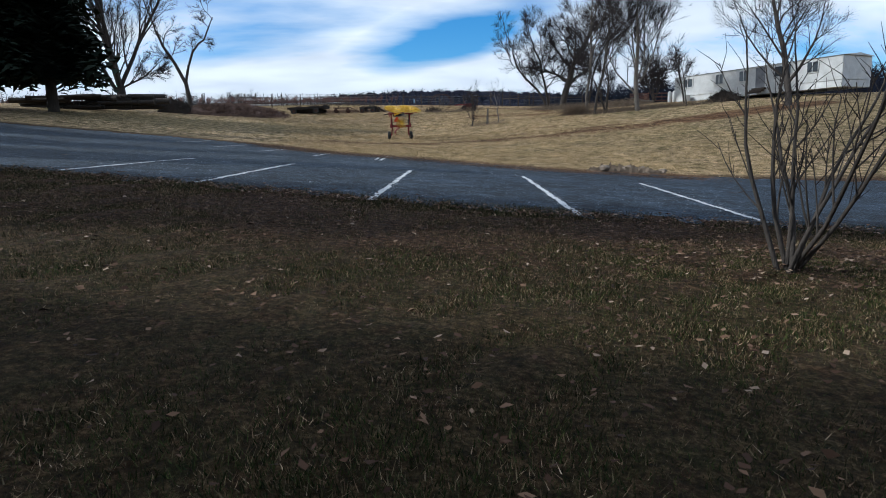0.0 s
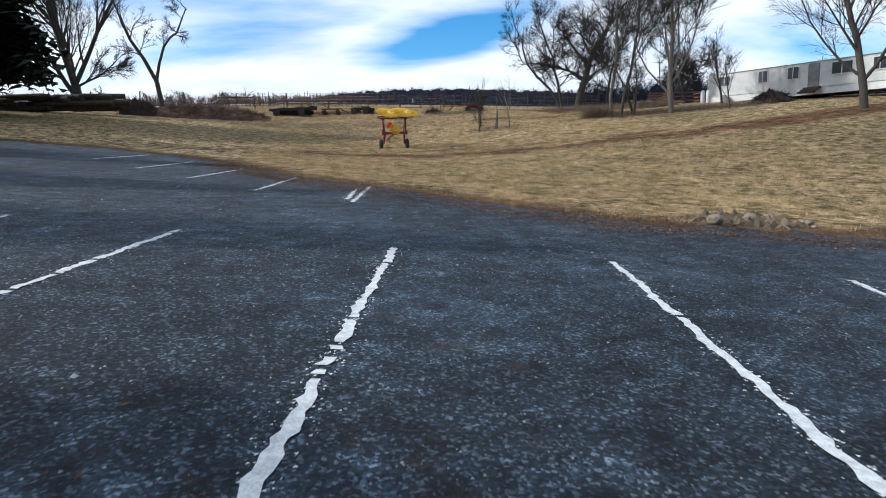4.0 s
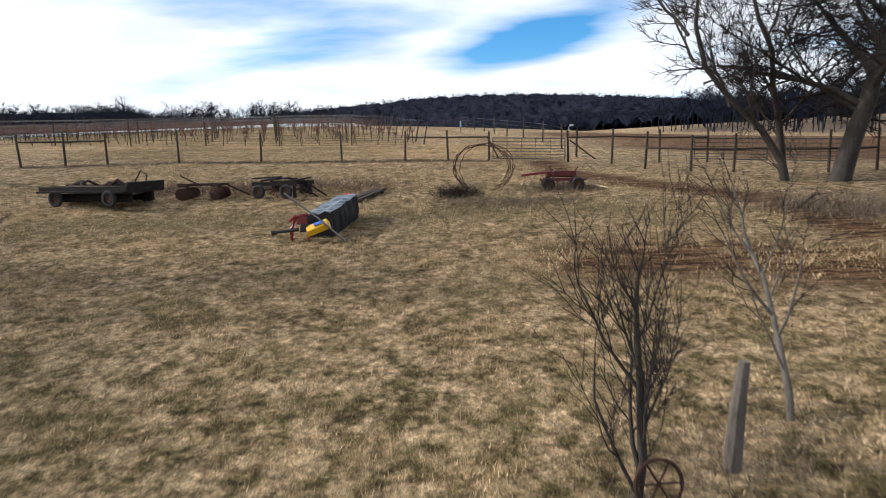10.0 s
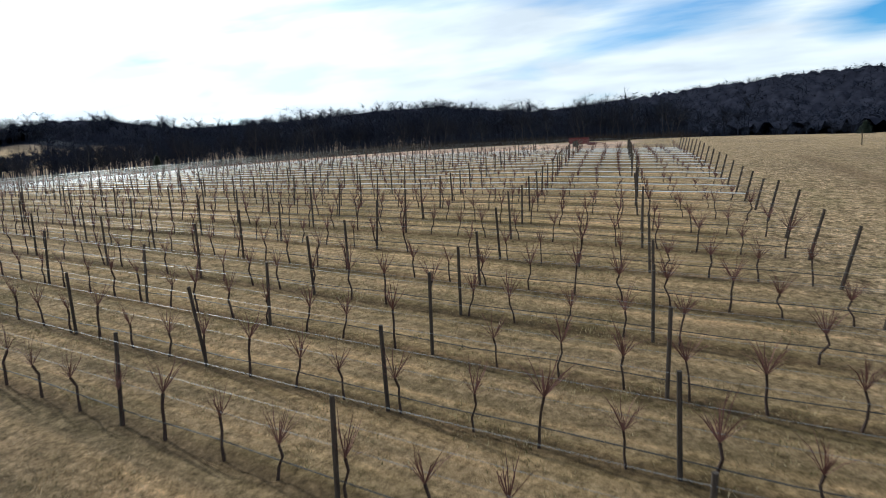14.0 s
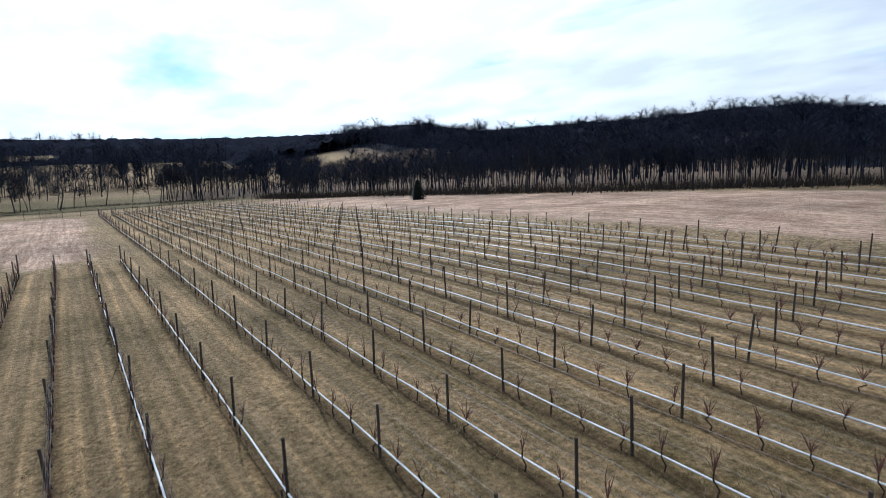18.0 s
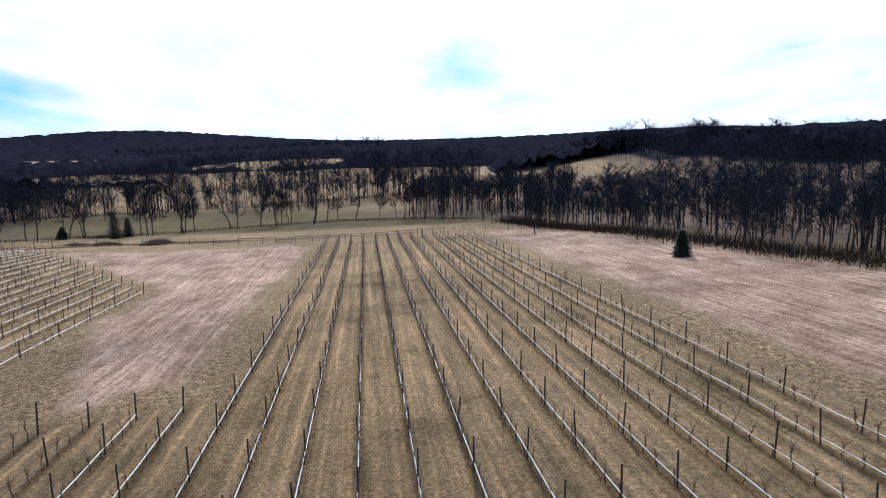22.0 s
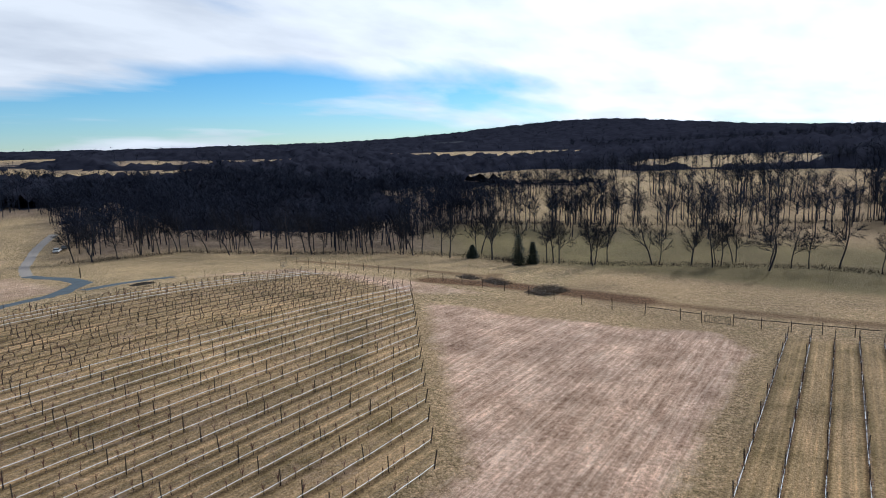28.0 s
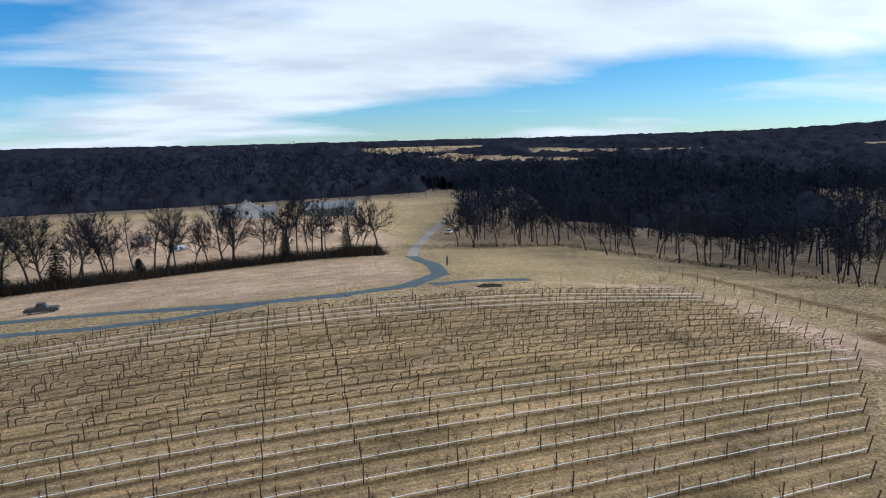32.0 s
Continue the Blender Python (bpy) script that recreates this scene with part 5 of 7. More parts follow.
    return tagged(ob, label, "woodland", kind="stuff")


def scatter_in(poly, n, seed):
    r = np.random.RandomState(seed)
    p = np.array(poly, float)
    lo, hi = p.min(0), p.max(0)
    out = np.empty((0, 2))
    while len(out) < n:
        q = r.uniform(lo, hi, (n * 2, 2))
        out = np.r_[out, q[inside(q[:, 0], q[:, 1], poly, 0.01) > 0.5]]
    return out[:n]


plant("woods_north_west", scatter_in(WOOD_NW, 1900, 1), WOODS, HAZY_WOOD, "dense bare winter woodland on the hillside", 11, 0.5, 0.92, 1.5, 0.6)
plant("woods_ridge", scatter_in(WOOD_RIDGE, 1100, 10), WOODS, HAZY_WOOD, "dense bare winter woodland along the ridge", 24, 0.7, 1.05, 1.25, 0.3)
plant("woods_west", scatter_in(WOOD_W, 170, 2), WOODS, HAZY_WOOD, "bare woodland beside the creek", 12, 0.8, 1.2)
plant("woods_south_west", scatter_in(WOOD_SW, 1700, 3), WOODS, HAZY_WOOD, "dense bare winter woodland beyond the drive", 13, 0.6, 1.12, 1.3, 0.6)
plant("woods_south", scatter_in(WOOD_S, 1000, 4), WOODS, HAZY_WOOD, "dense bare winter woodland behind the houses", 14, 0.65, 1.2, 1.2, 0.6)
plant("far_hedgerows", FAR_ROWS, FINE_WOODS, HAZY_WOOD, "bare trees in hedgerows across the far slope", 23, 0.7, 1.15, 1.1)
plant("woods_slope", scatter_in(SLOPE_WOOD, 460, 7), FINE_WOODS, HAZY_WOOD, "open bare woodland over the far slope", 18, 0.8, 1.2, 1.1, 0.9)
plant("woods_north_east", scatter_in(WOOD_NE, 520, 6), WOODS, HAZY_WOOD, "bare woodland beyond the brown pasture", 25, 0.7, 1.1, 1.3, 0.4)
plant("woods_north", scatter_in(WOOD_N, 850, 8), WOODS, HAZY_WOOD, "bare woodland along the northern hill", 16, 0.5, 0.85, 1.4)
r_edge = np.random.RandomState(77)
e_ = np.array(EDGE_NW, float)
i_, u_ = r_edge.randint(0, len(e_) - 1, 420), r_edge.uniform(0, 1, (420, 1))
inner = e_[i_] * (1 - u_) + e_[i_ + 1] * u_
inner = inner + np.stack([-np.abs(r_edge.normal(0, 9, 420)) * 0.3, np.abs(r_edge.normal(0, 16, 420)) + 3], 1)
plant("woods_edge", inner[:260], WOODS, HAZY_WOOD, "close-set bare trees behind the hayfield edge", 22, 0.45, 0.82)
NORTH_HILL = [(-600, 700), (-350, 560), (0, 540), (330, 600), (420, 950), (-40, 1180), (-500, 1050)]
plant("woods_north_hill", scatter_in(NORTH_HILL, 2600, 19), SPARSE, HAZY_WOOD, "dense bare woodland over the northern ridge", 20, 0.6, 1.0, 2.2)


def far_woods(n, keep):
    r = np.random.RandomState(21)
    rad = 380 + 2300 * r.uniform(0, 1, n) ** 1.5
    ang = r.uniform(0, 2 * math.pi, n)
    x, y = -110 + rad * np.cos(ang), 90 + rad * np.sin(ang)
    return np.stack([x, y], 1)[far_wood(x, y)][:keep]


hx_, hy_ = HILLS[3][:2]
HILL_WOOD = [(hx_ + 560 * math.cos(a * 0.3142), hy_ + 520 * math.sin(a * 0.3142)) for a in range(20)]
plant("woods_hilltop", scatter_in(HILL_WOOD, 1500, 9), SPARSE, HAZY_WOOD, "bare woodland over the round western hill", 17, 0.5, 0.85, 2.6)
plant("woods_far", far_woods(60000, 7000), SPARSE, HAZY_WOOD, "bare woodland over the distant hills", 15, 0.5, 0.9, 2.0)


# haze over the crowns is painted in as a blue-black tone
HAZY_CROWNS = surface("hazy massed crowns", (0.007, 0.008, 0.013), (0.030, 0.031, 0.044), 0.05, 1.0, bump=0.0, stretch=(1.0, 1.0, 0.3), fine=0.9, spec=0.0)


def crown_mass(name, X, Y, keep, height, rough, label, seed):
    """The interlaced crowns of a closed wood seen from afar: an uneven sheet that falls to the ground at its edge."""
    r = np.random.RandomState(seed)
    ny, nx = X.shape
    core = keep.copy()
    for dy in (-1, 0, 1):
        for dx in (-1, 0, 1):
            core &= np.roll(np.roll(keep, dy, 0), dx, 1)
    inner = core.copy()
    for dy in (-1, 0, 1):
        for dx in (-1, 0, 1):
            inner &= np.roll(np.roll(core, dy, 0), dx, 1)
    jx, jy = r.uniform(-0.3, 0.3, X.shape), r.uniform(-0.3, 0.3, X.shape)
    gx, gy = np.gradient(X, axis=1), np.gradient(Y, axis=0)
    X, Y = X + jx * gx + jy * np.gradient(X, axis=0), Y + jy * gy + jx * np.gradient(Y, axis=1)
    Z = heights(X, Y) + np.where(core, height * np.where(inner, 1.0, 0.5) * (1 + rough * r.uniform(-1, 1, X.shape)), 0.1)
    idx = np.arange(nx * ny).reshape(ny, nx)
    q = np.stack([idx[:-1, :-1], idx[:-1, 1:], idx[1:, 1:], idx[1:, :-1]], -1).reshape(-1, 4)
    ok = keep.ravel()[q].all(1)
    ob = new(name, tris_mesh(name, np.stack([X, Y, Z], -1).reshape(-1, 3), np.concatenate([q[ok][:, (0, 1, 2)], q[ok][:, (0, 2, 3)]]), HAZY_CROWNS))
    return tagged(ob, label, "woodland", kind="stuff")


def polar_mass():
    rad, step = [385.0], 9.0
    while rad[-1] < 3300:
        rad.append(rad[-1] + step)
        step *= 1.035
    ang = np.linspace(0, 2 * math.pi, 900)
    R, A = np.meshgrid(rad, ang)
    X, Y = -110 + R * np.cos(A), 90 + R * np.sin(A)
    crown_mass("woods_far_crowns", X, Y, far_wood(X, Y), 6.0, 0.5, "closed bare crowns over the distant hills", 90)


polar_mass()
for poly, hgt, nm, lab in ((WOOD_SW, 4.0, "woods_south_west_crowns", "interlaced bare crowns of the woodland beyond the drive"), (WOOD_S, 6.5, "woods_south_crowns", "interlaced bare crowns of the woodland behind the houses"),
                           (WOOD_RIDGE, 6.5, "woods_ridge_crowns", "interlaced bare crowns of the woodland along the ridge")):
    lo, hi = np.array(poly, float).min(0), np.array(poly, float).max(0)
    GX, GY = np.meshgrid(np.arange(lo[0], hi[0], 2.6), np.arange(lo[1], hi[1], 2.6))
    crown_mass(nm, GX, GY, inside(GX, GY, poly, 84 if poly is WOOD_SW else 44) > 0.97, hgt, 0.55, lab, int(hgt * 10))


def brush(name, pts, count, reach, height, mat, label, seed, width=0.03, category="brush", lean=0.35):
    """A tangle of dead stems round a line of places."""
    r = np.random.RandomState(seed)
    p = np.array(pts, float)
    i = r.randint(0, len(p) - 1, count) if len(p) > 1 else np.zeros(count, int)
    u = r.uniform(0, 1, count)[:, None]
    b = p[i] * (1 - u) + p[np.minimum(i + 1, len(p) - 1)] * u + r.normal(0, reach, (count, 2))
    z = heights(b[:, 0], b[:, 1])
    h = height * r.uniform(0.35, 1.0, count)
    d = r.normal(0, lean, (count, 2)) * h[:, None]
    a = r.uniform(0, 6.283, count)
    s = np.stack([np.cos(a), np.sin(a)], 1) * width
    v = np.empty((count, 3, 3), np.float32)
    v[:, 0, :2], v[:, 1, :2], v[:, 2, :2] = b - s, b + s, b + d
    v[:, 0, 2], v[:, 1, 2], v[:, 2, 2] = z - 0.05, z - 0.05, z + h
    ob = new(name, tris_mesh(name, v.reshape(-1, 3), np.arange(count * 3).reshape(-1, 3), mat))
    return tagged(ob, label, category, kind="stuff")


RED_BRUSH = surface("reddish dead weed", (0.06, 0.036, 0.028), (0.20, 0.125, 0.09), 2, 0.95, bump=0.0)
DARK_BRUSH = surface("dark brush", (0.018, 0.014, 0.011), (0.05, 0.036, 0.026), 2, 0.95, bump=0.0)
brush("hedge_brush", HEDGE_S, 16000, 1.3, 3.6, DARK_BRUSH, "dense dark leafless hedge along the drive", 31, 0.07)
brush("edge_brush", EDGE_SW + EDGE_W, 9000, 2.2, 1.0, DARK_BRUSH, "dark tangled undergrowth below the trees", 32, 0.045)
brush("edge_brush", EDGE_NW, 13000, 2.4, 2.4, DARK_BRUSH, "dark tangled undergrowth along the hayfield", 33, 0.06)
brush("far_brush", ROW_1 + ROW_3, 2500, 1.5, 2.0, DARK_BRUSH, "dark undergrowth in far hedgerows", 34, 0.08)
brush("weed_clump", [(12.9, 61.6), (13.7, 61.3)], 2600, 0.45, 1.25, BRUSH, "tangled clump of dead weeds below slender trees", 35, 0.012, "brush", 0.95)
brush("weed_clump", [(14, 60.4), (17, 60.2), (20.5, 59.0), (24, 57)], 4200, 0.8, 0.55, BRUSH, "dead weeds along the bank", 36, 0.012, "brush", 0.95)
brush("weed_clump", [(11.5, 73.8), (14.5, 71.5), (18, 70.5), (22, 70)], 5200, 1.0, 0.75, BRUSH, "dead weeds below the old trees", 37, 0.012, "brush", 0.95)
brush("weed_clump", [(-1.2, 76.7), (-0.1, 77.0)], 900, 0.3, 0.75, DARK_BRUSH, "dead weeds at the foot of the wire hoop", 38, 0.01, "brush", 0.95)
brush("weed_clump", [(2.8, 57.5), (5.9, 59.8)], 700, 0.6, 0.5, BRUSH, "dead weeds round the fruit trees", 39, 0.008, "brush", 0.95)
brush("weed_clump", [(-16, 77.2), (-12, 78.0), (-8.5, 78.9), (-4, 79.0)], 3600, 1.0, 0.5, RED_BRUSH, "dead weeds between the old implements", 40, 0.012, "brush", 0.95)
brush("weed_clump", [(2.6, 78.2), (4.8, 78.6)], 900, 0.5, 0.5, BRUSH, "reddish dead weeds round the seed drill", 41, 0.01, "brush", 0.95)
brush("weed_clump", [(-1.2, 75.6), (1.5, 75.2), (4.0, 75.6)], 1500, 0.6, 0.4, BRUSH, "low dead weeds below the wire hoop", 42, 0.01, "brush", 0.95)

# ---- turf, leaves ----


def blades(name, poly, count, height, width, mat, label, seed, clump=0.0, fade=5.0, lay=1.0):
    r = np.random.RandomState(seed)
    # thin out towards the outline and in loose patches
    b = scatter_in(poly, int(count * 1.7), seed)
    if clump:
        c = scatter_in(poly, count // 12, seed + 1)
        b = c[r.randint(0, len(c), len(b))] + r.normal(0, clump, (len(b), 2))
    f = np.sin(b[:, 0] * 1.1 + 1.7 * np.sin(b[:, 1] * 0.9)) + np.sin(b[:, 1] * 1.3 + 1.5 * np.sin(b[:, 0] * 0.7 + 1))
    keep = inside(b[:, 0], b[:, 1], poly, fade) * np.clip(0.6 + 0.3 * f, 0.1, 1)
    keep = keep * (1 - 0.9 * np.clip(along(b[:, 0], b[:, 1], TRACK_FIELD, 1.0) + along(b[:, 0], b[:, 1], TRACK_GATE, 1.5), 0, 1))
    b = b[r.uniform(0, 1, len(b)) < keep][:count]
    count = len(b)
    z = heights(b[:, 0], b[:, 1])
    h = height * r.uniform(0.4, 1.15, count)
    a, t = r.uniform(0, 6.283, count), r.uniform(0, 6.283, count)
    s = np.stack([np.cos(a), np.sin(a)], 1) * width * r.uniform(0.6, 1.3, count)[:, None]
    d = np.stack([np.cos(t), np.sin(t)], 1) * (h * lay * r.uniform(0.2, 1.1, count))[:, None]
    v = np.empty((count, 3, 3), np.float32)
    v[:, 0, :2], v[:, 1, :2], v[:, 2, :2] = b - s, b + s, b + d
    v[:, 0, 2], v[:, 1, 2], v[:, 2, 2] = z - 0.01, z - 0.01, z + h
    ob = new(name, tris_mesh(name, v.reshape(-1, 3), np.arange(count * 3).reshape(-1, 3), mat))
    return tagged(ob, label, "grass", kind="stuff")


def island_material(name, stops, rough=0.85, tufted=False):
    m, nt, b = nodes_of(name)
    g = nt.nodes.new("ShaderNodeNewGeometry")
    c = ramp_node(nt, g.outputs["Random Per Island"], stops)
    if tufted:
        c = mix_node(nt, 0.62, c, mix_node(nt, 1.0, ramp_node(nt, noise_node(nt, 1.9, 6, 0.7), TUFT_STOPS), ramp_node(nt, g.outputs["Random Per Island"], [(0, (0.55, 0.55, 0.5)), (1, (1.3, 1.28, 1.25))]), "MULTIPLY"))
    c = mix_node(nt, 0.45, c, mix_node(nt, 1.0, c, ramp_node(nt, noise_node(nt, 0.6, 4), [(0.3, (0.45, 0.45, 0.45)), (0.7, (1.35, 1.3, 1.2))]), "MULTIPLY"))
    nt.links.new(c, b.inputs["Base Color"])
    b.inputs["Roughness"].default_value, b.inputs["Specular IOR Level"].default_value = rough, 0.15
    return m


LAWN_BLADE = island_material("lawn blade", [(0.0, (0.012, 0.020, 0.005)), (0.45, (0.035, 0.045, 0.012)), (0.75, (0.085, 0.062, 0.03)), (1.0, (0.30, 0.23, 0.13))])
FIELD_BLADE = island_material("field blade", [(0.0, (0.10, 0.088, 0.032)), (0.2, (0.20, 0.15, 0.065)), (0.5, (0.42, 0.30, 0.15)), (0.85, (0.62, 0.46, 0.25)), (1.0, (0.80, 0.65, 0.42))], 0.85, True)
VINE_BLADE = island_material("alley blade", [(0.0, (0.11, 0.10, 0.036)), (0.4, (0.27, 0.21, 0.095)), (1.0, (0.58, 0.46, 0.27))])
LEAVES = island_material("fallen leaf", [(0.0, (0.025, 0.012, 0.007)), (0.5, (0.085, 0.045, 0.026)), (0.85, (0.19, 0.115, 0.07)), (1.0, (0.34, 0.25, 0.18))])
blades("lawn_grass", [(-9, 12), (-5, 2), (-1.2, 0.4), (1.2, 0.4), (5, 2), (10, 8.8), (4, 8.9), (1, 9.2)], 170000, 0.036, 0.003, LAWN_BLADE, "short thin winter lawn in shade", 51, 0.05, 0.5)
DRY_TUFT = island_material("dry lawn tuft", [(0.0, (0.05, 0.038, 0.018)), (0.4, (0.14, 0.09, 0.05)), (0.8, (0.34, 0.23, 0.135)), (1.0, (0.62, 0.47, 0.31))])
GREEN_TUFT = island_material("green lawn tuft", [(0.0, (0.014, 0.026, 0.006)), (0.5, (0.045, 0.068, 0.014)), (1.0, (0.12, 0.13, 0.04))])
blades("lawn_tufts", [(-8, 11.6), (-5, 4), (-1.2, 1.4), (1.4, 1.4), (5, 3.4), (9, 8.6), (4, 8.9), (1, 9.2)], 90000, 0.022, 0.0028, DRY_TUFT, "pale dry matted tufts in the winter lawn", 81, 0.06, 0.5, 2.2)
blades("lawn_tufts", [(-4, 5), (-1.2, 1.2), (1.4, 1.2), (5, 3.4), (6, 6), (2.5, 7)], 40000, 0.026, 0.0028, GREEN_TUFT, "fresh green tufts in the winter lawn", 83, 0.08, 0.8, 1.4)
blades("edge_grass", [(-12, 14.0), (-12, 12.4), (-4.7, 10.3), (1.1, 8.6), (8, 8.3), (14, 9.2), (14, 10.0), (8, 9.4), (1.1, 9.8), (-4.7, 11.4)], 26000, 0.09, 0.005, LAWN_BLADE, "ragged grass creeping over the asphalt edge", 58, 0.06, 0.9)
blades("field_grass", [(-9, 36), (-4.7, 29.4), (0.3, 24.6), (4, 21.2), (9, 21), (11, 32), (10, 52), (-9, 52)], 240000, 0.06, 0.0045, FIELD_BLADE, "short matted dry grass beyond the lot", 56, 0.07, 3.0)
blades("field_grass", [(-9.5, 36), (-4.9, 29.3), (0.1, 24.5), (3.7, 21.1), (10, 20.6), (18, 30), (16, 58), (-14, 58)], 260000, 0.085, 0.006, FIELD_BLADE, "matted dry field grass", 52, 0.10, 1.0)
blades("field_grass", [(-14, 57), (16, 57), (14, 76), (4, 87), (-22, 87), (-22, 66)], 190000, 0.10, 0.009, FIELD_BLADE, "matted dry field grass below the fence", 53, 0.13, 3.0)
blades("field_grass", [(-28, 87), (-20, 87.5), (4, 88.5), (3, 101), (-8, 103), (-32, 99)], 60000, 0.09, 0.010, FIELD_BLADE, "mown dry grass before the vines", 54, 0.15, 4.0)
blades("alley_grass", [(-7, 104), (-34, 100), (-66, 120), (-60, 150), (-28, 150)], 90000, 0.09, 0.012, VINE_BLADE, "thin grass between the vine rows", 55, 0.15, 8.0)
blades("fence_weeds", [(-26, 83.0), (-19, 87.2), (-5, 88.3), (0.4, 88.5), (0.4, 89.1), (-5, 88.9), (-19, 87.8), (-26, 83.6)], 6000, 0.15, 0.010, BRUSH, "dead weeds along the foot of the fence", 57, 0.1, 0.5)


def leaves(name, b, size, label, seed):
    """Curled fallen leaves at the places given."""
    r = np.random.RandomState(seed)
    n = len(b)
    z = heights(b[:, 0], b[:, 1]) + 0.05
    a = r.uniform(0, 6.283, n)
    s = size * r.uniform(0.5, 1.3, n)
    v = np.empty((n, 4, 3), np.float32)
    for k, (du, dv) in enumerate(((-1, -0.2), (0, -0.55), (1, 0.1), (0.1, 0.6))):
        v[:, k, 0] = b[:, 0] + s * (du * np.cos(a) - dv * np.sin(a))
        v[:, k, 1] = b[:, 1] + s * (du * np.sin(a) + dv * np.cos(a))
        v[:, k, 2] = z + s * r.uniform(-0.25, 0.5, n)
    ob = new(name, tris_mesh(name, v.reshape(-1, 3), np.arange(n * 4).reshape(-1, 4), LEAVES))
    return tagged(ob, label, "leaves", kind="stuff")


def strewn(line, n, spread, seed):
    """Places drifted in heaps along a line."""
    r = np.random.RandomState(seed)
    p = np.array(line, float)
    d = np.r_[0, np.cumsum(np.hypot(*np.diff(p, axis=0).T))]
    s = r.choice(r.uniform(0, d[-1], 160), n) + r.normal(0, 0.5, n)
    b = np.stack([np.interp(s, d, p[:, 0]), np.interp(s, d, p[:, 1])], 1)
    return b + r.normal(0, 1, (n, 2)) * spread * (0.4 + r.uniform(0, 1, (n, 1)) ** 2 * 1.6)


leaves("fallen_leaves", np.r_[strewn([(-12, 13.2), (-4.7, 10.9), (1.1, 9.1), (8, 8.8)], 5200, 0.32, 61), scatter_in([(-9, 12), (-5, 2), (0, 0.6), (5, 2), (9, 8.6), (1, 9.2)], 3400, 62),
                               scatter_in([(1.6, 5.2), (5, 4.6), (5.4, 7), (2.2, 7.2)], 900, 63)], 0.027, "brown fallen leaves on the lawn and lot edge", 61)
leaves("fallen_leaves", strewn([(-9.6, 34.0), (-5.4, 28.4), (-0.6, 23.4), (3.2, 20.0), (8, 19.0)], 20000, 0.42, 67), 0.02, "brown leaf litter blown over the asphalt", 67)
leaves("fallen_leaves", strewn([(-12, 37.2), (-9, 34.8), (-4.7, 29.1), (0.1, 24.2), (3.7, 20.9), (8, 20.1)], 15000, 0.75, 65), 0.02, "brown leaf litter along the lot edge", 65)
blades("edge_grass", [(-12, 37.6), (-9, 35.0), (-4.7, 28.7), (0.1, 23.6), (3.7, 20.2), (9, 19.6), (9, 21.2), (3.9, 22.2), (0.6, 25.4), (-4.5, 30.4), (-8.8, 36.4)], 30000, 0.07, 0.006, LEAF, "dead brown grass along the asphalt edge", 59, 0.09, 1.0)


def chips(poly, count, seed):
    """Loose gravel on the worn asphalt."""
    r = np.random.RandomState(seed)
    b = scatter_in(poly, count, seed)
    z = heights(b[:, 0], b[:, 1]) + 0.035
    s = r.uniform(0.004, 0.016, count) * (1 + (r.uniform(0, 1, count) > 0.97))
    a = r.uniform(0, 6.283, count)
    v = np.empty((count, 4, 3), np.float32)
    for k in range(3):
        v[:, k, 0], v[:, k, 1], v[:, k, 2] = b[:, 0] + s * np.cos(a + 2.1 * k), b[:, 1] + s * np.sin(a + 2.1 * k), z
    v[:, 3, :2], v[:, 3, 2] = b, z + s * 0.9
    f = np.array([(0, 1, 3), (1, 2, 3), (2, 0, 3)])[None] + 4 * np.arange(count)[:, None, None]
    ob = new("gravel", tris_mesh("gravel", v.reshape(-1, 3), f.reshape(-1, 3), GRAVEL))
    return tagged(ob, "loose grey gravel chips on the asphalt", "gravel", kind="stuff")


GRAVEL = island_material("loose chips", [(0.0, (0.02, 0.025, 0.03)), (0.6, (0.08, 0.095, 0.11)), (1.0, (0.30, 0.33, 0.36))])
chips([(-7, 13), (-1, 10.2), (6, 9.6), (6.5, 15), (2, 22), (-4, 28), (-10, 33), (-12, 20)], 12000, 71)

# ---- fences and gates ----
FENCE_POST = Kit().tube([(0, 0, -0.4), (0, 0, 0.9), (0, 0, 1.88)], [0.07, 0.065, 0.06], 8).mesh("post", POST)
STEEL_POST = Kit().tube([(0, 0, -0.4), (0, 0, 1.75)], [0.035, 0.03], 5).mesh("post", POST)


def fence(name, pts, label, rails=(), wires=(0.35, 0.75, 1.15, 1.55), post=None, rail_z=1.42, seed=1):
    rnd = random.Random(seed)
    o = Vector((*pts[0], ground_z(*pts[0])))
    f = thing(name, Matrix.Translation(o), label, "fence")
    loc = [Vector((x, y, ground_z(x, y))) - o for x, y in pts]
    for p in loc:
        ob = new("post", post or FENCE_POST)
        ob.parent = f
        ob.matrix_local = pose(*p, rnd.gauss(0, 1.6), rnd.gauss(0, 1.6), rnd.uniform(0, 360)) @ Matrix.Diagonal((1, 1, rnd.uniform(0.93, 1.07), 1))
    for z in wires:
        part("wire", Kit().tube([p + Vector((0, 0, z)) for p in loc], 0.005, 3, False).mesh("wire", WIRE), None, f)
    for a, b in rails:
        m = loc[a].lerp(loc[b], 0.5) + Vector((rnd.gauss(0, 0.02), 0, rail_z + rnd.gauss(0, 0.03)))
        part("rail", Kit().tube([loc[a] + Vector((0, 0, rail_z)), m, loc[b] + Vector((0, 0, rail_z))], [0.05, 0.055, 0.048], 7).mesh("rail", POST), None, f)
    return f


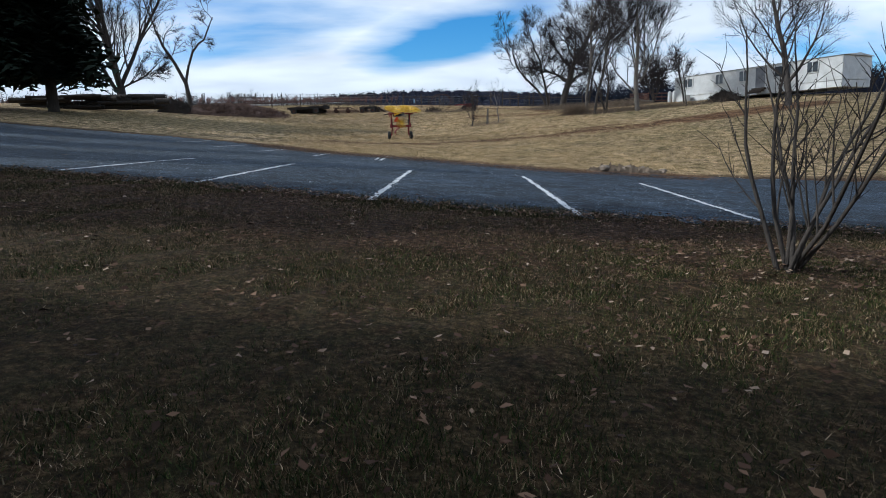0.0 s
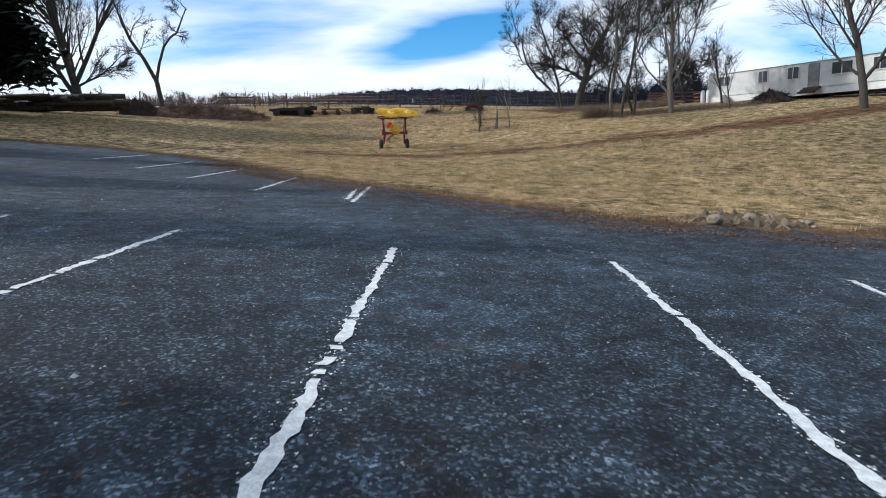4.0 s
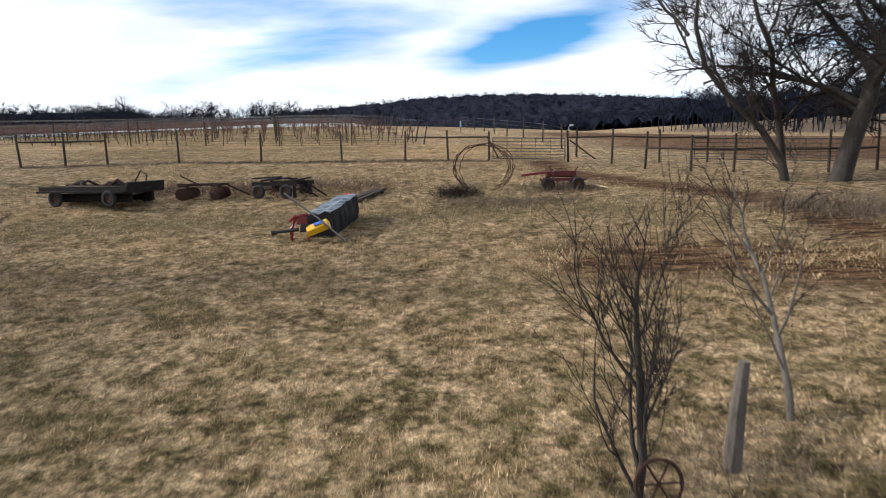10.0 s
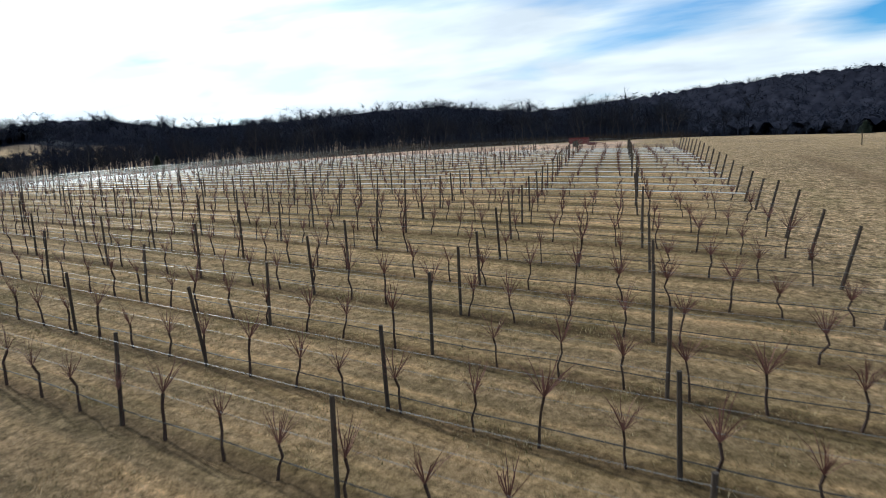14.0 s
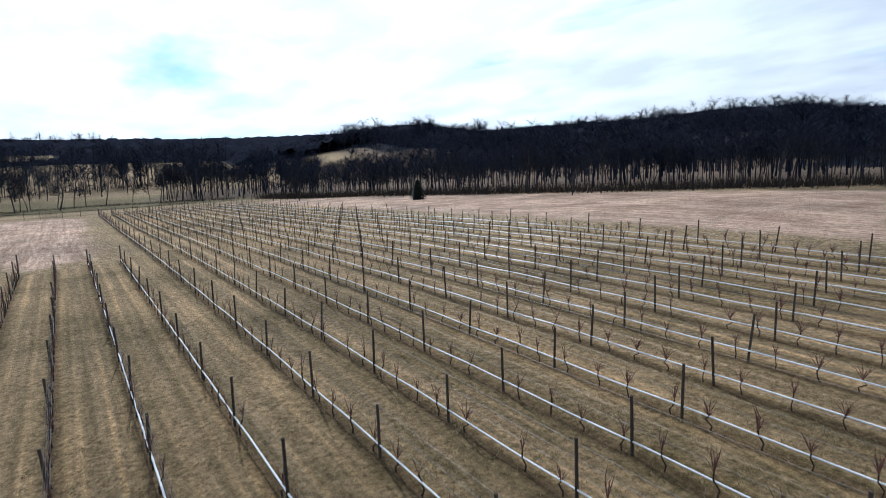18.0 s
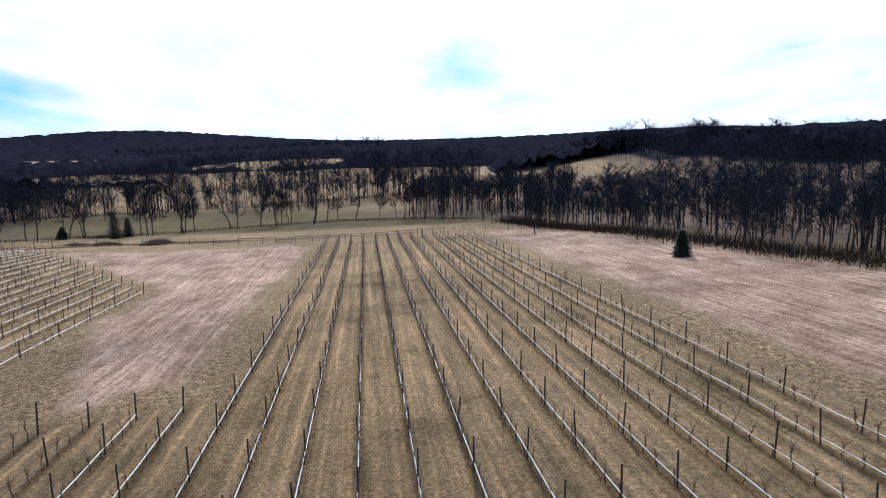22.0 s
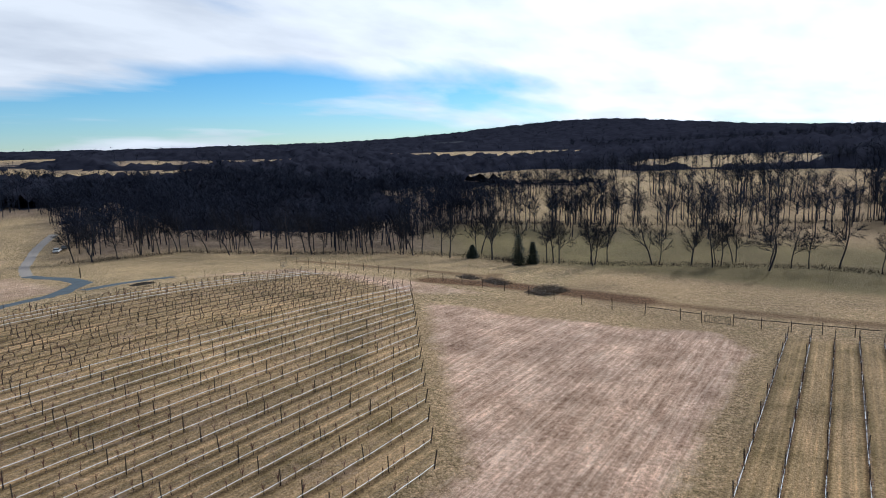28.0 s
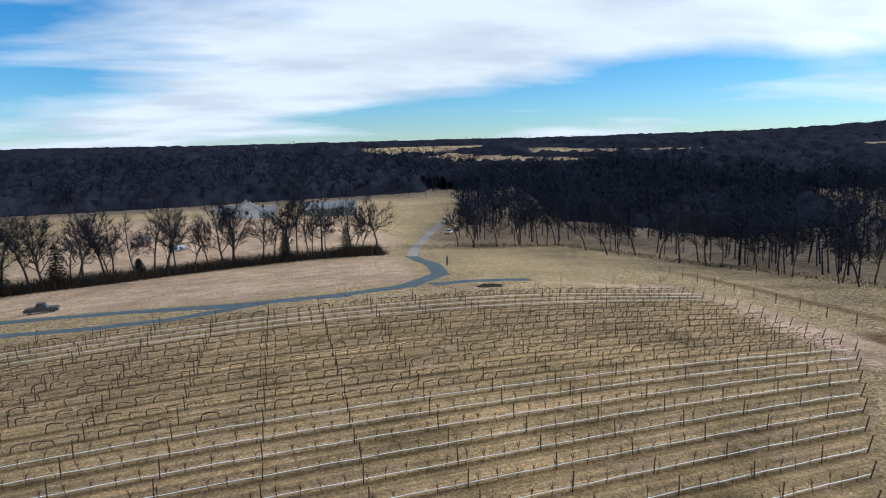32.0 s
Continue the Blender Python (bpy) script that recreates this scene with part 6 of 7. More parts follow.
fence("fence", [(-26.1, 83.4), (-24.2, 84.5), (-22.4, 85.7), (-18.9, 87.5), (-13.9, 88.2), (-8.9, 88.7), (-4.9, 88.6), (-2.3, 88.9), (0.2, 88.8)], "weathered post and wire fence with pole braces", ((0, 2), (6, 8)))
fence("fence", [(4.85, 88.1), (7.2, 87.2), (9.9, 87.6), (12.6, 87.9)], "weathered post and rail fence beside the gate", ((0, 2), (2, 3)), (0.4, 0.9))
fence("fence", [(5.6, 91), (5.2, 98), (4.2, 106.5), (2.6, 112), (1.0, 116.7), (-0.5, 122.6), (-2.0, 130.4), (-3.7, 138.0), (-5.3, 145.0), (-6.8, 154.2), (-8.6, 164), (-10.5, 173.5), (-13.3, 186.5), (-16.5, 199)], "tall post and wire fence beside the grass track", (), seed=2)
fence("fence", [(-213, -6), (-200, -1), (-187, 3.2), (-174, 8), (-160, 11), (-147, 12.5), (-134, 13.5), (-120, 16), (-106, 18)], "thin post and wire fence along the lower vines", (), (0.5, 1.0, 1.5), STEEL_POST, seed=3)
W_POSTS = [(-224.5, -20), (-224, -14), (-223.5, -8), (-223.2, -2)] + [(-223.2 - 0.05 * i, 4 + 5.5 * i) for i in range(7)] + [(-223, 42), (-222.4, 48), (-221.8, 54), (-221.4, 60), (-221, 66), (-220.8, 72), (-220.6, 78), (-220.6, 84), (-220.8, 90), (-221.1, 96), (-221.4, 99.4)]
fence("fence", W_POSTS, "long post and wire fence below the stubble field", ((19, 20), (20, 21)), seed=4)
fence("fence", [(-222.2, 104), (-222.8, 108), (-223.8, 112), (-224.8, 116), (-225.8, 120), (-226.8, 124), (-228.5, 129), (-230.2, 134), (-232, 140), (-233.6, 146), (-235, 152), (-232, 158), (-228, 161)], "post and rail fence below the vine ends", ((0, 1), (1, 2), (2, 3), (3, 4), (4, 5), (5, 6), (6, 7)), seed=5)


def gate(x0, y0, x1, y1, label, bars=6, height=1.15, mat=None):
    o = Vector((x0, y0, ground_z(x0, y0)))
    e = Vector((x1, y1, ground_z(x1, y1))) - o
    g = thing("gate", Matrix.Translation(o), label, "gate")
    mat = mat or WIRE
    up = Vector((0, 0, 0.18))
    rim = Kit()
    a, b, c, d = up, e + up, e + up + Vector((0, 0, height)), up + Vector((0, 0, height))
    for p, q in ((a, b), (b, c), (c, d), (d, a)):
        rim.tube([p, q], 0.03, 6)
    part("gate_frame", rim.mesh("gate_frame", mat), None, g)
    for i in range(1, bars):
        z = up + Vector((0, 0, height * (i / bars) ** 1.25))
        part("bar", Kit().tube([z, e + z], 0.018, 6).mesh("bar", mat), None, g)
    for u in (0.2, 0.4, 0.6, 0.8):
        part("stay", Kit().tube([e * u + up, e * u + up + Vector((0, 0, height))], 0.016, 6).mesh("stay", mat), None, g)
    return g


GATE_GREY = surface("gate steel", (0.03, 0.03, 0.03), (0.08, 0.076, 0.07), 4, 0.6, 0.4, bump=0.1)
gate(0.45, 88.5, 4.65, 88.0, "closed tubular steel farm gate between wooden posts", 7, 1.2, GATE_GREY)
gate(-221.4, 99.8, -222.1, 103.6, "closed steel farm gate below the stubble field", mat=GATE_GREY)
gate(-217.5, -9.5, -213.4, -6.3, "steel farm gate near the drive", mat=GATE_GREY)
gate(12.0, 88.3, 15.6, 87.3, "steel livestock panel beside the pasture", mat=GATE_GREY)
gate(16.0, 87.2, 19.5, 86.3, "steel livestock panel beside the pasture", mat=GATE_GREY)


def brace(x0, y0, z0, x1, y1, label):
    o = Vector((x0, y0, ground_z(x0, y0)))
    b = thing("brace_pole", Matrix.Translation(o), label, "brace")
    part("shaft", Kit().tube([(0, 0, z0), (x1 - x0, y1 - y0, ground_z(x1, y1) - o.z + 0.02)], [0.05, 0.045], 7).mesh("shaft", POST), None, b)


brace(4.95, 88.15, 1.25, 6.6, 89.7, "leaning wooden brace at the gate post")
brace(0.1, 88.9, 1.45, 0.75, 90.0, "short wooden brace behind the gate post")
knob = thing("post_lamp", pose(4.87, 88.1, ground_z(4.87, 88.1) + 1.86), "small white lamp on top of the gate post", "lamp")
part("arm", Kit().tube([(0, 0, -0.05), (0, 0, 0.14), (0.1, 0, 0.22)], 0.018, 6).mesh("arm", SIDING), None, knob)
part("head", box_bm((0.22, 0.14, 0.12), (0.16, 0, 0.26), 0.03), SIDING, knob)


def board_pen(x, y, turn, width, rows, label):
    """A pen of rough boards on posts: a front and a returning side."""
    p = thing("board_pen", on_ground(x, y, 0, turn), label, "livestock pen")
    rnd = random.Random(int(x * 10))
    for i in range(4):
        part("post", Kit().box((width * i / 3, 0, 0.9), (0.14, 0.14, 2.1)).mesh("post", POST), None, p)
    for side in range(2):
        for k in range(rows):
            z = 0.25 + 1.55 * k / (rows - 1)
            if side:
                part("board", Kit().box((width, 2.0, z), (0.05, 4.0, 0.17)).mesh("board", RED_BOARD), None, p)
            else:
                part("board", Kit().box((width / 2, -0.1, z + rnd.gauss(0, 0.02)), (width + 0.2, 0.05, 0.17), pose(0, 0, 0, 0, rnd.gauss(0, 0.6), 0).to_3x3()).mesh("board", RED_BOARD), None, p)


RED_BOARD = surface("old red boards", (0.05, 0.022, 0.016), (0.15, 0.075, 0.055), 4, 0.9, bump=0.5)
board_pen(28.9, 95.5, -8, 2.6, 6, "weathered reddish board pen in the brown pasture")
board_pen(32.2, 95.4, -5, 4.0, 4, "low weathered board pen in the brown pasture")
fence("fence", [(8.5, 84.5), (10.5, 83.4), (12.4, 82.9), (14.4, 82.6), (16.5, 82.3), (18.8, 82.6)], "old post and board fence under the bare trees", ((0, 1), (1, 2), (2, 3), (3, 4), (4, 5)), (0.4, 0.8), None, 1.1, 8)


# ---- the hay rake ----


def finger_wheel(r_in=0.23, r_ring=0.53, r_out=0.76, tines=72):
    """A finger wheel lying in its own xy plane: dish, ring, tines."""
    bm = bmesh.new()
    prof = [(0.0, 0.06), (0.05, 0.06), (0.07, 0.03), (0.15, 0.015), (r_in, 0.035), (r_in + 0.012, 0.02)]
    rings = []
    for r, z in prof:
        rings.append([bm.verts.new((r * math.cos(2 * math.pi * k / 28), r * math.sin(2 * math.pi * k / 28), z)) for k in range(28)] if r > 0 else [bm.verts.new((0, 0, z))])
    for k in range(28):
        bm.faces.new((rings[0][0], rings[1][k], rings[1][(k + 1) % 28]))
    for a, b in zip(rings[1:], rings[2:]):
        for k in range(28):
            bm.faces.new((a[k], b[k], b[(k + 1) % 28], a[(k + 1) % 28]))
    dish = bpy.data.meshes.new("dish")
    bm.to_mesh(dish)
    bm.free()
    dish.materials.append(YELLOW)
    dish.polygons.foreach_set("use_smooth", [True] * len(dish.polygons))
    ring = Kit().tube([(r_ring * math.cos(2 * math.pi * k / 36), r_ring * math.sin(2 * math.pi * k / 36), 0.0) for k in range(37)], 0.013, 6, False)
    t = Kit()
    for k in range(tines):
        a = 2 * math.pi * k / tines
        ca, sa = math.cos(a), math.sin(a)
        b = a - 0.09
        t.tube([(r_in * 0.7 * ca, r_in * 0.7 * sa, 0.015), (r_ring * ca, r_ring * sa, 0.0), (0.64 * ca, 0.64 * sa, -0.01), (r_out * math.cos(b), r_out * math.sin(b), -0.07)], [0.010, 0.009, 0.008, 0.006], 4, False)
    hub = Kit().tube([(0, 0, -0.12), (0, 0, 0.085)], [0.05, 0.035], 8)
    return dish, ring.mesh("ring", YELLOW), t.mesh("tines", STEEL), hub.mesh("hub", RUST)


WHEEL = finger_wheel()


def add_finger_wheel(parent, at, normal, scale=1.0, spin=0.0):
    q = Vector((0, 0, 1)).rotation_difference(Vector(normal))
    w = part("finger_wheel", WHEEL[0], None, parent, "yellow spoked finger wheel")
    w.matrix_local = Matrix.Translation(at) @ q.to_matrix().to_4x4() @ pose(0, 0, 0, 0, 0, spin) @ Matrix.Scale(scale, 4)
    part("rim_ring", WHEEL[1], None, w)
    part("tine_fan", WHEEL[2], None, w)["kind"] = "stuff"
    part("hub", WHEEL[3], None, w)


def tyre(parent, at, r=0.33, w=0.2, rim=None, axis_x=True):
    bm = bmesh.new()
    prof = [(r * 0.58, -w * 0.42), (r * 0.8, -w * 0.5), (r * 0.95, -w * 0.42), (r, -w * 0.2), (r, w * 0.2), (r * 0.95, w * 0.42), (r * 0.8, w * 0.5), (r * 0.58, w * 0.42)]
    n = 26
    rows = [[bm.verts.new((x, rr * math.cos(2 * math.pi * k / n), rr * math.sin(2 * math.pi * k / n))) for rr, x in prof] for k in range(n)]
    for k in range(n):
        a, b = rows[k], rows[(k + 1) % n]
        for i in range(len(prof) - 1):
            bm.faces.new((a[i], b[i], b[i + 1], a[i + 1]))
    m = Matrix.Translation(at) @ (Matrix() if axis_x else pose(0, 0, 0, 0, 0, 90))
    t = part("tyre", bm, RUBBER, parent, "black rubber tyre")
    t.matrix_local = m
    for p in t.data.polygons:
        p.use_smooth = True
    k = Kit().tube([(-w * 0.25, 0, 0), (-w * 0.1, 0, 0), (w * 0.1, 0, 0), (w * 0.25, 0, 0)], [r * 0.5, r * 0.6, r * 0.6, r * 0.5], 16)
    part("rim", k.mesh("rim", rim or YELLOW), None, t)
    return t


def hay_rake():
    m = on_ground(-2.94, 48.3, 0.0, 11)
    rk = thing("hay_rake", m, "red and yellow wheel rake folded up in dry grass", "hay rake")
    for s in (-1, 1):
        tyre(rk, (s * 0.84, 0.35, 0.31), 0.32, 0.2)
        leg = Kit().tube([(s * 0.66, 0.35, 0.32), (s * 0.64, 0.25, 0.62), (s * 0.62, -0.02, 0.92)], [0.05, 0.055, 0.065], 6)
        leg.tube([(s * 0.66, 0.35, 0.31), (s * 0.90, 0.35, 0.31)], 0.03, 8)
        part("axle_leg", leg.mesh("axle_leg", RED), None, rk)
        up = Kit().box((s * 0.70, -0.1, 1.40), (0.09, 0.10, 1.0))
        up.box((s * 0.74, -0.12, 1.02), (0.14, 0.16, 0.30)).box((s * 0.72, -0.1, 1.88), (0.2, 0.2, 0.12))
        part("upright", up.mesh("upright", RED), None, rk)
        cyl = Kit().tube([(s * 0.60, 0.0, 1.05), (s * 0.64, 0.05, 1.45)], 0.035, 8).tube([(s * 0.64, 0.05, 1.45), (s * 0.68, 0.1, 1.85)], 0.018, 8)
        part("lift_cylinder", cyl.mesh("lift_cylinder", GATE_GREY), None, rk)
        # long beam that carries the wheels, rising a little ahead
        cx = 0.17 + s * 0.52
        beam = Kit().tube([(cx + 0.30, -1.6, 1.90), (cx + 0.30, 0.0, 2.02), (cx + 0.28, 1.7, 2.16)], 0.05, 6)
        beam.tube([(s * 0.30, -0.1, 1.92), (s * 0.98, -0.1, 1.92)], 0.045, 6)
        part("wheel_beam", beam.mesh("wheel_beam", RED), None, rk)
        for i in range(5):
            y = -1.50 + 0.73 * i
            z = 2.17 + 0.065 * i
            arm = Kit().tube([(cx + 0.30, y, z - 0.25), (cx + 0.12, y + 0.03, z - 0.14), (cx + 0.02, y, z - 0.06)], 0.028, 6)
            part("wheel_arm", arm.mesh("wheel_arm", RED), None, rk)
            add_finger_wheel(rk, (cx, y, z), Vector((0.10, -0.42, 0.90)), 0.93, 11 * i)
    part("cross_beam", Kit().box((0, -0.05, 0.98), (1.40, 0.14, 0.16)).box((0, -0.03, 0.98), (0.4, 0.2, 0.22)).mesh("cross_beam", RED), None, rk)
    part("draw_bar", Kit().tube([(0, 0.05, 0.93), (0, 2.2, 0.84), (0, 4.0, 0.62)], [0.075, 0.07, 0.05], 6).mesh("draw_bar", RED), None, rk)
    part("jack_stand", Kit().tube([(0.05, 3.5, 0.68), (0.05, 3.5, 0.0)], 0.035, 6).box((0.05, 3.5, 0.01), (0.2, 0.2, 0.02)).mesh("jack_stand", RED), None, rk)
    add_finger_wheel(rk, (0.0, -0.55, 1.22), Vector((0.25, -0.93, 0.22)), 0.58, 20)
    part("stub_axle", Kit().tube([(0.0, -0.5, 1.2), (0.0, -0.08, 1.02)], 0.03, 6).mesh("stub_axle", RED), None, rk)
    tri = bmesh.new()
    pts = [(-0.20, 0, 0), (0.20, 0, 0), (0.23, 0, 0.06), (0.05, 0, 0.36), (-0.05, 0, 0.36), (-0.23, 0, 0.06)]
    f0 = tri.faces.new([tri.verts.new(p) for p in pts])
    ext = bmesh.ops.extrude_face_region(tri, geom=[f0])
    bmesh.ops.translate(tri, verts=[v for v in ext["geom"] if isinstance(v, bmesh.types.BMVert)], vec=(0, 0.012, 0))
    sign = part("warning_triangle", tri, SIGNAL, rk, "red and orange slow-vehicle triangle")
    sign.matrix_local = pose(-0.30, -0.40, 1.30, -6, 0, 0)
    part("sign_stay", Kit().tube([(-0.30, -0.38, 1.40), (-0.30, -0.06, 1.05)], 0.018, 6).mesh("sign_stay", RED), None, rk)
    for i in range(5):
        s = -1 if i % 2 else 1
        h = Kit().tube([(0.08 * i - 0.2, 0.0, 0.98), (0.25 * s, -0.1, 1.3 + 0.05 * i), (0.5 * s, 0, 1.25), (0.68 * s, 0.0, 1.7)], 0.01, 5, False)
        part("hydraulic_hose", h.mesh("hydraulic_hose", RUBBER), None, rk)
    return rk


hay_rake()


# ---- parked implements ----


# black for the cover's sides: the shade on them is put into the colour
FLANK_SHADE = surface("shaded flank", (0.006, 0.006, 0.007), (0.018, 0.018, 0.02), 3, 0.6, bump=0.2)


def disc_mower():
    m = on_ground(-4.72, 69.4, 0.0, -5)
    mw = thing("disc_mower", m, "covered disc mower with red frame and yellow guard parked in grass", "mower")
    # folded cutter bar under a dark cover: upright flanks blackened for their shade, a creased top that narrows to the
    # far end
    n, length = 14, 2.75
    v, f = [], []
    rnd = random.Random(3)
    for i in range(n + 1):
        u = i / n
        y, w = 0.95 + length * u, 0.43 - 0.05 * u
        lo, hi = 0.10 + 0.25 * u, 0.98 + 0.40 * u
        sag = 0.025 * math.sin(u * 17) - 0.12 * max(0, 0.25 - u)
        for x, z in ((-w, lo), (-w * 1.05, (lo + hi) / 2), (-w, hi - 0.08 + sag), (-w * 0.5, hi - 0.02), (0.0, hi - 0.05 + sag), (w * 0.55, hi + 0.02 - sag), (w, hi - 0.03), (w * 1.04, (lo + hi) / 2), (w * 0.96, lo)):
            v.append((x + rnd.gauss(0, 0.02), y + rnd.gauss(0, 0.02), z + rnd.gauss(0, 0.02)))
    for i in range(n):
        for k in range(9):
            a, b = i * 9 + k, i * 9 + (k + 1) % 9
            f.append((a, a + 9, b + 9, b))
    f += [tuple(range(8, -1, -1)), tuple(n * 9 + k for k in range(9))]
    part("cover", mesh_from("cover", v, f, [TARP, FLANK_SHADE], False, [1 if k in (0, 6, 7, 8) else 0 for _ in range(n) for k in range(9)] + [1, 1]), None, mw, "grey fabric cover with its side shade coloured in black")
    part("end_label", box_bm((0.3, 0.10, 0.02), (0.02, 0.9 + length, 1.38)), SIGNAL, mw, "small red label")
    part("end_label", box_bm((0.16, 0.12, 0.02), (0.18, 0.72 + length, 1.36)), SIDING, mw, "small white label")
    fr = Kit().tube([(-0.78, 0.50, 0.0), (-0.74, 0.45, 0.5), (-0.60, 0.55, 0.86), (-0.30, 0.80, 0.90)], [0.05, 0.06, 0.075, 0.06], 7)
    fr.box((-0.45, 0.66, 0.72), (0.34, 0.22, 0.26), pose(0, 0, 0, 0, 12, 20).to_3x3(), 0.8).tube([(-0.62, 0.55, 0.9), (-0.80, 0.4, 0.72)], 0.05, 7)
    part("frame", fr.mesh("frame", RED), None, mw)
    part("gearbox", Kit().box((-0.32, 0.55, 0.5), (0.24, 0.26, 0.24), None, 0.85).mesh("gearbox", RUBBER), None, mw)
    part("guard", Kit().box((0.12, 0.52, 0.52), (0.80, 0.34, 0.20), pose(0, 0, 0, 30, -20, 18).to_3x3(), 0.86).mesh("guard", YELLOW), None, mw, "yellow metal guard")
    part("decal", Kit().box((0.18, 0.47, 0.67), (0.34, 0.14, 0.02), pose(0, 0, 0, 30, -20, 18).to_3x3()).mesh("decal", surface("blue decal", (0.02, 0.08, 0.4), (0.04, 0.14, 0.55), 4, 0.5)), None, mw, "blue label patch")
    part("hitch", Kit().tube([(-1.25, 0.30, 0.38), (-0.5, 0.45, 0.46)], [0.045, 0.06], 7).tube([(-1.35, 0.28, 0.36), (-1.18, 0.31, 0.38)], [0.085, 0.06], 7).mesh("hitch", RUBBER), None, mw)
    part("swath_bar", Kit().tube([(1.02, 0.62, 0.05), (0.2, 0.35, 0.85), (-0.76, 0.10, 1.65)], 0.03, 7).mesh("swath_bar", WIRE), None, mw, "pale steel bar")
    part("skid", Kit().box((0.0, 2.3, 0.16), (0.5, 2.4, 0.32)).mesh("skid", RUST), None, mw)
    part("foot", Kit().tube([(-0.25, 0.62, 0.0), (-0.25, 0.62, 0.5)], 0.04, 6).box((-0.25, 0.62, 0.015), (0.25, 0.25, 0.03)).mesh("foot", RED), None, mw)


disc_mower()


def wire_hoop():
    h = thing("wire_hoop", on_ground(0.3, 78.0, 0, -14) @ Matrix.Diagonal((1.2, 1.2, 1.12, 1)), "tall rusty wire hoop standing upright in weeds", "wire hoop")
    for i in range(5):
        rnd = random.Random(i)
        r, off, tilt = 0.96 + 0.12 * rnd.random(), rnd.uniform(-0.26, 0.26), rnd.uniform(-15, 15)
        pts = []
        for k in range(29):
            a = math.radians(-60 + 300 * k / 28)
            pts.append((r * 1.05 * math.cos(a) + 0.02 * rnd.gauss(0, 1), off + 0.1 * math.sin(2 * a), 0.86 + r * 0.92 * math.sin(a) + 0.02 * rnd.gauss(0, 1)))
        o = part("strand", Kit().tube(pts, 0.014, 5, False).mesh("strand", RUST), None, h)
        o.matrix_local = pose(0, 0, 0, tilt * 0.4, 0, tilt)
    for k in range(10):
        a = math.radians(-50 + 28 * k)
        part("stay", Kit().tube([(1.03 * math.cos(a), -0.15, 0.86 + 0.93 * math.sin(a)), (1.05 * math.cos(a), 0.15, 0.87 + 0.93 * math.sin(a))], 0.012, 5, False).mesh("stay", RUST), None, h)


wire_hoop()


BLACK_WOOD = surface("charred boards", (0.006, 0.005, 0.005), (0.028, 0.021, 0.017), 4, 0.9, bump=0.6, stretch=(1, 6, 1))


def implement(x, y, turn, label):
    return thing("old_implement", on_ground(x, y, 0, turn), label, "farm implement")


def wagon_wheels(w, width, places, r):
    for sx in (-1, 1):
        for y in places:
            tyre(w, (sx * (width / 2 + 0.02), y, r * 0.85), r, 0.14, RUST)
    for y in places:
        part("axle", Kit().tube([(-width / 2, y, r), (width / 2, y, r)], 0.04, 6).mesh("axle", RUST), None, w)


def flat_wagon():
    """A sagging black wagon with sideboards and a bent lever."""
    rnd = random.Random(1)
    w = implement(-15.3, 74.9, 80, "black derelict flat wagon sunk in dead grass")
    L_, W = 4.4, 2.0
    for i in range(9):
        part("board", Kit().box((W * (i / 8 - 0.5), rnd.gauss(0, 0.08), 0.52 + rnd.gauss(0, 0.03)), (0.2, L_ * rnd.uniform(0.85, 1.02), 0.07), pose(0, 0, 0, rnd.gauss(0, 1.5), 0, rnd.gauss(0, 1)).to_3x3()).mesh("board", BLACK_WOOD), None, w)
    for sx in (-1, 1):
        part("side_rail", Kit().box((sx * W / 2, 0, 0.66), (0.08, L_, 0.22)).mesh("side_rail", BLACK_WOOD), None, w)
        part("sill", Kit().box((sx * W * 0.3, 0, 0.30), (0.14, L_ * 0.9, 0.34)).mesh("sill", BLACK_WOOD), None, w)
    part("headboard", Kit().box((0, -L_ / 2, 0.72), (W, 0.08, 0.42), pose(0, 0, 0, 8, 0, 0).to_3x3()).mesh("headboard", BLACK_WOOD), None, w)
    wagon_wheels(w, W, (-1.3, 1.4), 0.34)
    part("lever", Kit().tube([(0.5, -1.7, 0.6), (0.45, -1.9, 1.15), (0.30, -1.75, 1.35), (0.2, -1.5, 0.9)], 0.03, 6).mesh("lever", RUST), None, w)
    for i in range(9):
        x, y, a = rnd.uniform(-0.8, 0.8), rnd.uniform(-1.8, 1.6), rnd.uniform(0, 3.1)
        part("scrap_bar", Kit().tube([(x - math.cos(a) * 0.6, y - math.sin(a) * 0.6, 0.62), (x, y, rnd.uniform(0.7, 1.0)), (x + math.cos(a) * 0.6, y + math.sin(a) * 0.6, rnd.uniform(0.62, 0.95))], rnd.uniform(0.03, 0.08), 6).mesh("scrap_bar", RUST if i % 3 else BLACK_WOOD), None, w)
    for i in range(3):
        part("pole", Kit().tube([(rnd.uniform(-0.8, 0.8), -2.3, 0.66), (rnd.uniform(-0.8, 0.8), rnd.uniform(0.5, 2), 0.78)], 0.03, 6).mesh("pole", POST), None, w)


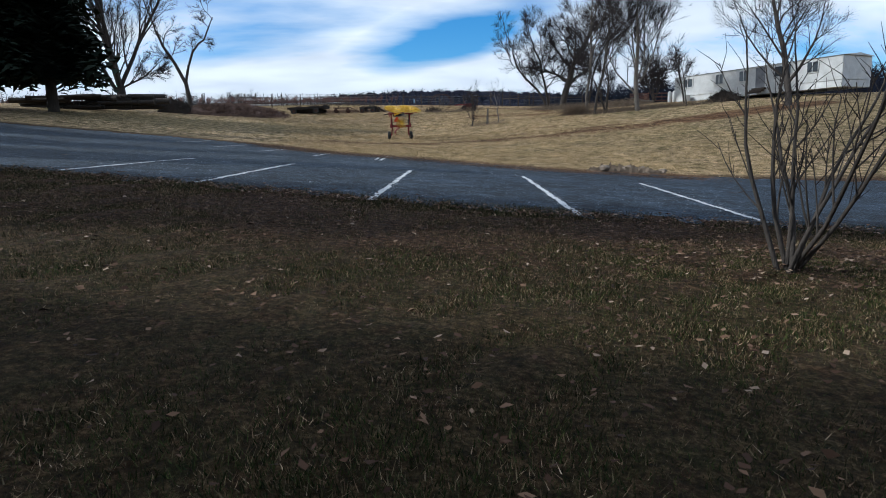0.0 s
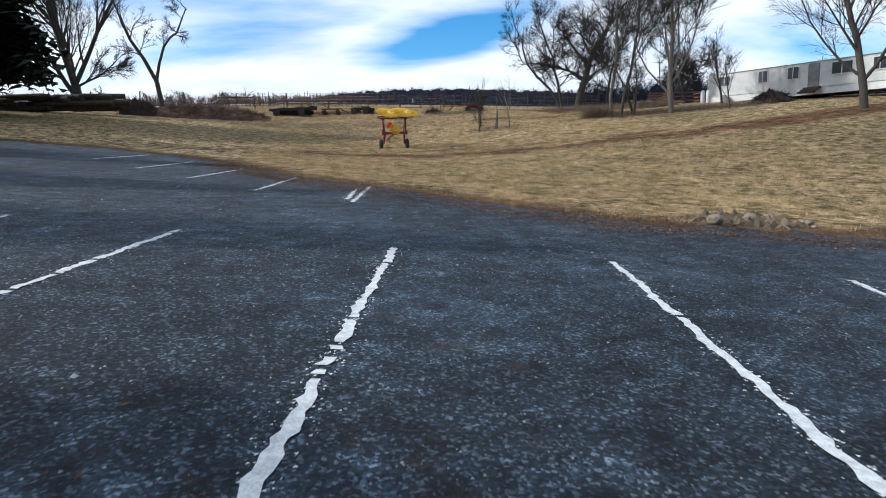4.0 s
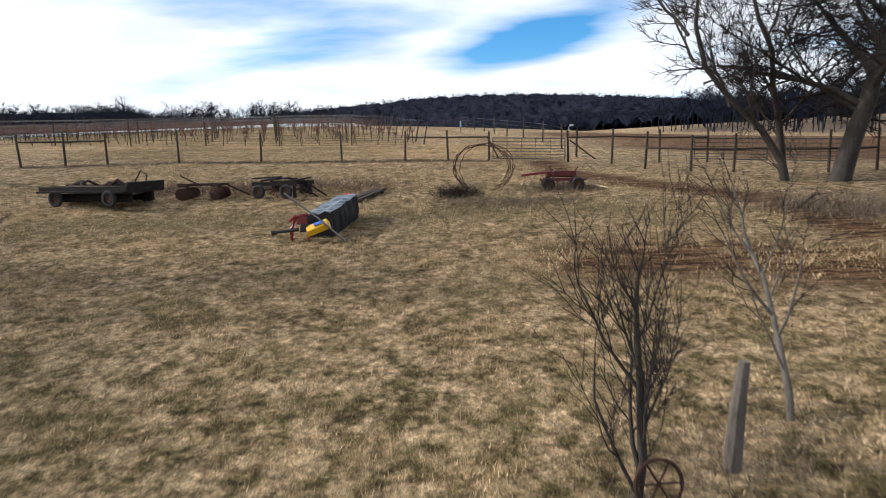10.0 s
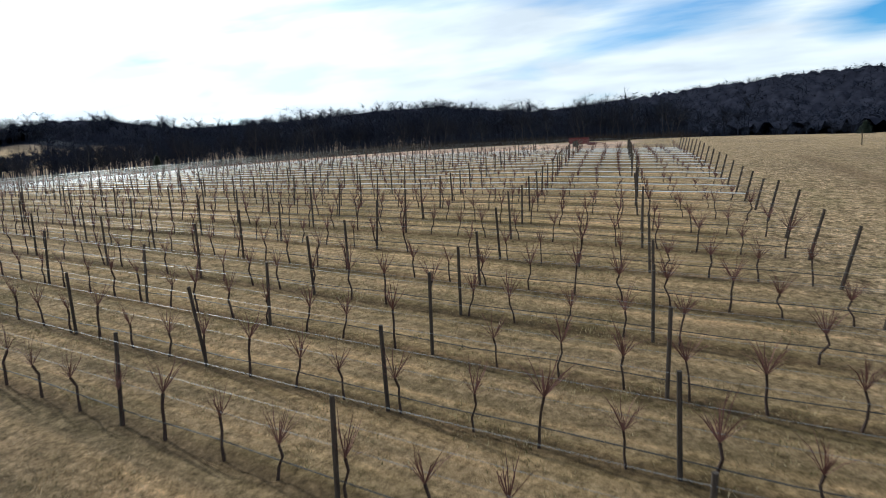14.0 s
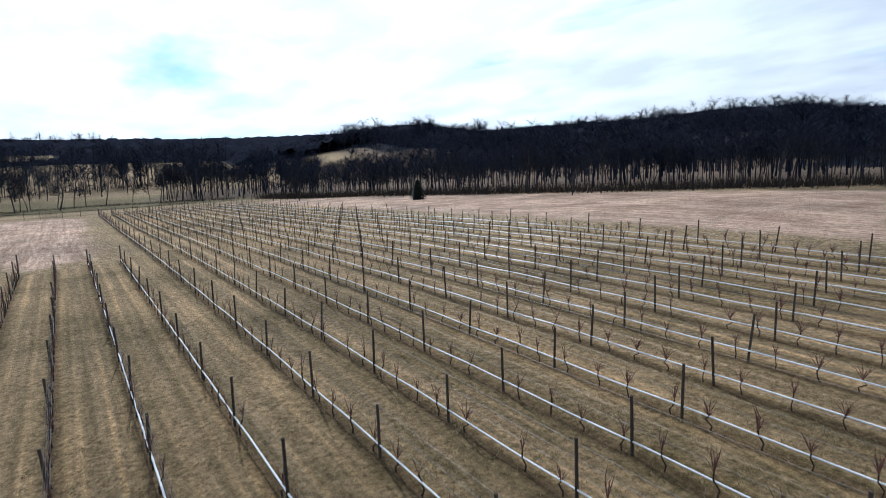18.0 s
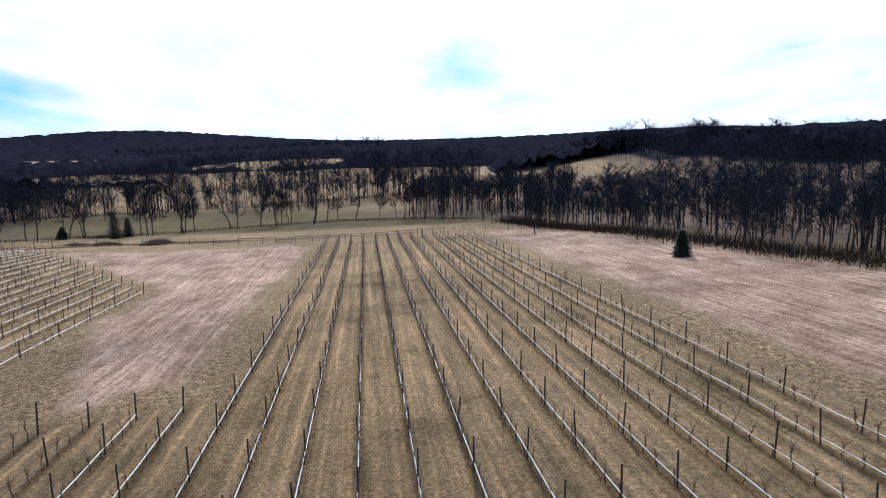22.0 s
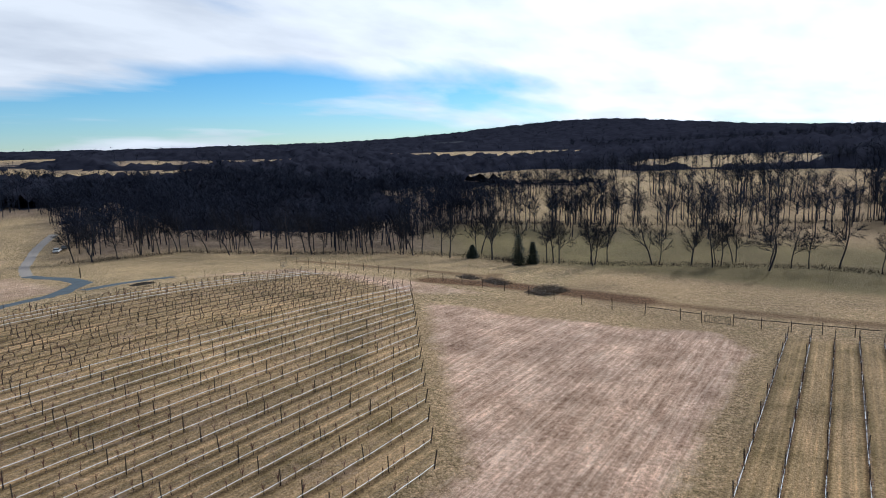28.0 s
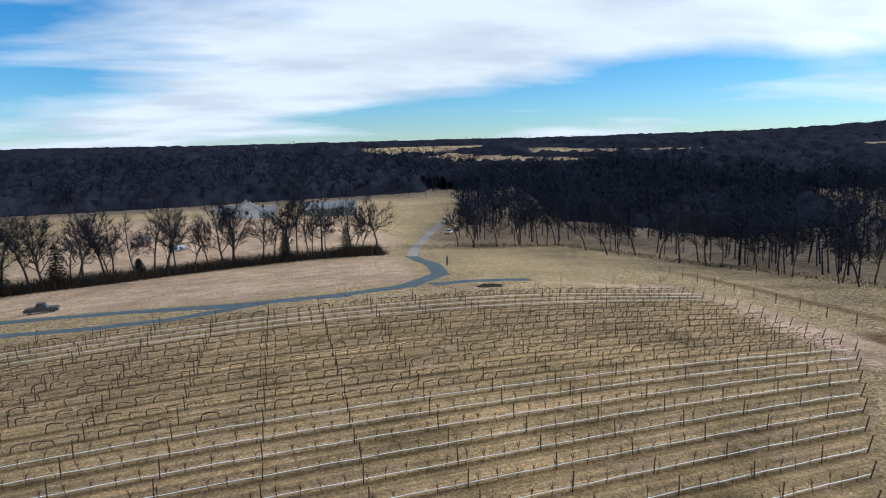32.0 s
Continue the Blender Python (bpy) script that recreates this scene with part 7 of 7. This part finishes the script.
def disc_harrow():
    """Two short gangs of discs under a rusty frame."""
    w = implement(-11.6, 76.2, 95, "rusted disc harrow half hidden by weeds")
    for k, sy in enumerate((-0.75, 0.65)):
        for i in range(6):
            d = part("disc", Kit().tube([(0, 0, -0.03), (0, 0, 0.0), (0, 0, 0.03)], [0.10, 0.26, 0.20], 14).mesh("disc", RUST), None, w)
            d.matrix_local = pose(-0.62 + 0.25 * i, sy, 0.26, 0, 90, 14 if k else -14)
        part("gang_bar", Kit().tube([(-0.8, sy, 0.62), (0.8, sy, 0.62)], 0.05, 6).mesh("gang_bar", RUST), None, w)
        part("hanger", Kit().box((0, sy, 0.44), (0.12, 0.1, 0.38)).mesh("hanger", RUST), None, w)
    part("frame", Kit().box((0, -0.05, 0.64), (0.16, 2.2, 0.10)).box((0.35, -0.05, 0.62), (0.08, 1.6, 0.08), pose(0, 0, 0, 0, 0, 12).to_3x3()).mesh("frame", RUST), None, w)
    part("lever", Kit().tube([(-0.2, 0.1, 0.66), (-0.5, 0.7, 1.05)], 0.03, 6).mesh("lever", RUST), None, w)
    part("tongue", Kit().tube([(0, -1.1, 0.6), (0.1, -2.0, 0.15)], 0.045, 6).mesh("tongue", RUST), None, w)


def slatted_frame():
    """A crate-like implement with a ladder of slats on iron wheels."""
    rnd = random.Random(3)
    w = implement(-8.3, 77.0, 78, "rusted slatted farm implement beside the covered mower")
    for i in range(6):
        part("slat", Kit().box((rnd.gauss(0, 0.03), -0.95 + 0.38 * i, 0.72 + 0.02 * i + rnd.gauss(0, 0.02)), (1.5, 0.13, 0.06), pose(0, 0, 0, 0, rnd.gauss(0, 3), rnd.gauss(0, 3)).to_3x3()).mesh("slat", BLACK_WOOD), None, w)
    for sx in (-1, 1):
        part("side_rail", Kit().box((sx * 0.68, 0, 0.58), (0.10, 2.2, 0.16)).mesh("side_rail", BLACK_WOOD), None, w)
        for sy in (-0.95, 0.95):
            part("leg", Kit().box((sx * 0.66, sy, 0.26), (0.1, 0.1, 0.54)).mesh("leg", BLACK_WOOD), None, w)
    wagon_wheels(w, 1.5, (-0.6, 0.75), 0.3)
    part("ladder_rail", Kit().tube([(-0.5, -1.1, 0.55), (-0.45, -1.9, 0.02)], 0.04, 6).mesh("ladder_rail", BLACK_WOOD), None, w)
    part("ladder_rail", Kit().tube([(0.2, -1.1, 0.55), (0.3, -1.9, 0.02)], 0.04, 6).mesh("ladder_rail", BLACK_WOOD), None, w)


OLD_RED = surface("faded red paint", (0.06, 0.014, 0.014), (0.17, 0.04, 0.036), 5, 0.75, bump=0.3)


def red_drill():
    """A small red rusted seed drill by the gate track."""
    rnd = random.Random(4)
    w = implement(3.9, 78.4, 92, "red rusted seed drill in the grass near the gate")
    part("hopper", Kit().box((0, 0.2, 0.62), (0.5, 1.2, 0.20), pose(0, 0, 0, 0, 9, 4).to_3x3(), 1.1).mesh("hopper", OLD_RED), None, w)
    part("tongue", Kit().box((0.05, 1.35, 0.66), (0.12, 1.1, 0.10), pose(0, 0, 0, -6, 0, 0).to_3x3()).mesh("tongue", RED), None, w)
    part("frame", Kit().box((0.42, 0.1, 0.40), (0.08, 1.9, 0.08)).box((-0.42, 0.1, 0.40), (0.08, 1.9, 0.08)).box((0, -0.75, 0.40), (0.9, 0.08, 0.08)).box((0, 0.95, 0.40), (0.9, 0.08, 0.08)).tube([(-0.4, 0.5, 0.45), (-0.3, 0.7, 1.0)], 0.03, 6).tube([(0.3, -0.3, 0.45), (0.35, -0.6, 0.95)], 0.025, 6).mesh("frame", OLD_RED), None, w)
    wagon_wheels(w, 0.95, (-0.5, 0.75), 0.27)
    for i in range(6):
        part("shank", Kit().tube([(0.3, -0.5 + 0.26 * i, 0.42), (0.42, -0.5 + 0.26 * i, 0.2), (0.36, -0.5 + 0.26 * i, 0.02)], 0.02, 5).mesh("shank", RUST), None, w)


flat_wagon()
disc_harrow()
slatted_frame()
red_drill()
slope = math.degrees(math.atan2(ground_z(-4.4, 77.8) - ground_z(-5.0, 75.8), 2.09))
part_plank = thing("timber", pose(-4.72, 76.8, ground_z(-4.72, 76.8) + 0.03, slope, 0, -16), "two grey weathered planks lying in grass", "plank")
for i in range(2):
    part("plank", box_bm((0.26, 2.5, 0.09), (0.38 * i, 0.12 * i, 0.08), 0.01, pose(0, 0, 0, 0, 9 - 18 * i, 3 * i)), POST, part_plank)
for i in range(3):
    part("cleat", box_bm((0.62, 0.12, 0.08), (0.19, -0.9 + 0.9 * i, 0.02), 0.01), BARK, part_plank)
pole = thing("pole", on_ground(5.15, 78.3, 0.05, 20), "pale bare pole lying beside the rusted implement", "pole")
part("shaft", Kit().tube([(0, -1.2, 0.05), (0, 0.3, 0.12), (0, 1.2, 0.35)], 0.035, 6).mesh("shaft", STRAW), None, pole)
stump = thing("broken_post", on_ground(4.5, 58.8), "broken leaning grey fence post among weeds", "post")
part("shaft", Kit().tube([(0, 0, -0.2), (0.04, 0, 0.8), (0.10, 0.02, 1.45)], [0.12, 0.10, 0.07], 8).mesh("shaft", BARK_PALE), None, stump)
old_wheel = thing("iron_wheel", pose(3.25, 57.4, ground_z(3.25, 57.4) + 0.72, 78, 0, 12), "small rusty spoked iron wheel hung on a fruit tree", "wheel")
part("rim", Kit().tube([(0.27 * math.cos(k * 0.3142), 0.27 * math.sin(k * 0.3142), 0) for k in range(21)], 0.022, 6, False).mesh("rim", RUST), None, old_wheel)
for k in range(6):
    part("spoke", Kit().tube([(0, 0, 0), (0.27 * math.cos(k * 1.047), 0.27 * math.sin(k * 1.047), 0)], 0.014, 5).mesh("spoke", RUST), None, old_wheel)


STONE = surface("field stone", (0.10, 0.075, 0.055), (0.30, 0.24, 0.185), 9, 0.9, bump=0.6, fine=40)


def mound(name, x, y, lx, ly, h, turn, mat, label, seed, stems=900, stem_mat=None, stem_len=0.9, stem_r=0.022):
    """A heaped pile: a lumpy core with sticks over it."""
    rnd = np.random.RandomState(seed)
    o = thing(name, on_ground(x, y, 0, turn), label, "pile")
    base, tr = ground_z(x, y), math.radians(turn)

    def lie(px, py):
        return heights(x + px * math.cos(tr) - py * math.sin(tr), y + px * math.sin(tr) + py * math.cos(tr)) - base

    n = 30
    v, f = [], []
    for i in range(n + 1):
        for j in range(n + 1):
            a, b = i / n * 2 - 1, j / n * 2 - 1
            e = max(0.0, 1 - a * a - b * b)
            lump = noise.noise(Vector((a * 2.5, b * 2.5, seed))) + 0.6 * noise.noise(Vector((a * lx * 1.7, b * ly * 1.7, seed + 5)))
            v.append((a * lx * 1.1, b * ly * 1.1, h * e ** 0.7 * max(0.1, 0.85 + 0.55 * lump) + 0.10 * rnd.normal() * e - 0.06 - (0.3 if e == 0 else 0)))
    gz = lie(np.array([p[0] for p in v]), np.array([p[1] for p in v]))
    v = [(p[0], p[1], p[2] + g) for p, g in zip(v, gz)]
    for i in range(n):
        for j in range(n):
            q = i * (n + 1) + j
            f.append((q, q + n + 1, q + n + 2, q + 1))
    part("core", mesh_from("core", v, f, mat), None, o)
    c = stems
    ab = rnd.uniform(-0.95, 0.95, (c, 2))
    e = np.clip(1 - ab[:, 0] ** 2 - ab[:, 1] ** 2, 0, 1)
    b = np.stack([ab[:, 0] * lx * 1.1, ab[:, 1] * ly * 1.1, h * e ** 0.7 * 0.85 + lie(ab[:, 0] * lx * 1.1, ab[:, 1] * ly * 1.1)], 1)
    d = rnd.normal(0, 1, (c, 3)) * (0.6, 0.6, 0.28) * stem_len
    s = rnd.normal(0, 1, (c, 3))
    s = np.cross(d, s); s = s / np.linalg.norm(s, axis=1)[:, None] * stem_r
    vv = np.stack([b - d * 0.5 - s, b - d * 0.5 + s, b + d * 0.5], 1)
    part("stick_tangle", tris_mesh("stick_tangle", vv.reshape(-1, 3), np.arange(c * 3).reshape(-1, 3), stem_mat or BRUSH), None, o)["kind"] = "stuff"


mound("brush_pile", -22.0, 68.5, 5.2, 2.4, 1.25, 8, RED_BRUSH, "long brown brush and soil heap in the field", 5, 3600, RED_BRUSH, 0.9, 0.03)
mound("brush_pile", -27.5, 66.5, 1.6, 1.3, 1.5, 0, DARK_BRUSH, "dark heap of cut brush", 6, 700, DARK_BRUSH)
log_pile = thing("log_pile", on_ground(-33.5, 62.0, 0, 12), "long dark stacked log pile under a bare tree", "log pile")
lr = random.Random(9)
for i in range(64):
    rr = lr.uniform(0.16, 0.28)
    xx, row_z = lr.uniform(-5.5, 5.5), lr.choice((0.25, 0.25, 0.6, 0.95, 1.2))
    part("log", Kit().tube([(xx - 1.6, lr.uniform(-0.8, 0.8), row_z), (xx + 1.6, lr.uniform(-0.8, 0.8), row_z + lr.uniform(-0.1, 0.1))], rr, 9).mesh("log", BARK), None, log_pile)
mound("burn_pile", -229.5, 52.0, 3.2, 1.6, 0.6, 70, DARK_BRUSH, "low charred heap of limbs on bare soil", 25, 700, BRUSH, 2.0, 0.05)
mound("burn_pile", -231.0, 43.0, 2.6, 1.4, 0.45, 80, DARK_BRUSH, "low charred heap of limbs on bare soil", 26, 500, BRUSH, 2.0, 0.05)
mound("burn_pile", -227.5, 66.5, 4.4, 2.3, 0.9, 0, DARK_BRUSH, "charred brush pile on bare soil below the fence", 7, 1500, BRUSH, 2.6, 0.05)
mound("soil_heap", 6.3, 21.3, 1.3, 0.5, 0.24, -12, BRUSH, "low heap of soil and stones at the lot edge", 12, 40, None, 0.4)
stone_rnd = random.Random(31)
for _ in range(14):
    sx, sy, sr = 6.3 + stone_rnd.gauss(0, 0.7), 21.25 + stone_rnd.gauss(0, 0.25), stone_rnd.uniform(0.06, 0.17)
    bm = bmesh.new()
    bmesh.ops.create_icosphere(bm, subdivisions=2, radius=sr)
    for vert in bm.verts:
        vert.co *= 1 + 0.28 * noise.noise(vert.co * (2.2 / sr * 0.5) + Vector((sx, sy, 0)))
        vert.co.z *= 0.7
    stone = thing("stone", on_ground(sx, sy, 0.10 + sr * 0.3, stone_rnd.uniform(0, 360)), "rough brown field stone at the lot edge", "stone", "stones at the lot edge")
    part("rock", bm, STONE, stone)


# ---- buildings ----


def trailer():
    """A long white mobile home on the bank."""
    a, b = Vector((25.3, 68.0, 0)), Vector((33.4, 52.6, 0))
    d = (b - a)
    turn = math.degrees(math.atan2(d.y, d.x))
    L_ = d.length
    base = ground_z(25.3, 68.0)
    t = thing("mobile_home", pose(a.x, a.y, base, 0, 0, turn), "long white mobile home with grey windows behind bare trees", "mobile home")
    W, H = 4.2, 2.45
    body = box_bm((L_, W, H - 0.45), (L_ / 2, W / 2, 0.45 + (H - 0.45) / 2), 0.05)
    part("body", body, SIDING, t, "white ribbed siding")
    part("skirting", box_bm((L_ - 0.1, W - 0.1, 0.6), (L_ / 2, W / 2, 0.2)), SIDING, t)
    roof = Kit()
    roof.v = [Vector(p) for p in ((-0.15, -0.15, H), (L_ + 0.15, -0.15, H), (L_ + 0.15, W + 0.15, H), (-0.15, W + 0.15, H), (-0.15, W / 2, H + 0.22), (L_ + 0.15, W / 2, H + 0.22))]
    roof.f = [(0, 1, 5, 4), (3, 4, 5, 2), (0, 4, 3), (1, 2, 5), (0, 3, 2, 1)]
    part("roof", roof.mesh("roof", SIDING), None, t, "low white metal roof")
    for i, (x, w, h) in enumerate(((1.8, 1.1, 0.8), (5.6, 0.8, 0.9), (8.3, 0.9, 0.9), (12.2, 1.5, 0.85), (14.9, 0.9, 0.85))):
        win = part("window", box_bm((w + 0.14, 0.09, h + 0.14), (x, -0.05, 1.75)), SIDING, t)
        part("pane", box_bm((w, 0.03, h), (x, -0.10, 1.75)), GLASS_DARK, win)
        part("mullion", box_bm((0.05, 0.03, h), (x, -0.12, 1.75)), SIDING, win)
    for k in range(11):
        part("siding_board", box_bm((L_ - 0.02, 0.022, 0.165), (L_ / 2, -0.012, 0.56 + 0.18 * k), 0.0, pose(0, 0, 0, 5, 0, 0)), SIDING, t)
        part("siding_board", box_bm((0.022, W - 0.04, 0.165), (-0.012, W / 2, 0.56 + 0.18 * k), 0.0, pose(0, 0, 0, 0, -5, 0)), SIDING, t)
    dr = part("door", box_bm((0.9, 0.06, 1.85), (10.0, -0.05, 1.40)), ROOF, t, "grey door")
    part("handle", box_bm((0.05, 0.06, 0.12), (10.35, -0.09, 1.45)), WIRE, dr)
    for k in range(3):
        part("step", box_bm((1.3, 0.35, 0.16), (10.0, -0.2 - 0.35 * k, 0.40 - 0.17 * k)), POST, t)


trailer()
for gx, gy in ((24.6, 67.5), (24.9, 67.0)):
    gas = thing("gas_bottle", on_ground(gx, gy, 0.0), "white upright gas bottle beside the trailer", "gas bottle", "gas bottles")
    part("bottle", Kit().tube([(0, 0, 0), (0, 0, 0.05), (0, 0, 1.0), (0, 0, 1.12), (0, 0, 1.18)], [0.17, 0.19, 0.19, 0.12, 0.04], 14).mesh("bottle", SIDING, True), None, gas)
    part("valve", Kit().tube([(0, 0, 1.18), (0, 0, 1.28)], 0.04, 8).mesh("valve", GATE_GREY), None, gas)
crate = thing("white_crate", on_ground(25.6, 66.2, 0.0, -62), "low white storage box beside the trailer", "box")
part("case", box_bm((1.1, 0.6, 0.55), (0, 0, 0.27), 0.03), SIDING, crate)
part("lid", box_bm((1.16, 0.66, 0.07), (0, 0, 0.58), 0.02), SIDING, crate)
mound("brush_pile", 26.4, 58.6, 1.5, 0.9, 0.95, -60, DARK_BRUSH, "dark heap of brush below the trailer windows", 21, 500, DARK_BRUSH)
mound("brush_pile", 20.3, 68.4, 2.0, 0.9, 0.6, 5, BRUSH, "grey heap of dead limbs and weeds", 22, 700, BRUSH, 1.4)
for k, (lx, ly, ang) in enumerate(((19.4, 68.6, 60), (21.3, 68.9, 110), (22.0, 68.2, 75))):
    limb = thing("fallen_limb", on_ground(lx, ly, 0.25, ang), "pale bare limb lying in the brush", "log", "fallen limbs")
    part("shaft", Kit().tube([(0, -1.1, 0), (0.1, 0, 0.15), (0, 1.2, 0.5)], [0.10, 0.09, 0.06], 7).mesh("shaft", BARK_PALE), None, limb)


def house(x, y, turn, L_, W, H, rise, wall, label, name="house", windows=4, porch=0.0):
    h = thing(name, on_ground(x, y, -0.1, turn), label, "house")
    part("wall", box_bm((L_, W, H), (0, 0, H / 2)), wall, h)
    r = Kit()
    o = 0.4
    r.v = [Vector(p) for p in ((-L_ / 2 - o, -W / 2 - o, H - 0.1), (L_ / 2 + o, -W / 2 - o, H - 0.1), (L_ / 2 + o, W / 2 + o, H - 0.1), (-L_ / 2 - o, W / 2 + o, H - 0.1), (-L_ / 2 - o, 0, H + rise), (L_ / 2 + o, 0, H + rise))]
    r.f = [(0, 1, 5, 4), (3, 4, 5, 2), (0, 3, 2, 1)]
    part("roof", r.mesh("roof", ROOF), None, h)
    for sx in (-1, 1):
        g = Kit()
        g.v = [Vector((sx * (L_ / 2 - d), y, z)) for d in (0.0, 0.15) for y, z in ((-W / 2, H - 0.1), (W / 2, H - 0.1), (0, H + rise - 0.15))]
        g.f = [(0, 1, 2), (3, 5, 4), (0, 3, 4, 1), (1, 4, 5, 2), (2, 5, 3, 0)]
        part("gable", g.mesh("gable", wall), None, h)
    for i in range(windows):
        u = (i + 0.5) / windows - 0.5
        for sy in (-1, 1):
            w = part("window", box_bm((1.1, 0.12, 1.4), (u * L_, sy * W / 2, H * 0.55)), SIDING, h)
            part("pane", box_bm((0.9, 0.16, 1.2), (u * L_, sy * W / 2, H * 0.55)), GLASS_DARK, w)
    for sx in (-1, 1):
        w = part("window", box_bm((0.12, 1.3, 1.5), (sx * L_ / 2, 0, H * 0.6)), SIDING, h)
        part("pane", box_bm((0.16, 1.1, 1.3), (sx * L_ / 2, 0, H * 0.6)), GLASS_DARK, w)
    part("door", box_bm((1.0, 0.14, 2.1), (L_ * 0.12, W / 2, 1.05)), ROOF, h)
    part("chimney", box_bm((0.7, 0.7, 1.6), (L_ * 0.25, 0.6, H + rise - 0.2)), RUST, h)
    return h


house(-121, -136, 95, 8.5, 8.5, 3.6, 3.0, SIDING, "pale grey gabled farmhouse on the far rise", windows=2)
house(-113.3, -138, 5, 7, 6, 2.8, 1.6, PALE_HOUSE, "low grey wing beside the gabled farmhouse", windows=2)
house(-128.4, -138, 5, 6.4, 6, 2.8, 1.6, PALE_HOUSE, "low grey wing beside the gabled farmhouse", windows=2)
house(-152.5, -149, 8, 20, 9, 3.3, 2.6, surface("grey boards", (0.12, 0.12, 0.12), (0.24, 0.24, 0.235), 2, 0.8), "long grey farm building among bare trees", "barn")
house(-93, -96, 30, 3.0, 2.4, 2.0, 0.9, RED, "small red shed in the far pasture", "shed", 1)


def vehicle(name, x, y, turn, mat, label, length=4.5, width=1.8, height=1.5, truck=False):
    v = thing(name, on_ground(x, y, 0.03, turn), label, "vehicle")
    L_, W = length, width
    prof = [(-L_ / 2, 0.35), (-L_ / 2, 0.85), (-L_ * 0.42, 0.95), (-L_ * 0.18, 1.0), (L_ * 0.46, 0.98), (L_ / 2, 0.8), (L_ / 2, 0.35)]
    cab = [(-L_ * 0.2, 0.98), (-L_ * 0.08, height), (L_ * (0.12 if truck else 0.32), height), (L_ * (0.18 if truck else 0.46), 0.98)]
    for nm, pr, w, mt in (("body", prof, W, mat), ("cabin", cab, W * 0.86, GLASS_DARK)):
        bm = bmesh.new()
        fa = bm.faces.new([bm.verts.new((px, -w / 2, pz)) for px, pz in pr])
        ex = bmesh.ops.extrude_face_region(bm, geom=[fa])
        bmesh.ops.translate(bm, verts=[q for q in ex["geom"] if isinstance(q, bmesh.types.BMVert)], vec=(0, w, 0))
        bmesh.ops.recalc_face_normals(bm, faces=bm.faces[:])
        bmesh.ops.bevel(bm, geom=bm.edges[:], offset=0.05, segments=2, affect="EDGES")
        part(nm, bm, mt, v)
    part("roof", box_bm((L_ * (0.2 if truck else 0.38), W * 0.84, 0.06), (L_ * (0.02 if truck else 0.12), 0, height), 0.02), mat, v)
    for sx in (-0.32, 0.32):
        for sy in (-1, 1):
            tyre(v, (sx * L_, sy * (W / 2 - 0.08), 0.33), 0.33, 0.2, WIRE, axis_x=False)
    for sy in (-1, 1):
        part("headlight", box_bm((0.05, 0.3, 0.14), (-L_ / 2 - 0.01, sy * W * 0.36, 0.72)), SIDING, v)


vehicle("pickup_truck", -95.0, -13.4, 10, GATE_GREY, "dark grey pickup truck parked beside the drive", 5.4, 1.95, 1.75, True)
vehicle("car", -192.5, -108, 60, SIDING, "white car parked by the gravel lane", 4.6, 1.8, 1.5)
vehicle("car", -196, -112, 75, GATE_GREY, "dark car parked by the gravel lane", 4.6, 1.8, 1.5)
mound("pallet_pile", -173.2, 3.6, 2.6, 0.9, 0.45, 10, DARK_BRUSH, "low dark heap of scrap beside the drive spur", 10, 300, DARK_BRUSH)
for x, y in ((-106, -88), (-104.4, -87.2), (-103.2, -88.6)):
    bale = thing("wrapped_bale", on_ground(x, y, 0, 20 * x), "round hay bale in pale blue wrap", "bale", "wrapped bales")
    part("roll", Kit().tube([(-0.7, 0, 0.72), (-0.62, 0, 0.72), (0.62, 0, 0.72), (0.7, 0, 0.72)], [0.6, 0.74, 0.74, 0.6], 16).mesh("roll", surface("bale wrap", (0.35, 0.42, 0.5), (0.55, 0.6, 0.68), 2, 0.4)), None, bale)
signpost = thing("entrance_sign", on_ground(-174, -33, 0, 70), "two wooden posts with a board beside the drive entrance", "sign")
for s in (-1, 1):
    part("post", Kit().tube([(s * 0.9, 0, -0.3), (s * 0.9, 0, 2.2)], 0.1, 7).mesh("post", POST), None, signpost)
part("board", box_bm((1.7, 0.08, 0.7), (0, 0, 1.5)), POST, signpost)
red_rake = thing("baler", on_ground(-57.5, 197.0, 0, 20), "red farm machine parked at the far edge of the hayfield", "baler")
part("chamber", box_bm((3.4, 1.9, 1.1), (0, 0, 1.0), 0.12), OLD_RED, red_rake)
part("pickup", box_bm((1.4, 2.3, 0.5), (2.1, 0, 0.5), 0.08), OLD_RED, red_rake)
part("draw_bar", Kit().tube([(2.4, 0, 0.6), (4.6, 0, 0.45)], 0.08, 6).mesh("draw_bar", OLD_RED), None, red_rake)
for sy in (-1, 1):
    tyre(red_rake, (-0.5, sy * 1.1, 0.48), 0.5, 0.3, RUST, axis_x=False)
# narrow blue tube on a post, taken for a tree shelter
blue_tube = thing("tree_shelter", on_ground(-4.9, 129.6), "pale blue plastic tube on a stake beside the track", "drum")
part("drum", Kit().tube([(0, 0, 0.45), (0, 0, 0.5), (0, 0, 1.15), (0, 0, 1.22)], [0.07, 0.09, 0.09, 0.05], 12).mesh("drum", surface("blue plastic", (0.12, 0.24, 0.36), (0.26, 0.40, 0.52), 3, 0.4)), None, blue_tube)
part("stake", Kit().tube([(0, 0, -0.2), (0, 0, 0.6)], 0.04, 6).mesh("stake", POST), None, blue_tube)
for x, y, r in ((-21.4, 288, 2.6), (-14.4, 288, 1.6), (-9.2, 288, 3.0), (-2.4, 288, 3.0), (6.7, 288, 2.4)):
    conifer("juniper", on_ground(x, y), "dark rounded evergreen bush in the far pasture", int(x) + 90, r * 1.4, r, 9, 11, "evergreen bushes", 0.02)
